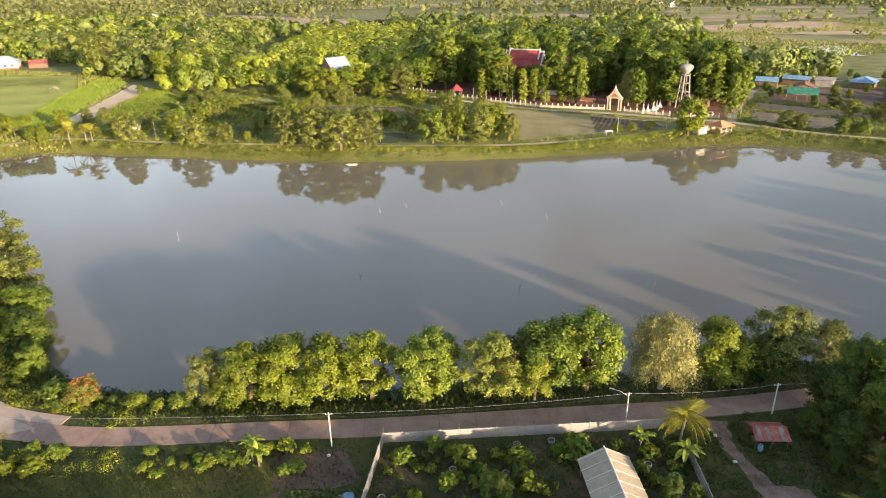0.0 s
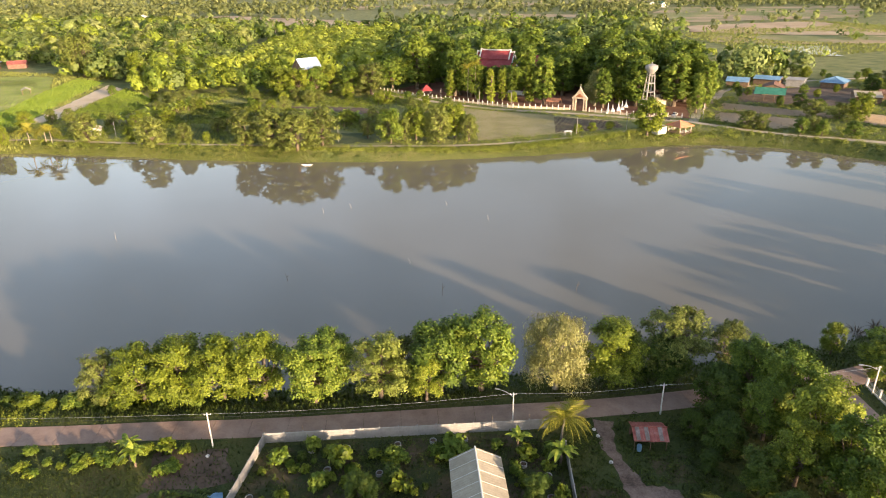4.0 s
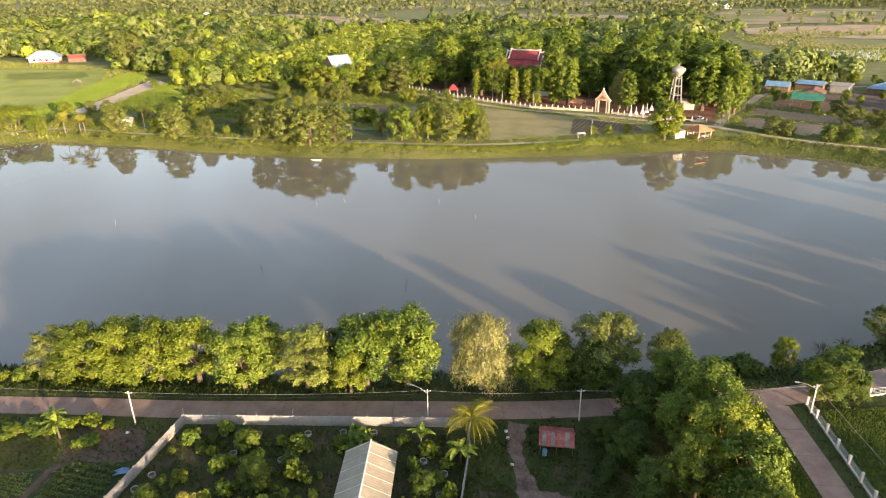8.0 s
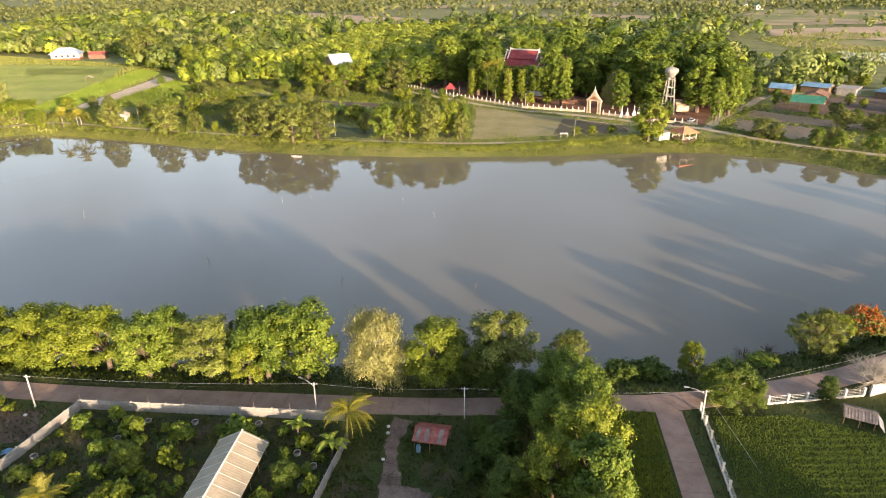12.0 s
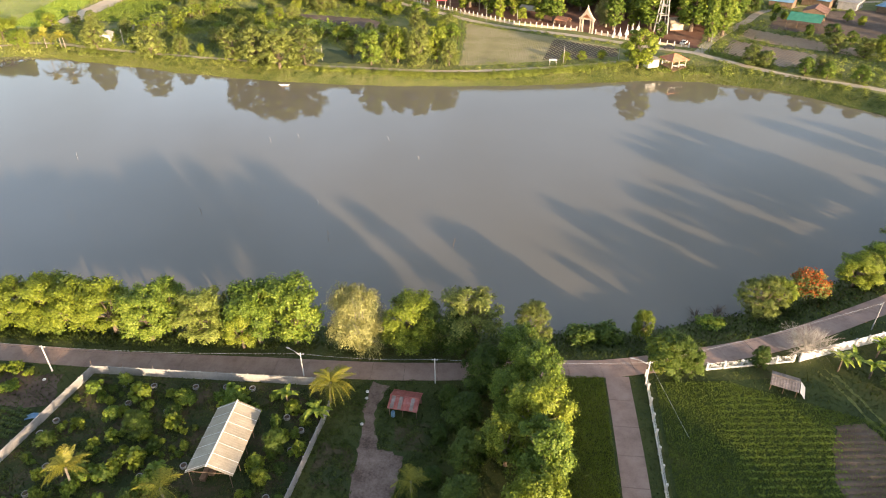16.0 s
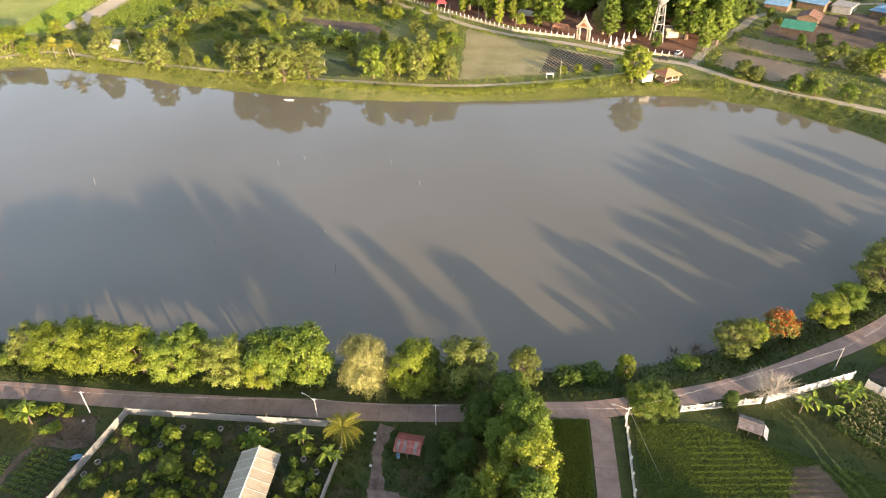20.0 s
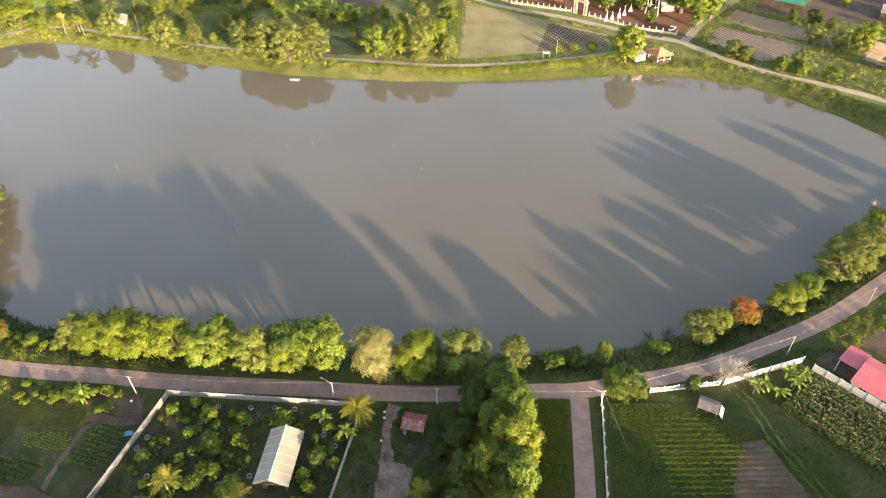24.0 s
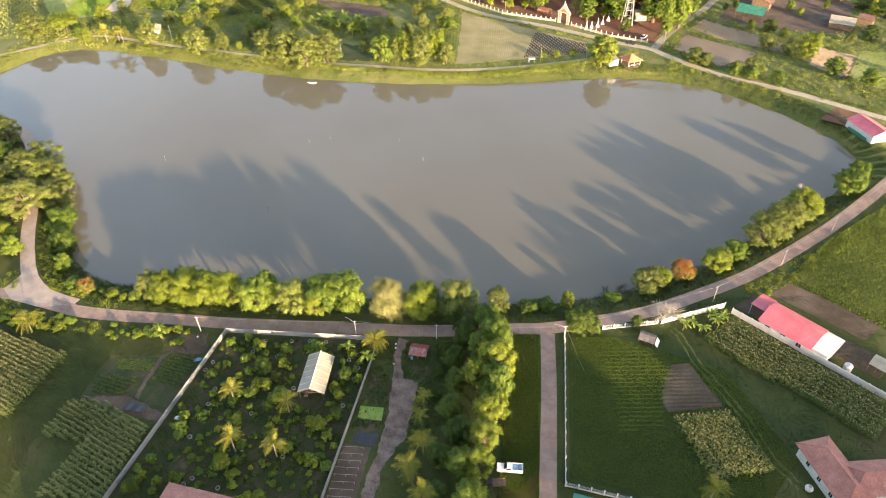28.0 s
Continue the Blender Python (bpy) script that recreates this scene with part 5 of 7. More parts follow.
for i in range(66):
    x = -77 + i * 0.92 + float(rng.uniform(-0.8, 0.8))
    if -48 < x < -38:
        continue
    tree(("shrub_lime", "plant", "plant_green", "shrub")[i % 4], x, float(rng.uniform(61.5, 66.4)), float(rng.uniform(0.7, 1.7)), float(rng.uniform(1.1, 1.7)), label="lush yellow-green bush beside the road", group="roadside bushes")
for i in range(20):
    tree(("shrub_lime", "shrub", "shrub_dark")[i % 3], -58 + i * 2.0 + float(rng.uniform(-0.6, 0.6)), float(rng.uniform(75.5, 79)), float(rng.uniform(0.8, 2.0)), float(rng.uniform(1.0, 1.6)), label="green bush on the lake bank", group="bank bushes")
palm(29.7, 65.9, 3.7, 0.35, 20, 22, 1.12)
for x, y, h in [(7, 35, 5), (16, 35, 4.5), (2, 47, 4), (15, 46, 4), (44, 34, 5), (103, 37, 4), (-138, 238, 4), (-129, 237, 4.5), (-133, 240, 3.5), (48, 28, 5), (46, 40, 3.5), (28, 312, 15), (32, 316, 16)]:
    palm(x, y, h, float(rng.uniform(-0.4, 0.4)), float(rng.uniform(0, 360)), 13, 1.5 if y > 200 else 0.95)
for x, y in [(-24, 64), (-23, 63), (104, 82), (108, 81), (106, 83), (111, 86), (114, 86), (112, 84), (29, 62), (24, 64)]:
    banana(x, y)

for x, y, h in [(44.2, 33.3, 2.4), (44.7, 41.2, 1.8), (44.1, 47.5, 1.6), (44.0, 52.4, 2.0), (49.7, 30.4, 2.2)]:
    palm(x, y, h, float(rng.uniform(-0.3, 0.3)), float(rng.uniform(0, 360)), 12, 0.8)
palm(-57, 61, 4.2, 0.9, 10, 20, 1.25)

# unseen trees added south of the gardens, to lay long shade over them
def sun_gap(x, y):
    """How far a place lies from the line along which the low sun reaches the bean field."""
    return np.abs(x - 83 - (76 - y) * SUN_TO.x / -SUN_TO.y)


woods("trees_south", (-6, -8, 172, 8), 6.3, (10, 13), 800, "green_wood", "unseen row of trees added south of the gardens to shade them", lambda x, y: (sun_gap(x, y) > 12) & (rng.random(x.shape) < np.where(x < 84, 0.84, np.where((x > 92) & (x < 124), 0.08, 0.85))), 0.42, False, 14)
woods("trees_south_low", (120, 2, 180, 18), 6.0, (8.8, 9.6), 500, "green_wood", "unseen lower trees added in the gap to end the sunlit strip", lambda x, y: sun_gap(x, y) < 12, 0.45, False, 12)
woods("trees_south_east", (106, 2, 205, 18), 7.0, (13.0, 14.5), 800, "green_wood", "unseen trees added south-east of the gardens to shade the field", lambda x, y: (sun_gap(x, y) > 12) & (rng.random(x.shape) < np.where(x < 124, 0.4, 1.0)), 0.42, False, 14)

# ---- garden wall ----
PANEL = Soup()
for r in range(4):
    PANEL.box(0, 0, 0.02 + r * 0.38, 2.34, 0.09, 0.365, 0, 1.0)
PANEL = PANEL.mesh("panel", MAT["block"])
POST = Soup().box(0, 0, -0.2, 0.17, 0.17, 1.85, 0).mesh("post", MAT["block"])
ROD = Soup().tube([(0, 0, 1.8), (0.0, 0.04, 2.5)], [0.025, 0.02], 5).mesh("rod", MAT["timber"])


def bays(name, a, b, step, label, pieces, rod=None, category="wall"):
    """A wall or fence in bays: posts at each step, panels between."""
    a, b = Vector((*a, 0)), Vector((*b, 0))
    n = max(1, round((b - a).length / step))
    ang = math.atan2(b.y - a.y, b.x - a.x)
    k = (b - a).length / n
    top = tagged(new(name), label, category, kind="structure")
    for i in range(n + 1):
        p = a.lerp(b, i / n)
        part("post", pieces[0], parent=top, at=Matrix.Translation(p) @ Matrix.Rotation(ang, 4, "Z"))
        if rod is not None and i % 2 == 0:
            part("rod", rod, parent=top, at=Matrix.Translation(p) @ Matrix.Rotation(ang + i, 4, "Z"))
        if i < n:
            for nm, me in pieces[1:]:
                part(nm, me, parent=top, at=Matrix.Translation(a.lerp(b, (i + 0.5) / n)) @ Matrix.Rotation(ang, 4, "Z") @ Matrix.Diagonal((k / step, 1, 1, 1)))
    return top


bays("wall_garden_north", (-8, 67), (28.5, 69), 2.5, "grey precast concrete garden wall with thin rods", (POST, ("panel", PANEL)), ROD)
bays("wall_garden_west", (-8.1, 66.8), (-16, 8), 2.5, "grey precast concrete garden wall in evening light", (POST, ("panel", PANEL)))
bays("wall_garden_east", (30.0, 64.5), (27.2, 10), 2.5, "grey precast concrete garden wall with creepers", (POST, ("panel", PANEL)))
WPANEL = Soup()
for r in range(4):
    WPANEL.box(0, 0, 0.02 + r * 0.44, 2.36, 0.1, 0.43, 0, 1.0)
WPANEL = WPANEL.mesh("panel", MAT["white"])
WPOST = Soup().box(0, 0, -0.2, 0.2, 0.2, 2.15, 0).mesh("post", MAT["white"])
bays("wall_house", (117, 89.5), (148, 64), 2.5, "long white plank wall beside the maize", (WPOST, ("panel", WPANEL)))
bays("wall_lane", (99, 83.5), (115.5, 91.3), 2.5, "white plank wall along the road bend", (WPOST, ("panel", WPANEL)))

# open fences: white posts, rails and wire
FPOST = Soup().box(0, 0, -0.2, 0.26, 0.26, 1.6, 0).box(0, 0, 1.4, 0.32, 0.32, 0.08, 0).mesh("post", MAT["white"])
BASE = Soup().box(0, 0, -0.1, 3.0, 0.14, 0.4, 0).mesh("kerb", MAT["white"])
RAILS = Soup()
for z in (0.55, 0.8, 1.05, 1.3):
    RAILS.tube([(-1.5, 0, z), (1.5, 0, z)], [0.018, 0.018], 5)
for q in range(12):
    RAILS.tube([(-1.4 + q * 0.25, 0, 0.3), (-1.4 + q * 0.25, 0, 1.32)], [0.012, 0.012], 4)
RAILS = RAILS.mesh("wire_mesh", MAT["steel"])
bays("fence_side", (75.2, 77), (75.2, 36.2), 3.0, "white post fence with wire mesh beside the lane", (FPOST, ("kerb", BASE), ("wire_mesh", RAILS)), None, "fence")
bays("fence_yard", (75.2, 36.1), (90, 34.2), 2.6, "white balustrade fence", (FPOST, ("kerb", BASE), ("wire_mesh", RAILS)), None, "fence")
bays("fence_bend", (84.5, 79.7), (98, 83.3), 3.0, "white post fence with mesh along the road", (FPOST, ("kerb", BASE), ("wire_mesh", RAILS)), None, "fence")

# ---- greenhouse shed in the garden ----
def shed_gable(name, x, y, rz, length, width, eave, ridge, roof, label, category, n, over=0.3, posts=4, walls=None, tiles=False, cap=None):
    """A gabled roof on posts or walls; the ridge runs along local y."""
    ob = thing(name, x, y, 0, rz, label, category)
    w, l = width / 2, length / 2
    for sgn in (-1, 1):
        z = eave - (ridge - eave) * over / w
        bl, br = (sgn * (w + over), -sgn * l, z), (sgn * (w + over), sgn * l, z)
        tr, tl = (0, sgn * l, ridge), (0, -sgn * l, ridge)
        s = Soup()
        (s.courses if tiles else s.ribs)(bl, br, tr, tl, n, 0.015 if n == 30 else 0.035)
        part("roof_slope", s, roof, ob)
    part("ridge_cap", Soup().tube([(0, -l - 0.05, ridge + 0.04), (0, l + 0.05, ridge + 0.04)], [0.11, 0.11], 7), cap or roof, ob)
    if walls:
        part("wall", Soup().add([(-w + 0.3, -l + 0.3, -0.1), (w - 0.3, -l + 0.3, -0.1), (w - 0.3, l - 0.3, -0.1), (-w + 0.3, l - 0.3, -0.1),
                                 (-w + 0.3, -l + 0.3, eave), (w - 0.3, -l + 0.3, eave), (w - 0.3, l - 0.3, eave), (-w + 0.3, l - 0.3, eave), (0, -l + 0.3, ridge - 0.12), (0, l - 0.3, ridge - 0.12)],
                                [(0, 1, 5, 8, 4), (2, 3, 7, 9, 6), (1, 2, 6, 5), (3, 0, 4, 7), (0, 3, 2, 1), (4, 8, 9, 7), (5, 6, 9, 8)]), walls, ob)
    else:
        for i in range(posts):
            yy = -l + 0.2 + (length - 0.4) * i / (posts - 1)
            for sgn in (-1, 1):
                part("post", Soup().tube([(sgn * (w - 0.1), yy, -0.2), (sgn * (w - 0.1), yy, eave)], [0.06, 0.05], 6), MAT["timber"], ob)
        part("beam", Soup().box(-w + 0.1, 0, eave - 0.12, 0.08, length - 0.3, 0.1).box(w - 0.1, 0, eave - 0.12, 0.08, length - 0.3, 0.1).box(0, -l + 0.2, eave - 0.12, width - 0.2, 0.08, 0.1).box(0, l - 0.2, eave - 0.12, width - 0.2, 0.08, 0.1), MAT["timber"], ob)
    return ob


gh = shed_gable("nursery_shed", 18.8, 55.2, 3, 11.0, 5.4, 2.7, 4.1, MAT["plastic"], "open nursery shed with a pale translucent gabled roof", "shed", 30, 0.4, 5, None, False, MAT["white"])
for i in range(7):
    yy = -5.2 + i * 1.73
    for sgn in (-1, 1):
        part("purlin_line", Soup().slab([(sgn * 3.1, yy - 0.035, 2.58), (sgn * 3.1, yy + 0.035, 2.58), (sgn * 0.1, yy + 0.035, 4.13), (sgn * 0.1, yy - 0.035, 4.13)][:: sgn], 0.04), MAT["white"], gh)
for i in range(5):
    part("bench", Soup().box(-1.6 + 0.8 * i, -3.5 + 0.9 * i, 0.0, 0.7, 2.4, 0.55), MAT["timber"], gh)

# small shed with rusty red roof
red = shed_gable("lean_shed", 40.7, 66.0, 86, 4.3, 3.2, 1.75, 2.35, MAT["rust_red"], "small hut with a rusty red and grey sheet roof", "shed", 9, 0.3, 3)
part("back_wall", Soup().box(1.45, 0, 0, 0.06, 4.0, 1.6), MAT["rust_roof"], red)
part("bench", Soup().box(0.2, 0.4, 0.3, 1.2, 2.6, 0.08).box(0.2, -0.8, 0, 1.0, 0.08, 0.3).box(0.2, 1.6, 0, 1.0, 0.08, 0.3), MAT["timber"], red)
for yy in (-1.5, 0.2, 1.3):
    part("patch_sheet", Soup().slab([(-1.85, yy, 1.74), (-0.1, yy, 2.42), (-0.1, yy + 0.5, 2.42), (-1.85, yy + 0.5, 1.74)], 0.02), MAT["tarp"], red)
drum = thing("barrel", 39.2, 64.4, 0, 0, "blue plastic barrel beside the hut", "barrel")
part("body", Soup().lathe([(0.28, 0), (0.31, 0.3), (0.31, 0.6), (0.27, 0.9)], 12), MAT["blue_roof"], drum)
# shack at the road bend
shack = shed_gable("field_hut", 94.8, 77.2, 70, 3.8, 2.6, 1.5, 2.0, MAT["tarp"], "field hut with a rusty corrugated roof and tarpaulin", "hut", 10, 0.3, 3)
part("tarpaulin", Soup().slab([(-1.3, -2.1, 1.2), (1.3, -2.1, 1.2), (1.4, -2.9, 0.2), (-1.2, -2.9, 0.2)], 0.03), MAT["white"], shack)

# ---- houses ----
def window_on(parent, x, y, z, w, h, rz=0.0):
    fr = part("window", Soup().box(0, 0, 0, w + 0.16, 0.08, 0.08).box(0, 0, h + 0.08, w + 0.16, 0.08, 0.08).box(-w / 2 - 0.04, 0, 0.08, 0.08, 0.08, h).box(w / 2 + 0.04, 0, 0.08, 0.08, 0.08, h).box(0, 0, 0.08, 0.05, 0.07, h), MAT["white"], parent, "white window frame with dark panes", Matrix.Translation((x, y, z)) @ Matrix.Rotation(rz, 4, "Z"))
    for sx in (-1, 1):
        part("pane", Soup().box(sx * w / 4, 0.01, 0.08, w / 2 - 0.06, 0.03, h), MAT["glass"], fr)
    return fr


def hip(ob, cx, cy, l, w, eave, ridge, mat, n=9, over=0.6, cap=None):
    """A hipped roof over l by w (l along x), each face a part of its own."""
    a, b = l / 2 + over, w / 2 + over
    r = max(0.0, l / 2 - w / 2 * 0.9)
    c = [(cx - a, cy - b, eave), (cx + a, cy - b, eave), (cx + a, cy + b, eave), (cx - a, cy + b, eave)]
    p, q = (cx - r, cy, ridge), (cx + r, cy, ridge)
    for f in ((c[0], c[1], q, p), (c[1], c[2], q, q), (c[2], c[3], p, q), (c[3], c[0], p, p)):
        part("roof_face", Soup().courses(*f, n), mat, ob)
    caps = Soup()
    for s, e in ((p, q), (c[0], p), (c[3], p), (c[1], q), (c[2], q)):
        if s != e:
            caps.tube([(s[0], s[1], s[2] + 0.07), (e[0], e[1], e[2] + 0.07)], [0.11, 0.11], 6)
    part("ridge_tiles", caps, cap or mat, ob)


def box_walls(ob, cx, cy, l, w, h, mat, t=0.2):
    for name, x, y, sx, sy in (("wall", cx, cy - w / 2, l, t), ("wall", cx, cy + w / 2, l, t), ("wall", cx - l / 2, cy, t, w - t), ("wall", cx + l / 2, cy, t, w - t)):
        part(name, Soup().box(x, y, -0.2, sx, sy, h + 0.2), mat, ob)


pink = shed_gable("house", 129.6, 84.2, -131, 13.2, 8.4, 3.0, 4.6, MAT["pink_roof"], "long low white house with a rose-red ribbed metal roof", "house", 34, 0.4, 4, MAT["white"])
# local +x of the house points north-west across the roof, so the garden front is at -x
for yy in (-4.2, -0.3, 3.6):
    for sx in (-3.93, 3.93):
        window_on(pink, sx, yy, 1.0, 1.2, 1.1, math.pi / 2)
part("porch_roof", Soup().ribs((-4.9, -10.4, 2.9), (-4.9, -6.6, 2.9), (1.4, -6.6, 3.5), (1.4, -10.4, 3.5), 10), MAT["pink_roof"], pink)
for px, py in ((-4.6, -10.1), (1.1, -10.1), (-4.6, -7.2)):
    part("porch_post", Soup().tube([(px, py, -0.1), (px, py, 2.9)], [0.09, 0.09], 7), MAT["white"], pink)
part("flat_roof", Soup().ribs((-4.4, 6.4, 2.75), (-4.4, 10.6, 2.75), (4.2, 10.6, 3.15), (4.2, 6.4, 3.15), 12, 0.018), MAT["white"], pink, "pale blue-white sheet roof")
part("annex_wall", Soup().box(-0.1, 8.2, -0.1, 7.4, 3.6, 2.75), MAT["white"], pink)
tank = thing("water_tank", 139.3, 73.6, 0, 0, "steel water tank behind the house", "tank")
part("body", Soup().lathe([(0.9, 0), (0.95, 0.4), (0.95, 1.9), (0.6, 2.3), (0.15, 2.4)], 16), MAT["steel"], tank)
sheet("yard_house", [(118, 92), (124, 97), (150, 78), (146, 72)], MAT["soil"], 0.03, "bare earth yard round the house", "ground")
shed_gable("car_shelter", 147, 74.5, -130, 5, 3.6, 2.3, 2.7, MAT["metal_roof"], "pale sheet roof shelter on posts", "shelter", 12)

rh = thing("house", 126.8, 45.6, 0, 0, "white house with an L-shaped clay tile roof", "house")
ang = math.atan2(53.0 - 39.5, 124.7 - 129.6)
w1 = part("wing", Soup().box(0, 0, -0.2, 13.5, 6.2, 3.4), MAT["white"], rh, "white plastered wing", Matrix.Translation((0.4, -1.6, 0)) @ Matrix.Rotation(ang, 4, "Z"))
hip(w1, 0, 0, 14, 6.4, 3.2, 5.4, MAT["tile_red"], 16)
for xx in (-3.2, 0.2, 3.6):
    window_on(w1, xx, 3.13, 1.0, 0.9, 1.1, 0)
w2 = part("wing", Soup().box(0, 0, -0.2, 15, 6.2, 3.38), MAT["white"], rh, "white plastered wing", Matrix.Translation((9.0, -1.5, 0)) @ Matrix.Rotation(0.2, 4, "Z"))
hip(w2, 0, 0, 15, 6.4, 3.18, 5.35, MAT["tile_red"], 16)
jar = thing("water_jar", 122.2, 41.4, 0, 0, "pale concrete water jar beside the house wall", "jar")
part("body", Soup().lathe([(0.35, 0), (0.7, 0.35), (0.8, 0.8), (0.55, 1.25), (0.3, 1.4)], 14), MAT["white"], jar)
part("lid", Soup().lathe([(0.34, 1.41), (0.34, 1.46), (0.05, 1.52)], 12), MAT["metal_roof"], jar)
lh = thing("house", 4.4, 17.6, 0, -6, "house with a hipped clay tile roof in the garden", "house")
box_walls(lh, 0, 0, 12.5, 11.5, 3.2, MAT["cream"])
hip(lh, 0, 0, 12.8, 12, 3.2, 6.2, MAT["tile_red"], 14)
gs = shed_gable("open_shed", 80.5, 29.8, 82, 9, 5.6, 2.4, 3.2, MAT["green_roof"], "shed with a green metal roof beside the fence", "shed", 18)

# ---- truck and cart ----
def pickup(x, y, rz):
    ob = thing("pickup_truck", x, y, 0, rz, "white pickup truck with a blue load in its bed", "truck")
    white = surface("car_white", [(0.3, (0.74, 0.74, 0.75)), (0.7, (0.8, 0.8, 0.81))], 0.5, 2.0, 0.25, 0.0)
    body = Soup().slab([(-2.6, -0.86, 0.95), (2.6, -0.86, 0.95), (2.6, 0.86, 0.95), (-2.6, 0.86, 0.95)], 0.5)
    body.add([(-2.6, -0.8, 0.95), (-1.15, -0.8, 1.08), (-1.15, 0.8, 1.08), (-2.6, 0.8, 0.95)], [(0, 1, 2, 3)])
    body.box(1.55, -0.83, 0.95, 2.1, 0.07, 0.45).box(1.55, 0.83, 0.95, 2.1, 0.07, 0.45).box(2.57, 0, 0.95, 0.07, 1.7, 0.45)
    body.box(-1.9, 0, 0.9, 1.4, 1.66, 0.16, 0, 0.96)
    part("body", body, white, ob)
    part("cab", Soup().add([(-1.25, -0.8, 0.95), (0.5, -0.8, 0.95), (0.5, 0.8, 0.95), (-1.25, 0.8, 0.95), (-0.55, -0.66, 1.62), (0.35, -0.68, 1.62), (0.35, 0.68, 1.62), (-0.55, 0.66, 1.62)],
                           [(4, 5, 6, 7), (0, 1, 5, 4), (1, 2, 6, 5), (2, 3, 7, 6), (3, 0, 4, 7)]), white, ob)
    part("windscreen", Soup().slab([(-1.17, -0.68, 1.06), (-1.17, 0.68, 1.06), (-0.64, 0.6, 1.58), (-0.64, -0.6, 1.58)][::-1], 0.02), MAT["glass"], ob)
    for sgn in (-1, 1):
        part("side_window", Soup().slab([(-0.95, sgn * 0.79, 1.1), (0.35, sgn * 0.81, 1.1), (0.25, sgn * 0.71, 1.55), (-0.5, sgn * 0.7, 1.55)], 0.02), MAT["glass"], ob)
        for xx in (-1.65, 1.6):
            wh = part("wheel", Soup().tube([(xx, sgn * 0.66, 0.36), (xx, sgn * 0.9, 0.36)], [0.36, 0.36], 16), MAT["dark"], ob)
            part("rim", Soup().tube([(xx, sgn * 0.89, 0.36), (xx, sgn * 0.92, 0.36)], [0.2, 0.19], 12), MAT["steel"], wh)
        part("headlight", Soup().box(-2.6, sgn * 0.62, 0.72, 0.05, 0.34, 0.18), MAT["steel"], ob)
    part("load", Soup().box(1.0, 0, 0.96, 0.9, 1.4, 0.3).box(1.95, 0.1, 0.96, 0.7, 1.2, 0.2, 0.2), MAT["blue_roof"], ob, "blue load in the bed")
    return ob


pickup(64.0, 38.2, 2)
cart = thing("farm_truck", 61.6, 34.6, 0, 10, "small old farm truck with a wooden bed", "truck")
part("bed", Soup().box(0.5, 0, 0.7, 2.6, 1.6, 0.12).box(0.5, -0.78, 0.8, 2.6, 0.05, 0.4).box(0.5, 0.78, 0.8, 2.6, 0.05, 0.4), MAT["timber"], cart)
part("cab", Soup().box(-1.4, 0, 0.5, 1.1, 1.5, 1.1, 0, 0.9), MAT["dark"], cart)
for xx in (-1.3, 1.2):
    for sgn in (-1, 1):
        part("wheel", Soup().tube([(xx, sgn * 0.62, 0.33), (xx, sgn * 0.82, 0.33)], [0.33, 0.33], 14), MAT["dark"], cart)
sheet("yard_red", [(62, 33), (66, 34), (69.5, 39), (69.5, 28), (63, 28)], MAT["red_soil"], 0.03, "bare red earth beside the lane", "ground")

# ---- poles, lamps, cables ----
def pole(x, y, h=7.5, lamp=None, arm=True, rz=0.0, shaft="white"):
    ob = thing("street_lamp" if lamp else "utility_pole", x, y, 0, rz, "concrete pole with a street lamp on a long arm" if lamp else "slim concrete electricity pole", "pole", "roadside poles")
    part("shaft", Soup().box(0, 0, -0.4, 0.18, 0.15, h + 0.4, 0, 0.7), MAT[shaft], ob)
    if arm:
        part("crossarm", Soup().box(0, 0.12, h - 0.4, 0.9, 0.07, 0.08), MAT["steel"], ob)
        for xx in (-0.38, 0, 0.38):
            part("insulator", Soup().lathe([(0.03, h - 0.33), (0.07, h - 0.36), (0.05, h - 0.3), (0.07, h - 0.26), (0.02, h - 0.2)], 8, xx, 0.12), MAT["white"], ob)
    if lamp:
        part("lamp_arm", Soup().tube([(0, 0, h - 0.7), (lamp[0] * 0.5, lamp[1] * 0.5, h - 0.1), (lamp[0], lamp[1], h + 0.1)], [0.045, 0.04, 0.035], 7), MAT["steel"], ob)
        part("lamp_head", Soup().box(lamp[0] * 1.08, lamp[1] * 1.08, h + 0.05, 0.6, 0.2, 0.1, math.atan2(lamp[1], lamp[0])), MAT["steel"], ob)
    return ob


LINE = [(-72, 67, 5.4), (-14.6, 66.4, 5.3), (24.1, 70.6, 4.6), (44.1, 71.6, 4.9), (75.0, 75.3, 4.6), (113, 93, 5.6), (134, 110, 5.6), (152, 127, 5.6), (172, 147, 5.6)]
for i, (x, y, h) in enumerate(LINE):
    pole(x, y, h, {2: (-1.9, 0.8), 4: (-2.2, 0.7)}.get(i), True, (6, 4, 4, 4, 12, 38, 42, 45, 45)[i], "white" if i < 5 else "block")
for i in range(len(LINE) - 1):
    a, b = Vector(LINE[i]), Vector(LINE[i + 1])
    for off in (0.0, 0.5):
        pts = [a.lerp(b, t / 12) + Vector((0, 0.12, -0.25 - off - 0.5 * 4 * (t / 12) * (1 - t / 12))) for t in range(13)]
        tagged(new("cable", Soup().tube(pts, [0.014] * 13, 4).mesh("cable", MAT["dark"] if off else MAT["steel"])), "thin overhead cable between concrete poles", "cable", "overhead cables")
for x, y, h in [(65.4, 237.8, 6), (46.4, 290.0, 7), (15.3, 306.0, 7), (32.7, 297.0, 7), (85, 242, 6), (119.8, 258.2, 7), (-109, 245, 6), (-22, 231, 6), (196, 205, 7)]:
    pole(x, y, h, None, False, 0.0, "block")
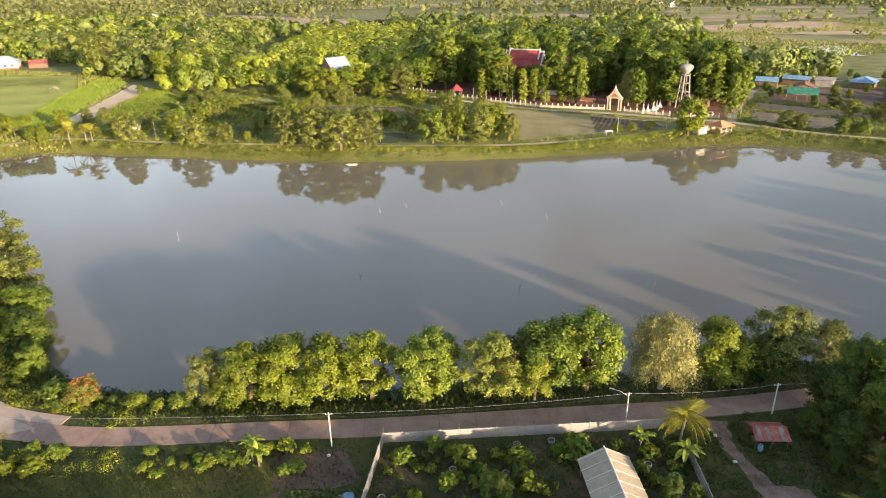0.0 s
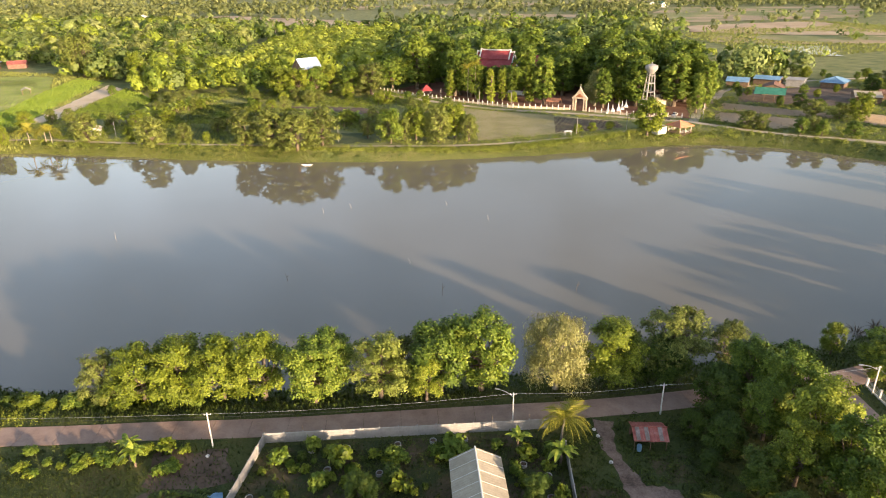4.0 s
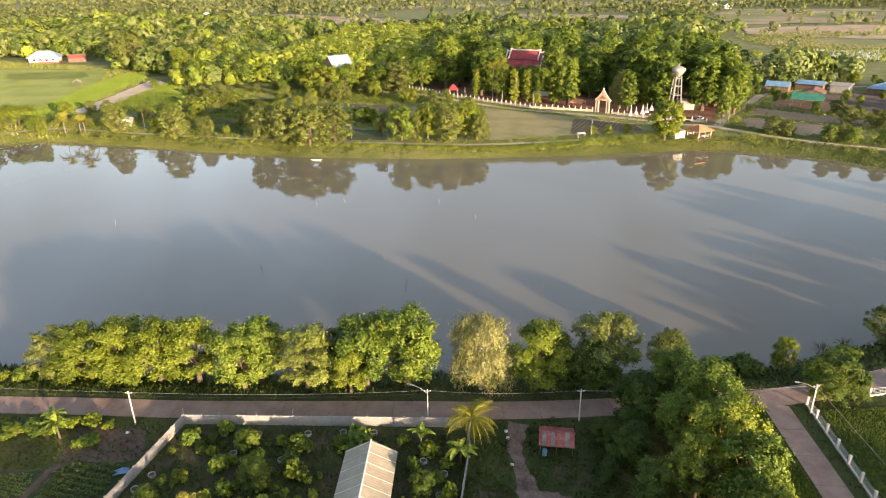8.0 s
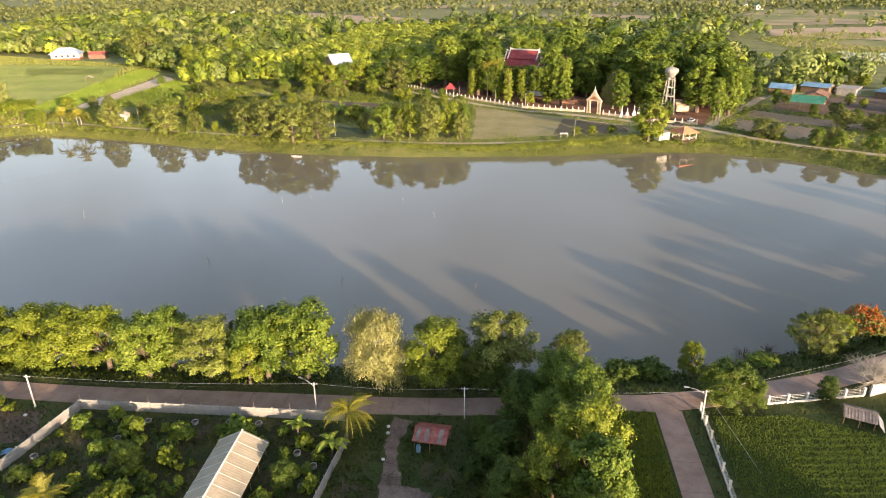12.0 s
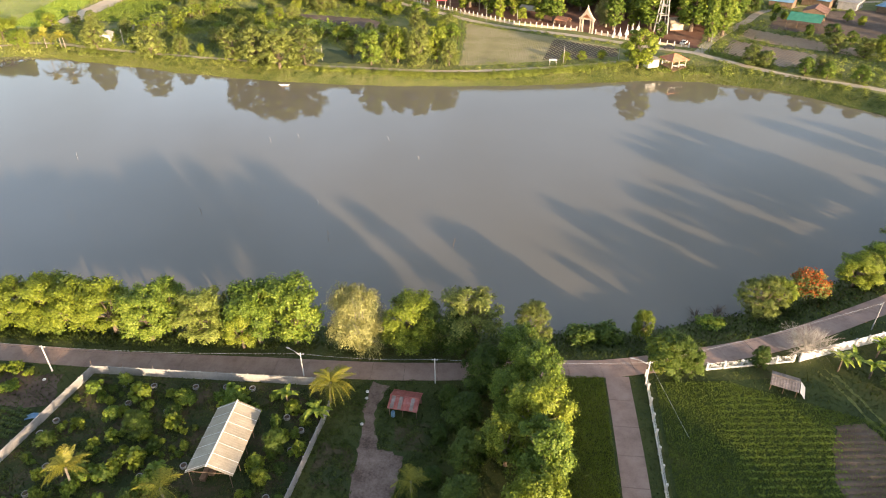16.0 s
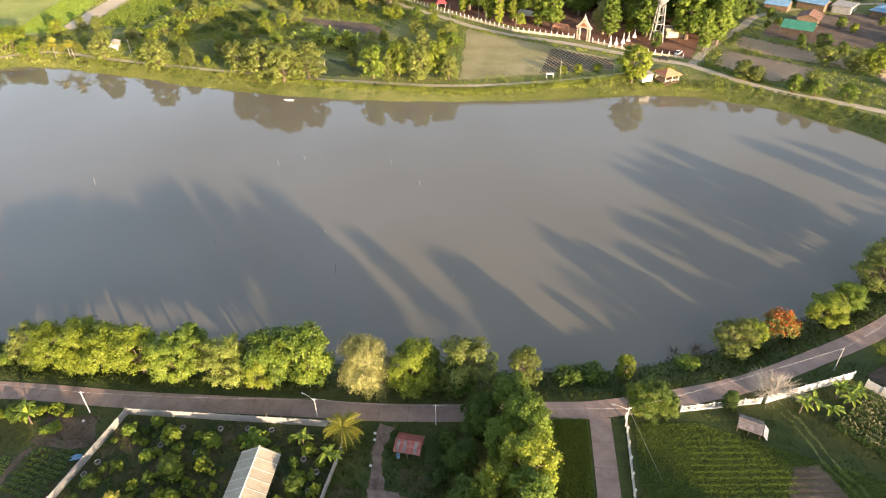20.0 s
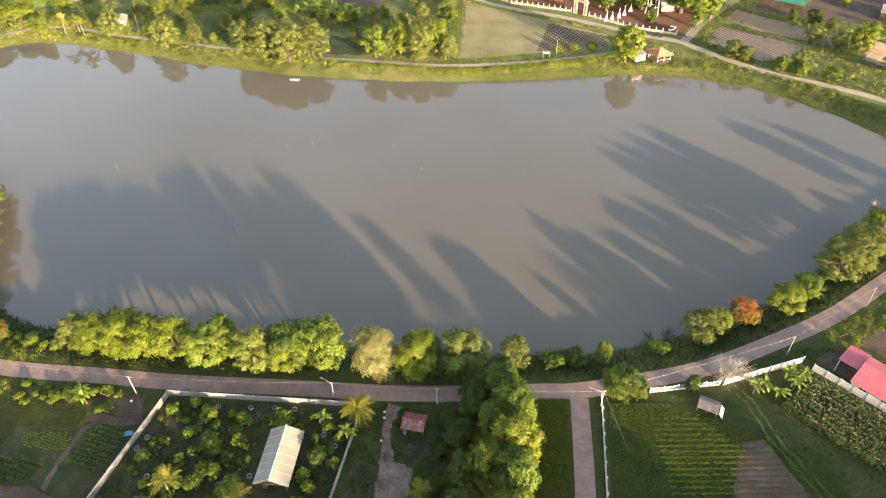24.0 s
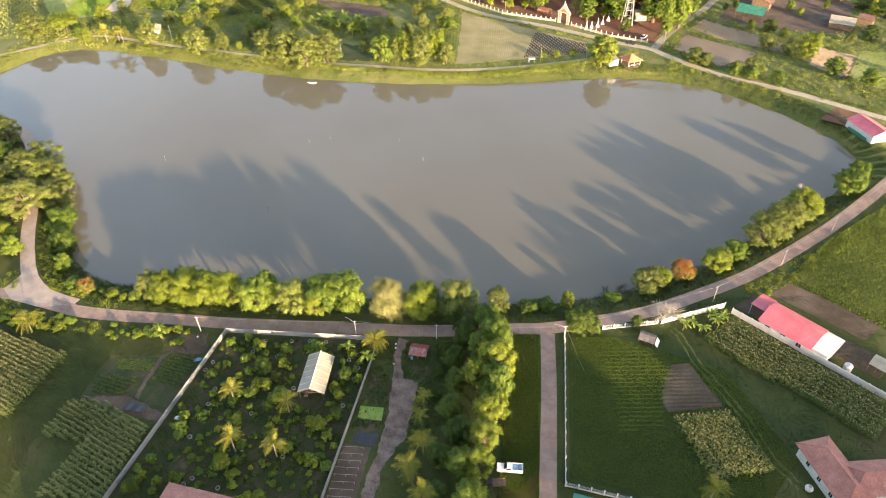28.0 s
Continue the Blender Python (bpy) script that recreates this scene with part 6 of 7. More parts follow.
stay = thing("guy_wire", 76.2, 74.5, 0, 0, "steel guy wire of the corner pole", "cable")
part("wire", Soup().tube([(-1.2, 0.8, 4.2), (3.5, -9, 0)], [0.02, 0.02], 4), MAT["steel"], stay)

# ---- stakes, boat and branches in the lake ----
for x, y, h, dx in [(-64, 145.5, 2.2, 0.1), (-17, 121, 2.0, -0.5), (14.8, 113.5, 2.8, 0.2), (41.2, 114.3, 2.2, 0.5), (27, 156, 1.4, -0.5), (16.5, 167.5, 1.4, -0.6), (-16.5, 163, 1.5, -0.4), (-9.6, 167, 1.3, -0.6), (8, 129, 1.3, -0.5), (-38.5, 87.3, 1.6, 0.1)]:
    st = thing("stake", x, y, WATER_Z, 0, "weathered fishing stake standing in the lake", "stake", "stakes in the lake")
    part("pole", Soup().tube([(0, 0, -1.2), (dx * 0.4, 0, h * 0.6), (dx, 0.1, h)], [0.045, 0.038, 0.03], 6), MAT["pale_bark"] if abs(dx) < 0.15 or y > 125 else MAT["timber"], st)
    if y < 125 and x > -20:
        part("branch", Soup().tube([(dx * 0.4, 0, h * 0.6), (dx * 0.4 + 0.5, 0.1, h * 0.75)], [0.05, 0.03], 5), MAT["timber"], st)
boat = thing("boat", -30, 211.2, WATER_Z, 4, "small white boat on the far shore", "boat")
part("hull", Soup().add([(-2.2, 0, 0.35), (-1.2, -0.55, 0.3), (1.2, -0.55, 0.3), (2.0, 0, 0.35), (1.2, 0.55, 0.3), (-1.2, 0.55, 0.3), (-1.0, -0.3, -0.15), (1.0, -0.3, -0.15), (1.0, 0.3, -0.15), (-1.0, 0.3, -0.15)],
                        [(6, 7, 8, 9)[::-1], (0, 1, 6), (1, 2, 7, 6), (2, 3, 7), (3, 8, 7), (3, 4, 8), (4, 5, 9, 8), (5, 0, 9), (0, 6, 9)]), MAT["white"], boat)
part("thwart", Soup().box(0, 0, 0.2, 0.25, 1.0, 0.05), MAT["timber"], boat)
snag = thing("dead_branches", 151.8, 153.6, WATER_Z, 0, "tangle of dead branches in the water", "branches")
for i in range(22):
    d = on_sphere(1)[0]
    part("branch", Soup().tube([(0, 0, -0.4), (d[0] * 0.9, d[1] * 0.9, 0.5 + abs(d[2]) * 0.6), (d[0] * 1.9, d[1] * 1.9, 0.4 + abs(d[2]) * 1.6)], [0.09, 0.07, 0.03], 5), MAT["pale_bark"], snag)

for x, y, n in ((86.5, 97.2, 26), (90.5, 98.4, 26)):
    brush = thing("dead_brush", x, y, WATER_Z, float(rng.uniform(0, 360)), "dark heap of dead brushwood in the shallow water", "branches", "brushwood")
    for i in range(n):
        d = on_sphere(1)[0]
        part("branch", Soup().tube([(d[0] * 0.3, d[1] * 0.3, -0.4), (d[0] * 1.3, d[1] * 0.9, 0.3 + abs(d[2]) * 0.5), (d[0] * 2.8, d[1] * 1.8, 0.2 + abs(d[2]) * 1.2)], [0.07, 0.05, 0.02], 5), MAT["bark"], brush)

# ---- garden plants ----
RING = Soup().lathe([(0.46, 0.0), (0.46, 0.4), (0.43, 0.43), (0.36, 0.4), (0.36, 0.1)], 16).mesh("ring", MAT["block"])
RINGSOIL = Soup().lathe([(0.36, 0.05), (0.36, 0.3), (0.02, 0.34)], 12).mesh("soil", MAT["soil"])
spots = [(-1.8, 65.2), (2.7, 65.4), (9, 66), (13.5, 66.6), (-7.5, 57.2), (-8.3, 54.8), (-3.6, 45.6), (-3.8, 43.5), (-3.8, 41.5), (-4, 37), (-3.8, 49.8), (-2.3, 51.6), (6.9, 44.4), (17.5, 66.8), (27.2, 60), (27, 56.5), (26.6, 53), (26.4, 49), (26, 46), (24.5, 62)]
spots += [(float(rng.uniform(-7, 26)), float(rng.uniform(26, 64))) for _ in range(14)]
keep_out = lambda x, y: (14.5 < x < 23 and 48 < y < 62)
for x, y in spots:
    if keep_out(x, y):
        continue
    rg = thing("planter_ring", x, y, 0.0, float(rng.uniform(0, 360)), "pale concrete ring planter with a fruit seedling", "planter", "planter rings")
    part("ring", RING, parent=rg)
    part("soil", RINGSOIL, parent=rg)
for i in range(18):
    for j in range(11):
        x, y = -10 + j * 3.8 + float(rng.uniform(-1.3, 1.3)), 24 + i * 2.45 + float(rng.uniform(-0.9, 0.9))
        if keep_out(x, y) or x < -8 - (66 - y) * 0.12 + 1.2 or x > 28.3 or y > 66 or rng.random() < 0.12:
            continue
        k = ("shrub", "shrub_lime", "plant", "plant", "plant_green", "plant_green", "shrub_dark")[int(rng.integers(7))]
        big = 0.5 + 0.65 * float(rng.random()) ** 1.5
        tree(k, x, y, 2.1 * big + (0.9 if rng.random() < 0.14 else 0), float(rng.uniform(0.7, 1.15)), group="garden shrubs")
        for _ in range(int(rng.integers(0, 4))):
            dx, dy = x + float(rng.uniform(-1.7, 1.7)), y + float(rng.uniform(-1.3, 1.3))
            if not keep_out(dx, dy) and -7 - (66 - dy) * 0.12 < dx < 27.4 and dy < 66:
                tree(("plant", "plant_green")[int(rng.integers(2))], dx, dy, float(rng.uniform(0.4, 1.0)), float(rng.uniform(0.8, 1.3)), group="garden shrubs")
for k, x, y, h, s in [("mango", 25, 56, 4.0, 1.1), ("mango", 5.5, 56.5, 4.2, 1.2), ("lime", 6, 31, 4.2, 1.1), ("lime", 23, 43, 3.4, 1.2), ("mango", -10, 24, 3.6, 1.2), ("lime", 25, 51, 3, 1.1), ("mango", 26, 46, 3.2, 1.1)]:
    tree(k, x, y, h, s, label="rounded fruit tree in the walled garden", group="garden fruit trees")
belt("garden_cover", 1500, in_box(-14, 22, 29, 67), (0.15, 0.9), (0.3, 0.9), 44, "weed", "low leafy ground cover of the walled garden", None,
     lambda x, y: inside([(-7.4, 66), (27, 67.8), (29.4, 62), (27.6, 22), (-13, 22)], x, y) & ~((x > 14.5) & (x < 23) & (y > 49) & (y < 61)) & (np.sin(x * 0.5 + 1.5 * np.sin(y * 0.3)) + np.sin(y * 0.6) > -0.7))
bin_ = thing("storage_tank", -8.4, 40.7, 0, 0, "white plastic water tank on the garden grass", "tank")
part("body", Soup().lathe([(0.5, 0), (0.6, 0.2), (0.6, 1.0), (0.4, 1.25), (0.1, 1.3)], 12), MAT["white"], bin_)
for x, y in ((35.2, 62.3), (34.7, 67.2), (34.5, 68.5), (-14.7, 64.6)):
    sk = thing("sack", x, y, 0, float(rng.uniform(0, 180)), "white plastic sack lying on the ground", "sack")
    part("body", Soup().lathe([(0.16, 0), (0.26, 0.08), (0.24, 0.2), (0.1, 0.3)], 9), MAT["white"], sk)
tarp = thing("tarpaulin", -11.6, 57.6, 0, 20, "crumpled blue tarpaulin on the grass", "tarpaulin")
part("sheet", Soup().add([(-0.9, -0.5, 0.05), (0, -0.6, 0.25), (0.9, -0.4, 0.06), (-0.9, 0.5, 0.05), (0.1, 0.5, 0.3), (0.9, 0.5, 0.05)], [(0, 1, 4, 3), (1, 2, 5, 4)]), MAT["blue_roof"], tarp)
# nursery racks on the dark soil
for i in range(8):
    rk = thing("nursery_rack", 31.3, 27.6 + i * 1.6, 0, 4, "low bamboo rack over a nursery bed", "rack", "nursery racks")
    part("rail", Soup().tube([(-2.4, 0, 0.8), (2.4, 0, 0.8)], [0.04, 0.04], 5), MAT["pale_bark"], rk)
    for xx in (-2.3, 0, 2.3):
        part("leg", Soup().tube([(xx, 0, -0.1), (xx, 0, 0.8)], [0.035, 0.035], 5), MAT["pale_bark"], rk)

# ---- crops ----
def crop(name, pts, row, step, ang, h, leaves, leaf, label, tassel=0.0, droop=0.6, wide=0.12):
    """Rows of upright plants inside a field."""
    p = np.array(pts, float)
    c = p.mean(0)
    r = np.linalg.norm(p - c, axis=1).max()
    u, v = np.meshgrid(np.arange(-r, r, row), np.arange(-r, r, step))
    u, v = u.ravel(), v.ravel() + rng.uniform(-0.3, 0.3, u.size) * step
    u = u + rng.normal(size=u.size) * row * 0.06
    ca, sa = math.cos(ang), math.sin(ang)
    x, y = c[0] + u * ca - v * sa, c[1] + u * sa + v * ca
    ok = inside(pts, x, y) & (rng.random(len(x)) > 0.06)
    x, y = x[ok], y[ok]
    n = len(x)
    hh = h * rng.uniform(0.8, 1.15, n)
    k = leaves
    t = rng.uniform(0, 2 * math.pi, (n, k))
    z = hh[:, None] * rng.uniform(0.25, 1.0, (n, k))
    ln = np.maximum(hh * 0.26, 0.22 if h < 0.4 else 0.45)[:, None] * rng.uniform(0.7, 1.3, (n, k))
    out = np.stack([np.cos(t), np.sin(t), np.full_like(t, -droop * 0.5)], -1)
    base = np.stack([np.broadcast_to(x[:, None], t.shape), np.broadcast_to(y[:, None], t.shape), z], -1)
    ctr = base + out * ln[..., None] * 0.5
    nrm = np.stack([np.cos(t) * 0.5, np.sin(t) * 0.5, np.ones_like(t)], -1)
    co = leaf_quads(ctr.reshape(-1, 3), nrm.reshape(-1, 3), ln.ravel() * 1.1, 0.42, out.reshape(-1, 3), 0.1)
    ob = tagged(new(name, quads(name, co, LEAF[leaf])), label, "crop", kind="stuff")
    if tassel:
        tp = np.stack([x, y, hh * 1.05], 1)
        q = np.repeat(tp, 4, 0) + rng.normal(size=(4 * n, 3)) * 0.12
        co = leaf_quads(q, np.stack([rng.normal(size=4 * n), rng.normal(size=4 * n), np.full(4 * n, 0.2)], 1), tassel, 0.35, np.tile([0, 0, 1.0], (4 * n, 1)) + rng.normal(size=(4 * n, 3)) * 0.3)
        tagged(new(name + "_tassels", quads(name + "_tassels", co, LEAF["tassel"])), "straw-coloured tassels over the maize rows", "crop", kind="stuff")
    return ob


crop("maize_east", [(108, 78.5), (116.5, 86.8), (146, 63), (138.5, 54.5)], 1.35, 0.36, radians(49), 2.1, 14, "corn", "tall maize in rows with pale tassels", 0.42)
crop("maize_south", [(98, 54.5), (110, 58), (116, 44), (104, 41)], 1.05, 0.45, radians(60), 1.9, 11, "corn", "drying maize with pale tassels", 0.42)
crop("maize_west", [(-72, 60), (-65, 59.5), (-43, 54.5), (-46, 36), (-72, 28)], 1.05, 0.42, radians(72), 2.1, 11, "corn", "tall maize block with yellow tassels", 0.32)
crop("maize_small", [(-34, 42.5), (-25, 42.5), (-24, 32.5), (-36, 33)], 1.05, 0.42, radians(70), 1.8, 11, "corn", "small maize plot in rows", 0.3)
crop("maize_wall", [(-23.5, 41), (-13.5, 38.5), (-15, 20), (-28, 20)], 1.05, 0.42, radians(70), 1.9, 11, "corn", "maize plot beside the garden wall", 0.3)
crop("beans_field", [(84, 74.5), (93, 74.8), (100, 69), (96, 53), (87, 50)], 1.15, 0.4, radians(98), 0.3, 10, "field_grass", "low bean rows in the green field", 0, 0.4)
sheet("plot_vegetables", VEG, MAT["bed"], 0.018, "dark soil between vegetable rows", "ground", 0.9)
crop("vegetable_rows", [(-32.3, 50.3), (-23.4, 50.6), (-22.8, 45.6), (-32.2, 45.2)], 0.95, 0.4, radians(80), 0.6, 12, "weed", "low dark vegetable rows", 0, 0.4)
crop("vegetable_beds", [(-19.2, 58.2), (-12, 58.7), (-12.3, 49.9), (-19.6, 50.2)], 0.95, 0.4, radians(80), 0.6, 12, "weed", "low vegetable beds", 0, 0.4)
crop("herb_bed", [(-31.1, 55.3), (-21.7, 56.5), (-20.8, 52.6), (-29.5, 52.4)], 0.5, 0.35, radians(80), 0.35, 10, "field_grass", "low green herb bed", 0, 0.4)
fl, fr_ = ribbon(smooth([(-14.0, 65.5), (-17.5, 60.8), (-20.2, 57.2), (-20.9, 50), (-20.4, 45)], 5), 1.0)
sheet("path_vegetables", list(fl) + list(fr_[::-1]), MAT["soil"], 0.034, "trodden pale path between vegetable beds", "path", 0.4)
sheet("plot_bare_west", [(-33.4, 44.2), (-23.5, 45.5), (-12.7, 42.1), (-12.9, 39.8), (-21.1, 41.0)], MAT["soil"], 0.03, "bare brown strip before the maize", "ground", 0.6)
net = thing("shade_net", -19.2, 42.5, 0, -3, "low dark shade net on short posts", "net")
for px in (-2.4, 0, 2.4):
    for py in (-1.0, 1.0):
        part("post", Soup().tube([(px, py, -0.1), (px, py, 0.62)], [0.04, 0.035], 6), MAT["timber"], net)
part("sheet", Soup().add([(-2.5 + 0.5 * i, y, 0.6 - 0.06 * math.sin(1.3 * i) * (1 if y else 1.8)) for y in (-1.1, 0, 1.1) for i in range(11)], [(j * 11 + i, j * 11 + i + 1, (j + 1) * 11 + i + 1, (j + 1) * 11 + i) for j in range(2) for i in range(10)]), MAT["dark"], net)
sheet("plot_straw", [(-21, 66), (-12, 66), (-10.5, 60), (-14, 58.8), (-21, 59)], MAT["soil"], 0.02, "dry trodden bare patch", "ground", 0.9)
crop("cassava_far", [(-101, 261), (-74, 260), (-64, 236), (-89, 239)], 1.4, 0.7, 0.2, 1.2, 8, "dark", "dark green crop behind the far bank", 0, 0.5)
crop("maize_far", [(-151, 282), (-124, 280), (-127, 324), (-152, 330)], 1.6, 0.8, 0.1, 1.2, 8, "weed", "green crop rows in the far field", 0, 0.5)

def furrows(name, pts, gap, ang, h, mat, label):
    """Ploughed ridges inside a plot."""
    q = np.array(pts, float)
    c = q.mean(0)
    r = np.linalg.norm(q - c, axis=1).max()
    ca, sa = math.cos(ang), math.sin(ang)
    rows = []
    for u in np.arange(-r, r, gap):
        v = np.arange(-r, r, 1.0)
        x, y = c[0] + u * ca - v * sa, c[1] + u * sa + v * ca
        ok = inside(pts, x, y)
        ok = ok[:-1] & ok[1:]
        for i in np.nonzero(ok)[0]:
            a, b = np.array([x[i], y[i], 0.0]), np.array([x[i + 1], y[i + 1], 0.0])
            w = np.array([ca, sa, 0]) * gap * 0.36
            up = np.array([0, 0, h * (0.7 + 0.6 * rng.random()) + 0.03])
            rows += [np.stack([a - w, b - w, b + up, a + up]), np.stack([a + up, b + up, b + w, a + w])]
    return tagged(new(name, quads(name, np.array(rows) + np.array([0, 0, 0.06]), mat)), label, "furrows", kind="stuff")


furrows("stubble_rows", PATCHES[7][1], 0.9, 0.12, 0.03, MAT["stubble"], "straw-coloured stubble rows")
furrows("furrows_ploughed", PATCHES[8][1], 1.5, 0.5, 0.18, MAT["soil"], "grey-brown ploughed ridges")
furrows("furrows_grey", PATCHES[9][1], 1.5, 0.45, 0.2, MAT["dry"], "dry ridges of the vegetable plot")
furrows("furrows_tan", PATCHES[10][1], 1.5, 0.45, 0.2, MAT["dry"], "dry tan ridges of the vegetable plot")
furrows("furrows_brown", PATCHES[11][1], 1.3, 1.0, 0.3, MAT["dry"], "brown ridges of the ploughed plot")
furrows("furrows_bare", BARE, 1.1, radians(98), 0.05, MAT["soil"], "faint ridges of the bare plot")
furrows("furrows_strip", [(128, 98), (134, 103), (153, 90), (147, 84)], 0.8, 0.9, 0.03, MAT["soil"], "ploughed ridges behind the house")
belt("plot_hedges", 900, in_box(118, 232, 200, 300), (0.5, 1.6), (0.5, 1.1), 40, "weed", "low hedges between the village plots", None,
     lambda x, y: np.min([away(np.array(list(PATCHES[k][1]) + [PATCHES[k][1][0]], float), x, y) for k in (9, 10, 11)], axis=0) < 2.2)

# ---- gardens behind the far bank ----
crop("grass_strip", [(14.3, 300), (24, 294), (28.6, 232), (21, 231.5)], 1.5, 0.7, 0.1, 1.5, 9, "rice", "tall bright green grass strip", 0, 0.5)
crop("olive_strip_a", [(2.8, 288), (7.6, 285), (4.6, 249), (-0.6, 252)], 1.6, 0.8, 0.1, 1.6, 9, "olive", "olive-green shrub row beside the grass strip", 0, 0.5)
crop("olive_strip_b", [(10.3, 276), (14.4, 274), (12.2, 239), (7, 243)], 1.6, 0.8, 0.1, 1.6, 9, "olive", "olive-green shrub row beside the grass strip", 0, 0.5)
for i in range(46):
    t = i / 45
    banana(-116 + 18 * t + float(rng.uniform(-4, 6)), 267 + 50 * t + float(rng.uniform(-2, 2)), float(rng.uniform(2.0, 3.2)), 9, 1.5)
for i in range(34):
    t = float(rng.random())
    banana(-46 + 24 * t + float(rng.uniform(-3, 7)), 273 - 14 * t + float(rng.uniform(-4, 12)), float(rng.uniform(1.8, 3.0)), 9, 1.4)
for k, x, y, h, w in [("rain", -163, 246, 8.5, 1.0), ("lime", -148, 238.5, 8.0, 0.8), ("lime", -62.5, 275.8, 7.5, 1.1), ("lime", -95, 300, 5, 1.4), ("olive", -124, 243, 6.5, 0.9), ("lime", -100, 238, 6, 1.0), ("lime", -71, 235, 4, 1.2), ("olive", 2, 231, 9, 0.9), ("olive", -12, 236, 8, 1.0),
                      ("lime", -36, 252, 5, 1.3), ("broad", -20, 262, 5, 1.3), ("broad", -52, 262, 5, 1.4), ("lime", -8, 270, 4.5, 1.4), ("broad", 0, 305, 6, 1.3), ("lime", -14, 305, 6, 1.3), ("broad", -48, 318, 7, 1.3), ("lime", -30, 320, 8, 1.2)]:
    tree(k, x, y, h, w, group="garden trees behind the far bank")


def along(line, lo, hi):
    """Places beside a line of the plan, lo to hi metres to its right."""
    def pick(n):
        k = rng.integers(0, len(line) - 1, n)
        d = unit(line[k + 1] - line[k])
        q = line[k] + (line[k + 1] - line[k]) * rng.random(n)[:, None] + np.stack([d[:, 1], -d[:, 0]], 1) * rng.uniform(lo, hi, n)[:, None]
        return q[:, 0], q[:, 1]
    return pick


belt("meadow_bushes", 260, in_box(-330, 265, -165, 430), (0.6, 2.6), (0.8, 2.4), 60, "scrub", "bushes strewn over the far meadow", None, lambda x, y: inside(PATCHES[0][1], x, y) & (np.sin(x * 0.09) + np.sin(y * 0.07 + 1) > 0.5))
crop("meadow_rows", [(-285, 400), (-235, 405), (-215, 380), (-262, 372)], 2.4, 0.9, 1.2, 1.4, 8, "olive", "low shrub rows in the far meadow", 0, 0.5)
belt("bank_hedge", 800, along(ROADLINES[3][0][-14:], 1.6, 4.2), (0.9, 2.2), (0.6, 1.3), 90, "scrub", "bright green hedge along the far path", lambda x, y: height(x, y) - 0.05)
belt("road_hedge", 420, along(ROADLINES[4][0], 3.0, 6.0), (0.5, 1.6), (0.6, 1.2), 70, "scrub", "green hedge along the temple road", None, lambda x, y: (x > 20) & (x < 96))
belt("road_hedge_north", 260, along(ROADLINES[4][0], -4.5, -2.6), (0.6, 1.8), (0.6, 1.2), 70, "scrub", "bushes beside the village road", None, lambda x, y: x > 118)
belt("east_bushes", 360, along(ROADLINES[0][0][-27:], 3.0, 8.0), (0.5, 1.9), (0.5, 1.4), 110, "lime", "lush yellow-green bushes along the east road", None, lambda x, y: (x > 122) & off_roads(x, y))
belt("west_bushes", 520, in_box(-78, 60, -40, 90), (0.4, 1.5), (0.5, 1.2), 90, "lime", "lush bright green undergrowth by the road bend", lambda x, y: np.minimum(height(x, y), 0.0) - 0.05,
     lambda x, y: off_roads(x, y) & (height(x, y) > -2.6) & ((away(ROADLINES[0][0], x, y) < 6.5) | (away(ROADLINES[2][0], x, y) < 8)) & ~((x > -66) & (x < -48) & (y > 64) & (y < 78) & (away(ROADLINES[0][0], x, y) < 3.5)))
APRON = [(-74.5, 74.5), (-73.3, 81.0), (-67.6, 79.6), (-63, 74.6), (-55, 70.9), (-60, 69.2), (-70, 71.0)]
tagged(new("road_apron", Soup().slab([(x, y, 0.1) for x, y in APRON[::-1]], 0.15).mesh("road_apron", MAT["pale_concrete"])), "wide pale concrete junction of two roads", "road", kind="structure")

# ---- pavilion, hut and gate on the far bank ----
pav = thing("pavilion", 103.6, 238.0, 0, 28, "open lakeside pavilion with an orange hipped roof", "pavilion")
part("plinth", Soup().box(0, 0, -3.2, 5.4, 5.4, 3.3), MAT["timber"], pav)
part("deck", Soup().box(0, 0, 0.1, 6.6, 6.6, 0.15), MAT["timber"], pav)
for xx in (-2.8, 0, 2.8):
    for yy in (-2.8, 2.8):
        part("post", Soup().box(xx, yy, 0.2, 0.24, 0.24, 2.4), MAT["cream"], pav)
for yy in (-2.9, 2.9):
    part("railing", Soup().box(0, yy, 1.1, 5.8, 0.08, 0.1).box(0, yy, 0.7, 5.8, 0.06, 0.08), MAT["white"], pav)
hip(pav, 0, 0, 6.0, 6.0, 2.6, 4.3, MAT["tile_orange"], 9, 0.6)
hut = thing("kiosk", 95.8, 237.2, 0, 28, "small white hut with a flat grey roof", "hut")
box_walls(hut, 0, 0, 4.2, 3.0, 2.5, MAT["white"], 0.12)
part("roof", Soup().slab([(-2.5, -1.9, 2.55), (2.5, -1.9, 2.55), (2.5, 1.9, 2.85), (-2.5, 1.9, 2.85)], 0.08), MAT["metal_roof"], hut)
table = thing("market_table", 61.6, 235.2, 0, 10, "white table with a sheet roof beside the path", "table")
part("top", Soup().slab([(-1.4, -0.7, 1.7), (1.4, -0.7, 1.7), (1.4, 0.7, 1.85), (-1.4, 0.7, 1.85)], 0.06), MAT["white"], table)
for xx in (-1.2, 1.2):
    for yy in (-0.6, 0.6):
        part("leg", Soup().box(xx, yy, -0.1, 0.08, 0.08, 1.8), MAT["white"], table)

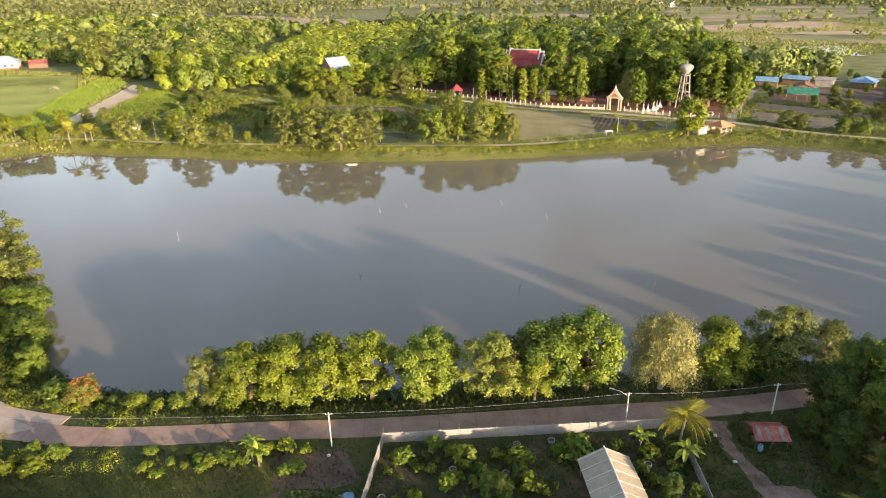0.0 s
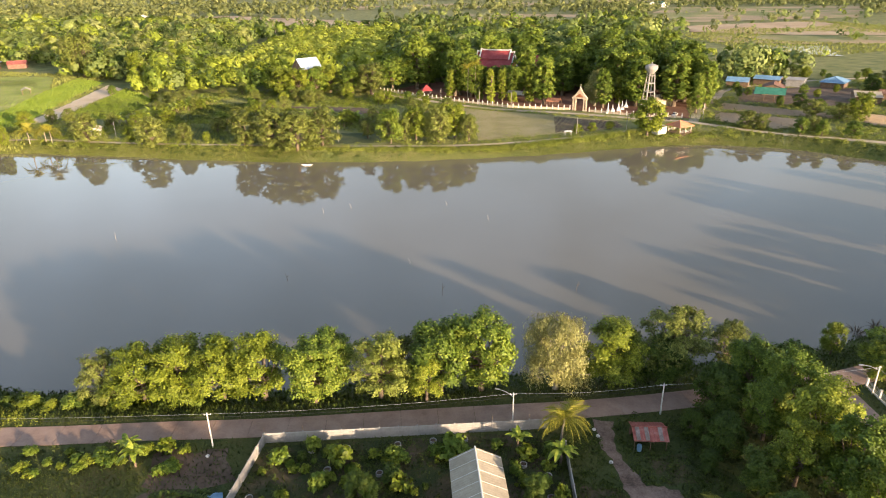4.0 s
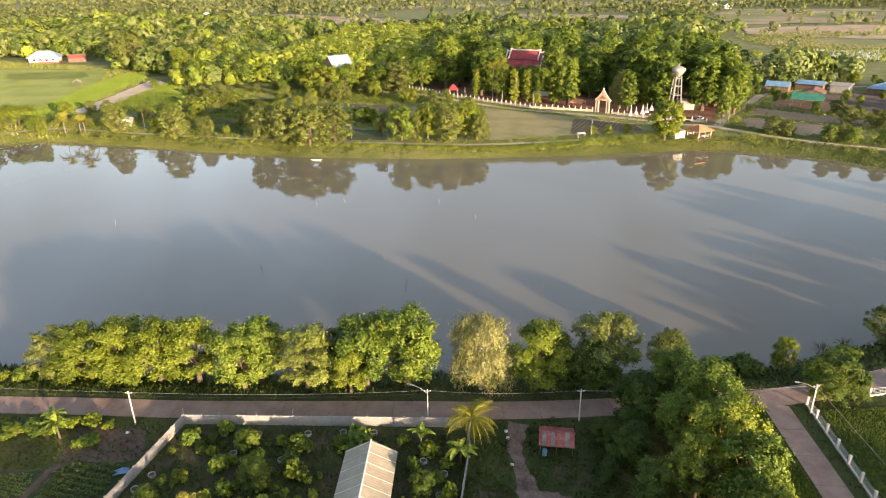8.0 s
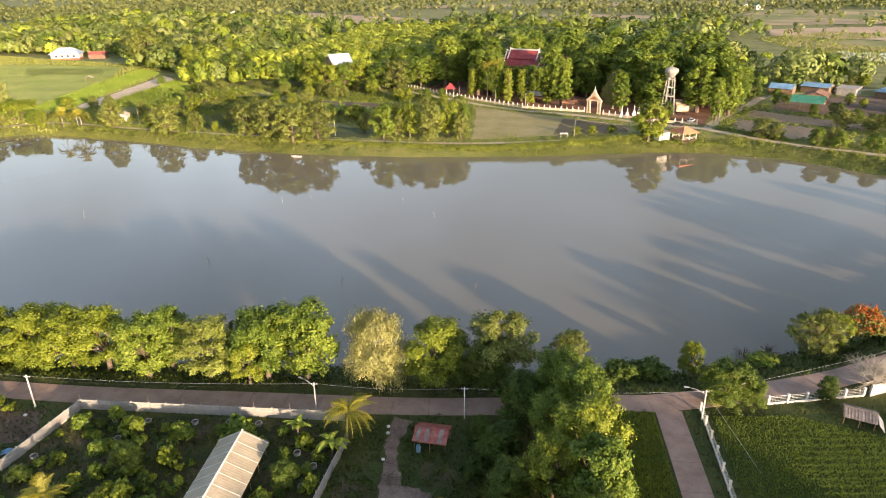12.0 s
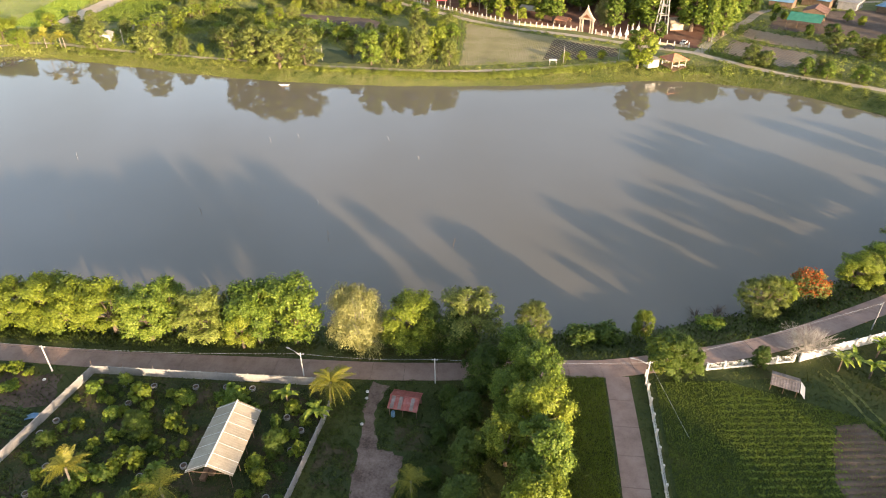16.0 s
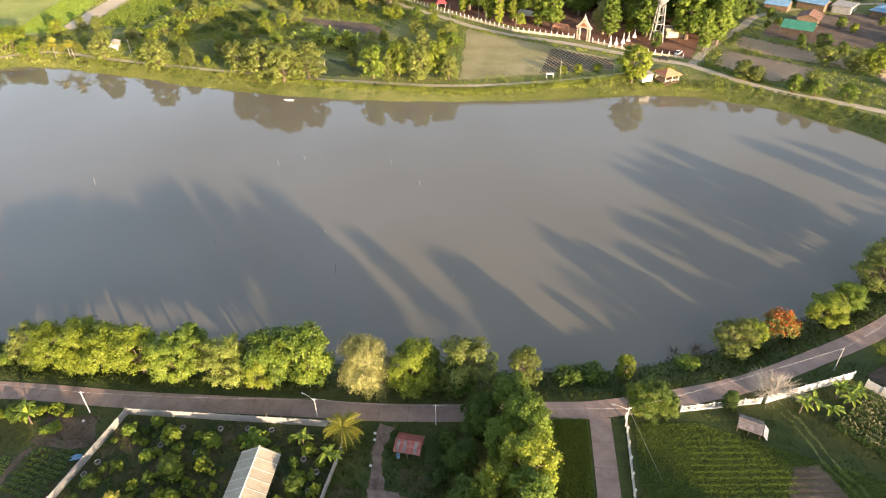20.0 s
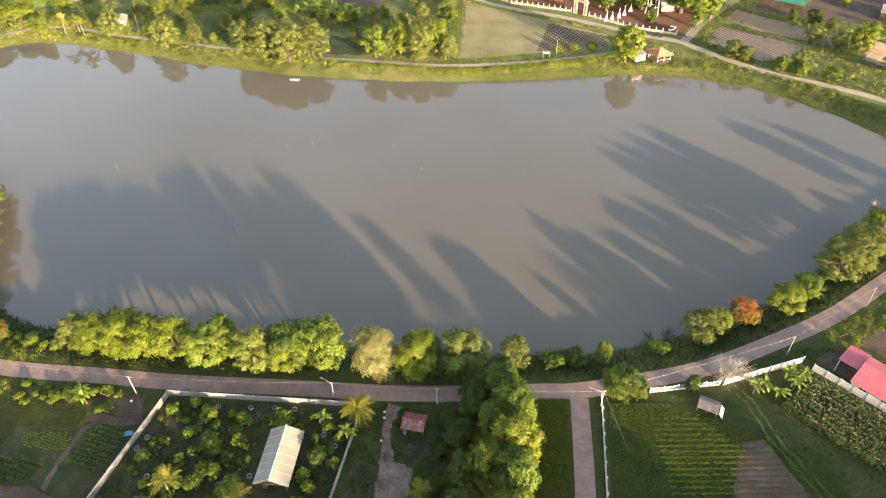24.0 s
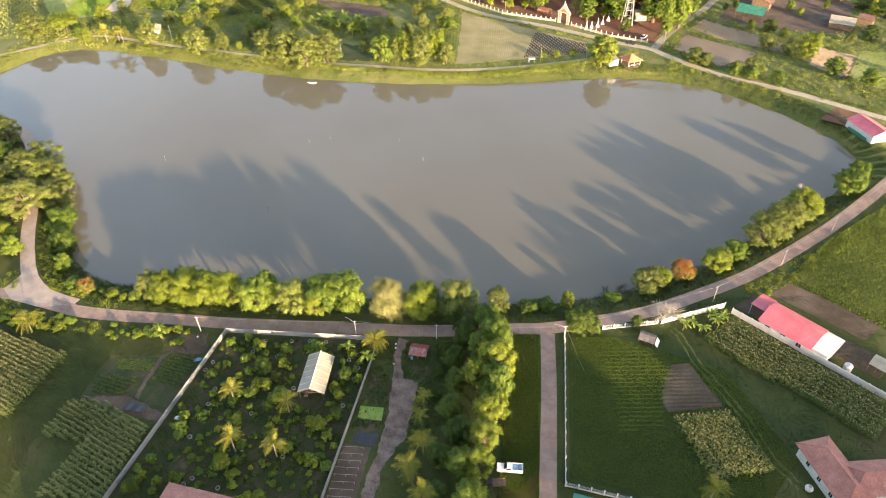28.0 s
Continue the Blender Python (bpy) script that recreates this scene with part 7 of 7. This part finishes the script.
gate = thing("temple_gate", 75.2, 282.0, 0, -32, "cream temple gate with a pointed tiered gable", "gate")
for xx in (-2.9, -1.9, 1.9, 2.9):
    pl = part("pillar", Soup().box(xx, 0, -0.1, 0.75, 0.9, 0.6).box(xx, 0, 0.5, 0.55, 0.7, 4.3).box(xx, 0, 4.8, 0.8, 0.95, 0.4), MAT["cream"], gate)
part("lintel", Soup().box(0, 0, 5.2, 7.0, 1.1, 0.5), MAT["cream"], gate)
for i, (w, z, h) in enumerate(((6.6, 5.7, 2.6), (4.6, 6.6, 2.7), (2.8, 7.6, 2.4))):
    d = 1.3 - 0.15 * i
    part("gable_tier", Soup().add([(-w / 2, -d / 2, z), (w / 2, -d / 2, z), (0, -d / 2, z + h), (-w / 2, d / 2, z), (w / 2, d / 2, z), (0, d / 2, z + h)], [(0, 1, 2), (5, 4, 3), (0, 3, 4, 1), (1, 4, 5, 2), (2, 5, 3, 0)]), MAT["cream"], gate)
    part("gable_panel", Soup().slab([(-w * 0.28, -d / 2 - 0.03, z + 0.25), (w * 0.28, -d / 2 - 0.03, z + 0.25), (0, -d / 2 - 0.03, z + h * 0.68)], 0.02), MAT["tile_orange"], gate)
part("finial", Soup().lathe([(0.22, 9.8), (0.3, 10.1), (0.1, 10.5), (0.02, 11.3)], 8), MAT["white"], gate)

# temple wall with pointed posts
TPOST = Soup().box(0, 0, -0.1, 0.42, 0.42, 1.3).box(0, 0, 1.2, 0.52, 0.52, 0.12).lathe([(0.22, 1.32), (0.24, 1.5), (0.12, 1.65), (0.16, 1.75), (0.02, 2.2)], 8).mesh("post", MAT["white"])
TPANEL = Soup().box(0, 0, -0.1, 2.1, 0.2, 0.95).box(0, 0, 0.85, 2.2, 0.28, 0.09).mesh("panel", MAT["cream"])
bays("wall_temple_west", (-16, 343), (11, 318), 2.6, "white temple wall with pointed posts", (TPOST, ("panel", TPANEL)))
bays("wall_temple_mid", (11, 318), (45, 292), 2.6, "white temple wall with pointed posts", (TPOST, ("panel", TPANEL)))
bays("wall_temple_gate", (45, 292), (71.5, 284.2), 2.6, "cream temple wall with pointed posts", (TPOST, ("panel", TPANEL)))
bays("wall_temple_east", (79, 279.5), (95, 269), 2.6, "cream temple wall with pointed posts", (TPOST, ("panel", TPANEL)))
bays("wall_temple_corner", (95, 268.5), (113, 262.5), 2.6, "grey temple wall by the road", (TPOST, ("panel", TPANEL)))
for x, y, h in [(88.5, 277.5, 3.6), (91.5, 279.5, 4.4), (94, 283, 4.0), (97, 288, 3.8), (86, 275.5, 4.6)]:
    sp = thing("stupa", x, y, 0, 0, "small white pointed stupa in the temple yard", "stupa", "stupas")
    part("base", Soup().box(0, 0, -0.1, 1.6, 1.6, 0.7).box(0, 0, 0.6, 1.2, 1.2, 0.5), MAT["white"], sp)
    part("bell", Soup().lathe([(0.55, 1.1), (0.6, 1.4), (0.42, h * 0.42), (0.24, h * 0.5), (0.28, h * 0.54), (0.03, h)], 10), MAT["white"], sp)

# water tower
tower = thing("water_tower", 105.4, 284.0, 0, 10, "tall white concrete water tower with a bowl-shaped tank", "water tower")
for sx in (-1, 1):
    for sy in (-1, 1):
        part("leg", Soup().tube([(sx * 2.1, sy * 2.1, -0.2), (sx * 1.1, sy * 1.1, 15.2)], [0.32, 0.26], 8), MAT["block"], tower)
for z in (3.6, 7.2, 10.8, 14.0):
    k = 2.1 - z / 15.2
    part("ring_beam", Soup().box(0, -k, z, 2 * k, 0.25, 0.35).box(0, k, z, 2 * k, 0.25, 0.35).box(-k, 0, z, 0.25, 2 * k, 0.35).box(k, 0, z, 0.25, 2 * k, 0.35), MAT["block"], tower)
part("tank", Soup().lathe([(1.1, 14.9), (1.4, 15.3), (2.6, 16.9), (2.7, 17.2), (2.7, 18.1), (2.55, 18.25)], 20), MAT["block"], tower, "stained concrete bowl")
part("cap", Soup().lathe([(2.58, 18.26), (1.4, 18.8), (0.3, 19.0), (0.25, 19.5), (0.02, 19.7)], 20), MAT["block"], tower)
part("ladder", Soup().tube([(-0.3, 2.3, 0), (-0.3, 1.5, 15)], [0.05, 0.05], 5).tube([(0.3, 2.3, 0), (0.3, 1.5, 15)], [0.05, 0.05], 5), MAT["steel"], tower)

# temple hall
hall = thing("temple_hall", 44, 347, -1.2, 66, "temple hall with tiered red roofs and white gables", "temple")
box_walls(hall, 0, 0, 12, 22, 9, MAT["white"], 0.4)
for i, (w, l, e, r) in enumerate(((15, 24, 9, 15), (10, 20, 12.6, 19.4), (6, 16, 16.2, 20.4))):
    for sgn in (-1, 1):
        part("roof_tier", Soup().courses((sgn * w / 2, -sgn * l / 2, e), (sgn * w / 2, sgn * l / 2, e), (0, sgn * l / 2, r), (0, -sgn * l / 2, r), 12), MAT["temple_red"], hall)
        part("bargeboard", Soup().tube([(-w / 2 - 0.3, sgn * l / 2, e), (0, sgn * l / 2, r + 0.1), (w / 2 + 0.3, sgn * l / 2, e)], [0.38, 0.38, 0.38], 6), MAT["white"], hall)
        part("gable_wall", Soup().slab([(-w / 2 + 0.6, sgn * (l / 2 - 0.5), e), (w / 2 - 0.6, sgn * (l / 2 - 0.5), e), (0, sgn * (l / 2 - 0.5), r - 0.3)], 0.1), MAT["cream"], hall)
    part("ridge", Soup().tube([(0, -l / 2 - 0.3, r + 0.6), (0, -l / 2 + 1.5, r + 0.1), (0, l / 2 - 1.5, r + 0.1), (0, l / 2 + 0.3, r + 0.6)], [0.3, 0.36, 0.36, 0.3], 6), MAT["white"], hall)
shed_gable("temple_roof", 68, 352, 60, 14, 10, 11, 15.5, MAT["temple_red"], "dark red tiled temple roof among trees", "temple", 14, 0.5, 4, MAT["white"], True)
um = thing("red_pavilion", 8.2, 327.5, 0, 10, "small pavilion with a bright red pointed roof", "pavilion")
for xx in (-1.8, 1.8):
    for yy in (-1.8, 1.8):
        part("post", Soup().tube([(xx, yy, -0.1), (xx, yy, 2.6)], [0.09, 0.09], 6), MAT["white"], um)
hip(um, 0, 0, 4.4, 4.4, 2.6, 5.0, MAT["temple_red"], 6, 0.4)
shed_gable("shade_roof", 51.5, 309.5, 62, 9.5, 6, 3.2, 4.4, MAT["metal_roof"], "open shelter with a pale blue-white sheet roof", "shelter", 18)
shed_gable("yard_roof", 65.9, 293, 60, 6, 4, 2.6, 3.6, MAT["tile_orange"], "small orange roofed hut behind the temple wall", "hut", 8, 0.3, 3, None, True)
shed_gable("yard_house", 113.5, 292, 100, 9, 6, 3.0, 4.6, MAT["cream"], "cream outbuilding in the temple yard", "house", 12, 0.4, 4, MAT["cream"])

# ---- village ----
gr = shed_gable("village_house", 166.3, 300.5, 62, 13, 10, 3.4, 5.4, MAT["green_roof"], "open house with a bright green ribbed roof", "house", 26, 0.5, 4)
part("lean_roof", Soup().ribs((5.4, -6.5, 2.4), (5.4, 6.5, 2.4), (4.6, 6.5, 3.2), (4.6, -6.5, 3.2), 20), MAT["metal_roof"], gr)
# dark timber colour on these village walls stands for shade under the roofs
shed_gable("village_house", 175.5, 316.5, -28, 12, 9, 3.6, 5.2, MAT["rust_roof"], "house with a brown and grey sheet roof", "house", 20, 0.5, 4, MAT["timber"])
shed_gable("village_house", 168.5, 340, 60, 11, 8, 3.0, 4.6, MAT["blue_roof"], "low house with a blue sheet roof", "house", 20, 0.5, 4, MAT["timber"])
shed_gable("village_house", 185.5, 343, 52, 13, 9, 3.4, 4.6, MAT["blue_roof"], "long house with a pale blue sheet roof", "house", 24, 0.5, 4, MAT["timber"])
ch = thing("village_house", 198, 339, 0, 55, "flat-roofed cream concrete house", "house")
box_walls(ch, 0, 0, 10, 8, 3.2, MAT["block"], 0.3)
part("roof", Soup().box(0, 0, 3.2, 11, 9, 0.35), MAT["block"], ch)
for xx in (-2.5, 2.5):
    window_on(ch, xx, -4.17, 1.1, 1.6, 1.3)
b3 = thing("village_house", 214.5, 333, 0, 50, "house with a bright blue hipped roof", "house")
box_walls(b3, 0, 0, 13, 10, 2.8, MAT["timber"], 0.25)
hip(b3, 0, 0, 13, 10, 2.8, 5.0, MAT["blue_roof"], 8, 0.8)
shed_gable("village_house", 205.5, 292, 68, 11, 11, 3.0, 4.6, MAT["metal_roof"], "house with a grey sheet roof", "house", 22, 0.5, 4, MAT["timber"])
shed_gable("village_house", 218, 297, 60, 7, 6, 3.0, 4.2, MAT["rust_roof"], "small brown house with a white roof edge", "house", 12, 0.5, 4, MAT["timber"])
fp = shed_gable("lakeside_house", 182.2, 188, 21, 13.5, 8, 3.0, 4.4, MAT["pink_roof"], "lakeside house with a rose-red ribbed roof", "house", 30, 0.4, 4, MAT["white"])
part("porch_wall", Soup().box(-4.2, 0, -0.1, 0.12, 9, 1.1), MAT["green_roof"], fp, "green painted porch wall")
sheet("yard_lakeside", [(169, 197), (178, 207), (186, 203), (178, 192)], MAT["red_soil"], 0.03, "bare red yard", "ground")
sheet("field_pale", [(190, 233), (205, 263), (218, 262), (203, 223)], MAT["meadow"], 0.04, "pale green fenced field", "field")
# cars by the temple road
def car(x, y, rz, paint, label):
    ob = thing("car", x, y, 0, rz, label, "car")
    part("body", Soup().slab([(-2.1, -0.85, 0.85), (2.1, -0.85, 0.85), (2.15, 0.85, 0.85), (-2.1, 0.85, 0.85)], 0.55), paint, ob)
    part("cabin", Soup().add([(-1.5, -0.8, 0.85), (1.1, -0.8, 0.85), (1.1, 0.8, 0.85), (-1.5, 0.8, 0.85), (-1.0, -0.66, 1.45), (0.5, -0.66, 1.45), (0.5, 0.66, 1.45), (-1.0, 0.66, 1.45)], [(4, 5, 6, 7), (0, 1, 5, 4), (1, 2, 6, 5), (2, 3, 7, 6), (3, 0, 4, 7)]), MAT["glass"], ob)
    part("roof", Soup().slab([(-0.98, -0.64, 1.48), (0.48, -0.64, 1.48), (0.48, 0.64, 1.48), (-0.98, 0.64, 1.48)], 0.04), paint, ob)
    for xx in (-1.3, 1.3):
        for sgn in (-1, 1):
            part("wheel", Soup().tube([(xx, sgn * 0.68, 0.32), (xx, sgn * 0.88, 0.32)], [0.32, 0.32], 12), MAT["dark"], ob)
    return ob


car(105.4, 260.3, -20, MAT["dark"], "dark parked car beside the temple wall")
car(112, 268, 60, MAT["white"], "white parked car in the yard by the gate")

# ---- houses by the far fields ----
wh = thing("farm_house", -301, 462, 0, 22, "white farmhouse with a pale grey hipped roof", "house")
part("plinth", Soup().box(0, 0, -0.1, 19.4, 11.4, 1.2), MAT["rust_red"], wh)
box_walls(wh, 0, 0, 19, 11, 4.0, MAT["white"], 0.3)
hip(wh, 0, 0, 19, 11, 4.0, 8.2, MAT["pale_blue"], 9, 1.4)
for xx in (-6, -2, 2, 6):
    window_on(wh, xx, -5.67, 1.7, 1.8, 1.5)
shed_gable("farm_shed", -280, 468, 112, 12, 8, 3.2, 5.0, MAT["rust_red"], "red-brown farm shed beside the white house", "shed", 16, 0.4, 4, MAT["rust_roof"])
bh = shed_gable("farm_house", -54, 346, -50, 12, 10.0, 12.6, 17.0, MAT["pale_blue"], "house with a pale blue roof and brown gables above the trees", "house", 24, 0.6, 4, MAT["rust_roof"])
shed_gable("field_hut", -206, 352, 30, 6, 4, 2.6, 3.6, MAT["metal_roof"], "small hut with a pale roof in the meadow", "hut", 10)
shed_gable("bank_hut", -119, 250, 20, 7, 4, 2.6, 3.4, MAT["metal_roof"], "white-walled hut with a sheet roof behind the bank", "hut", 12, 0.3, 3, MAT["white"])
for x, y, m in [(372, 1180, "metal_roof"), (392, 1176, "green_roof"), (-420, 1010, "metal_roof")]:
    shed_gable("far_barn", x, y, 20, 26, 14, 6, 9, MAT[m], "distant barn with a sheet roof", "barn", 12, 0.5, 3, MAT["white"])
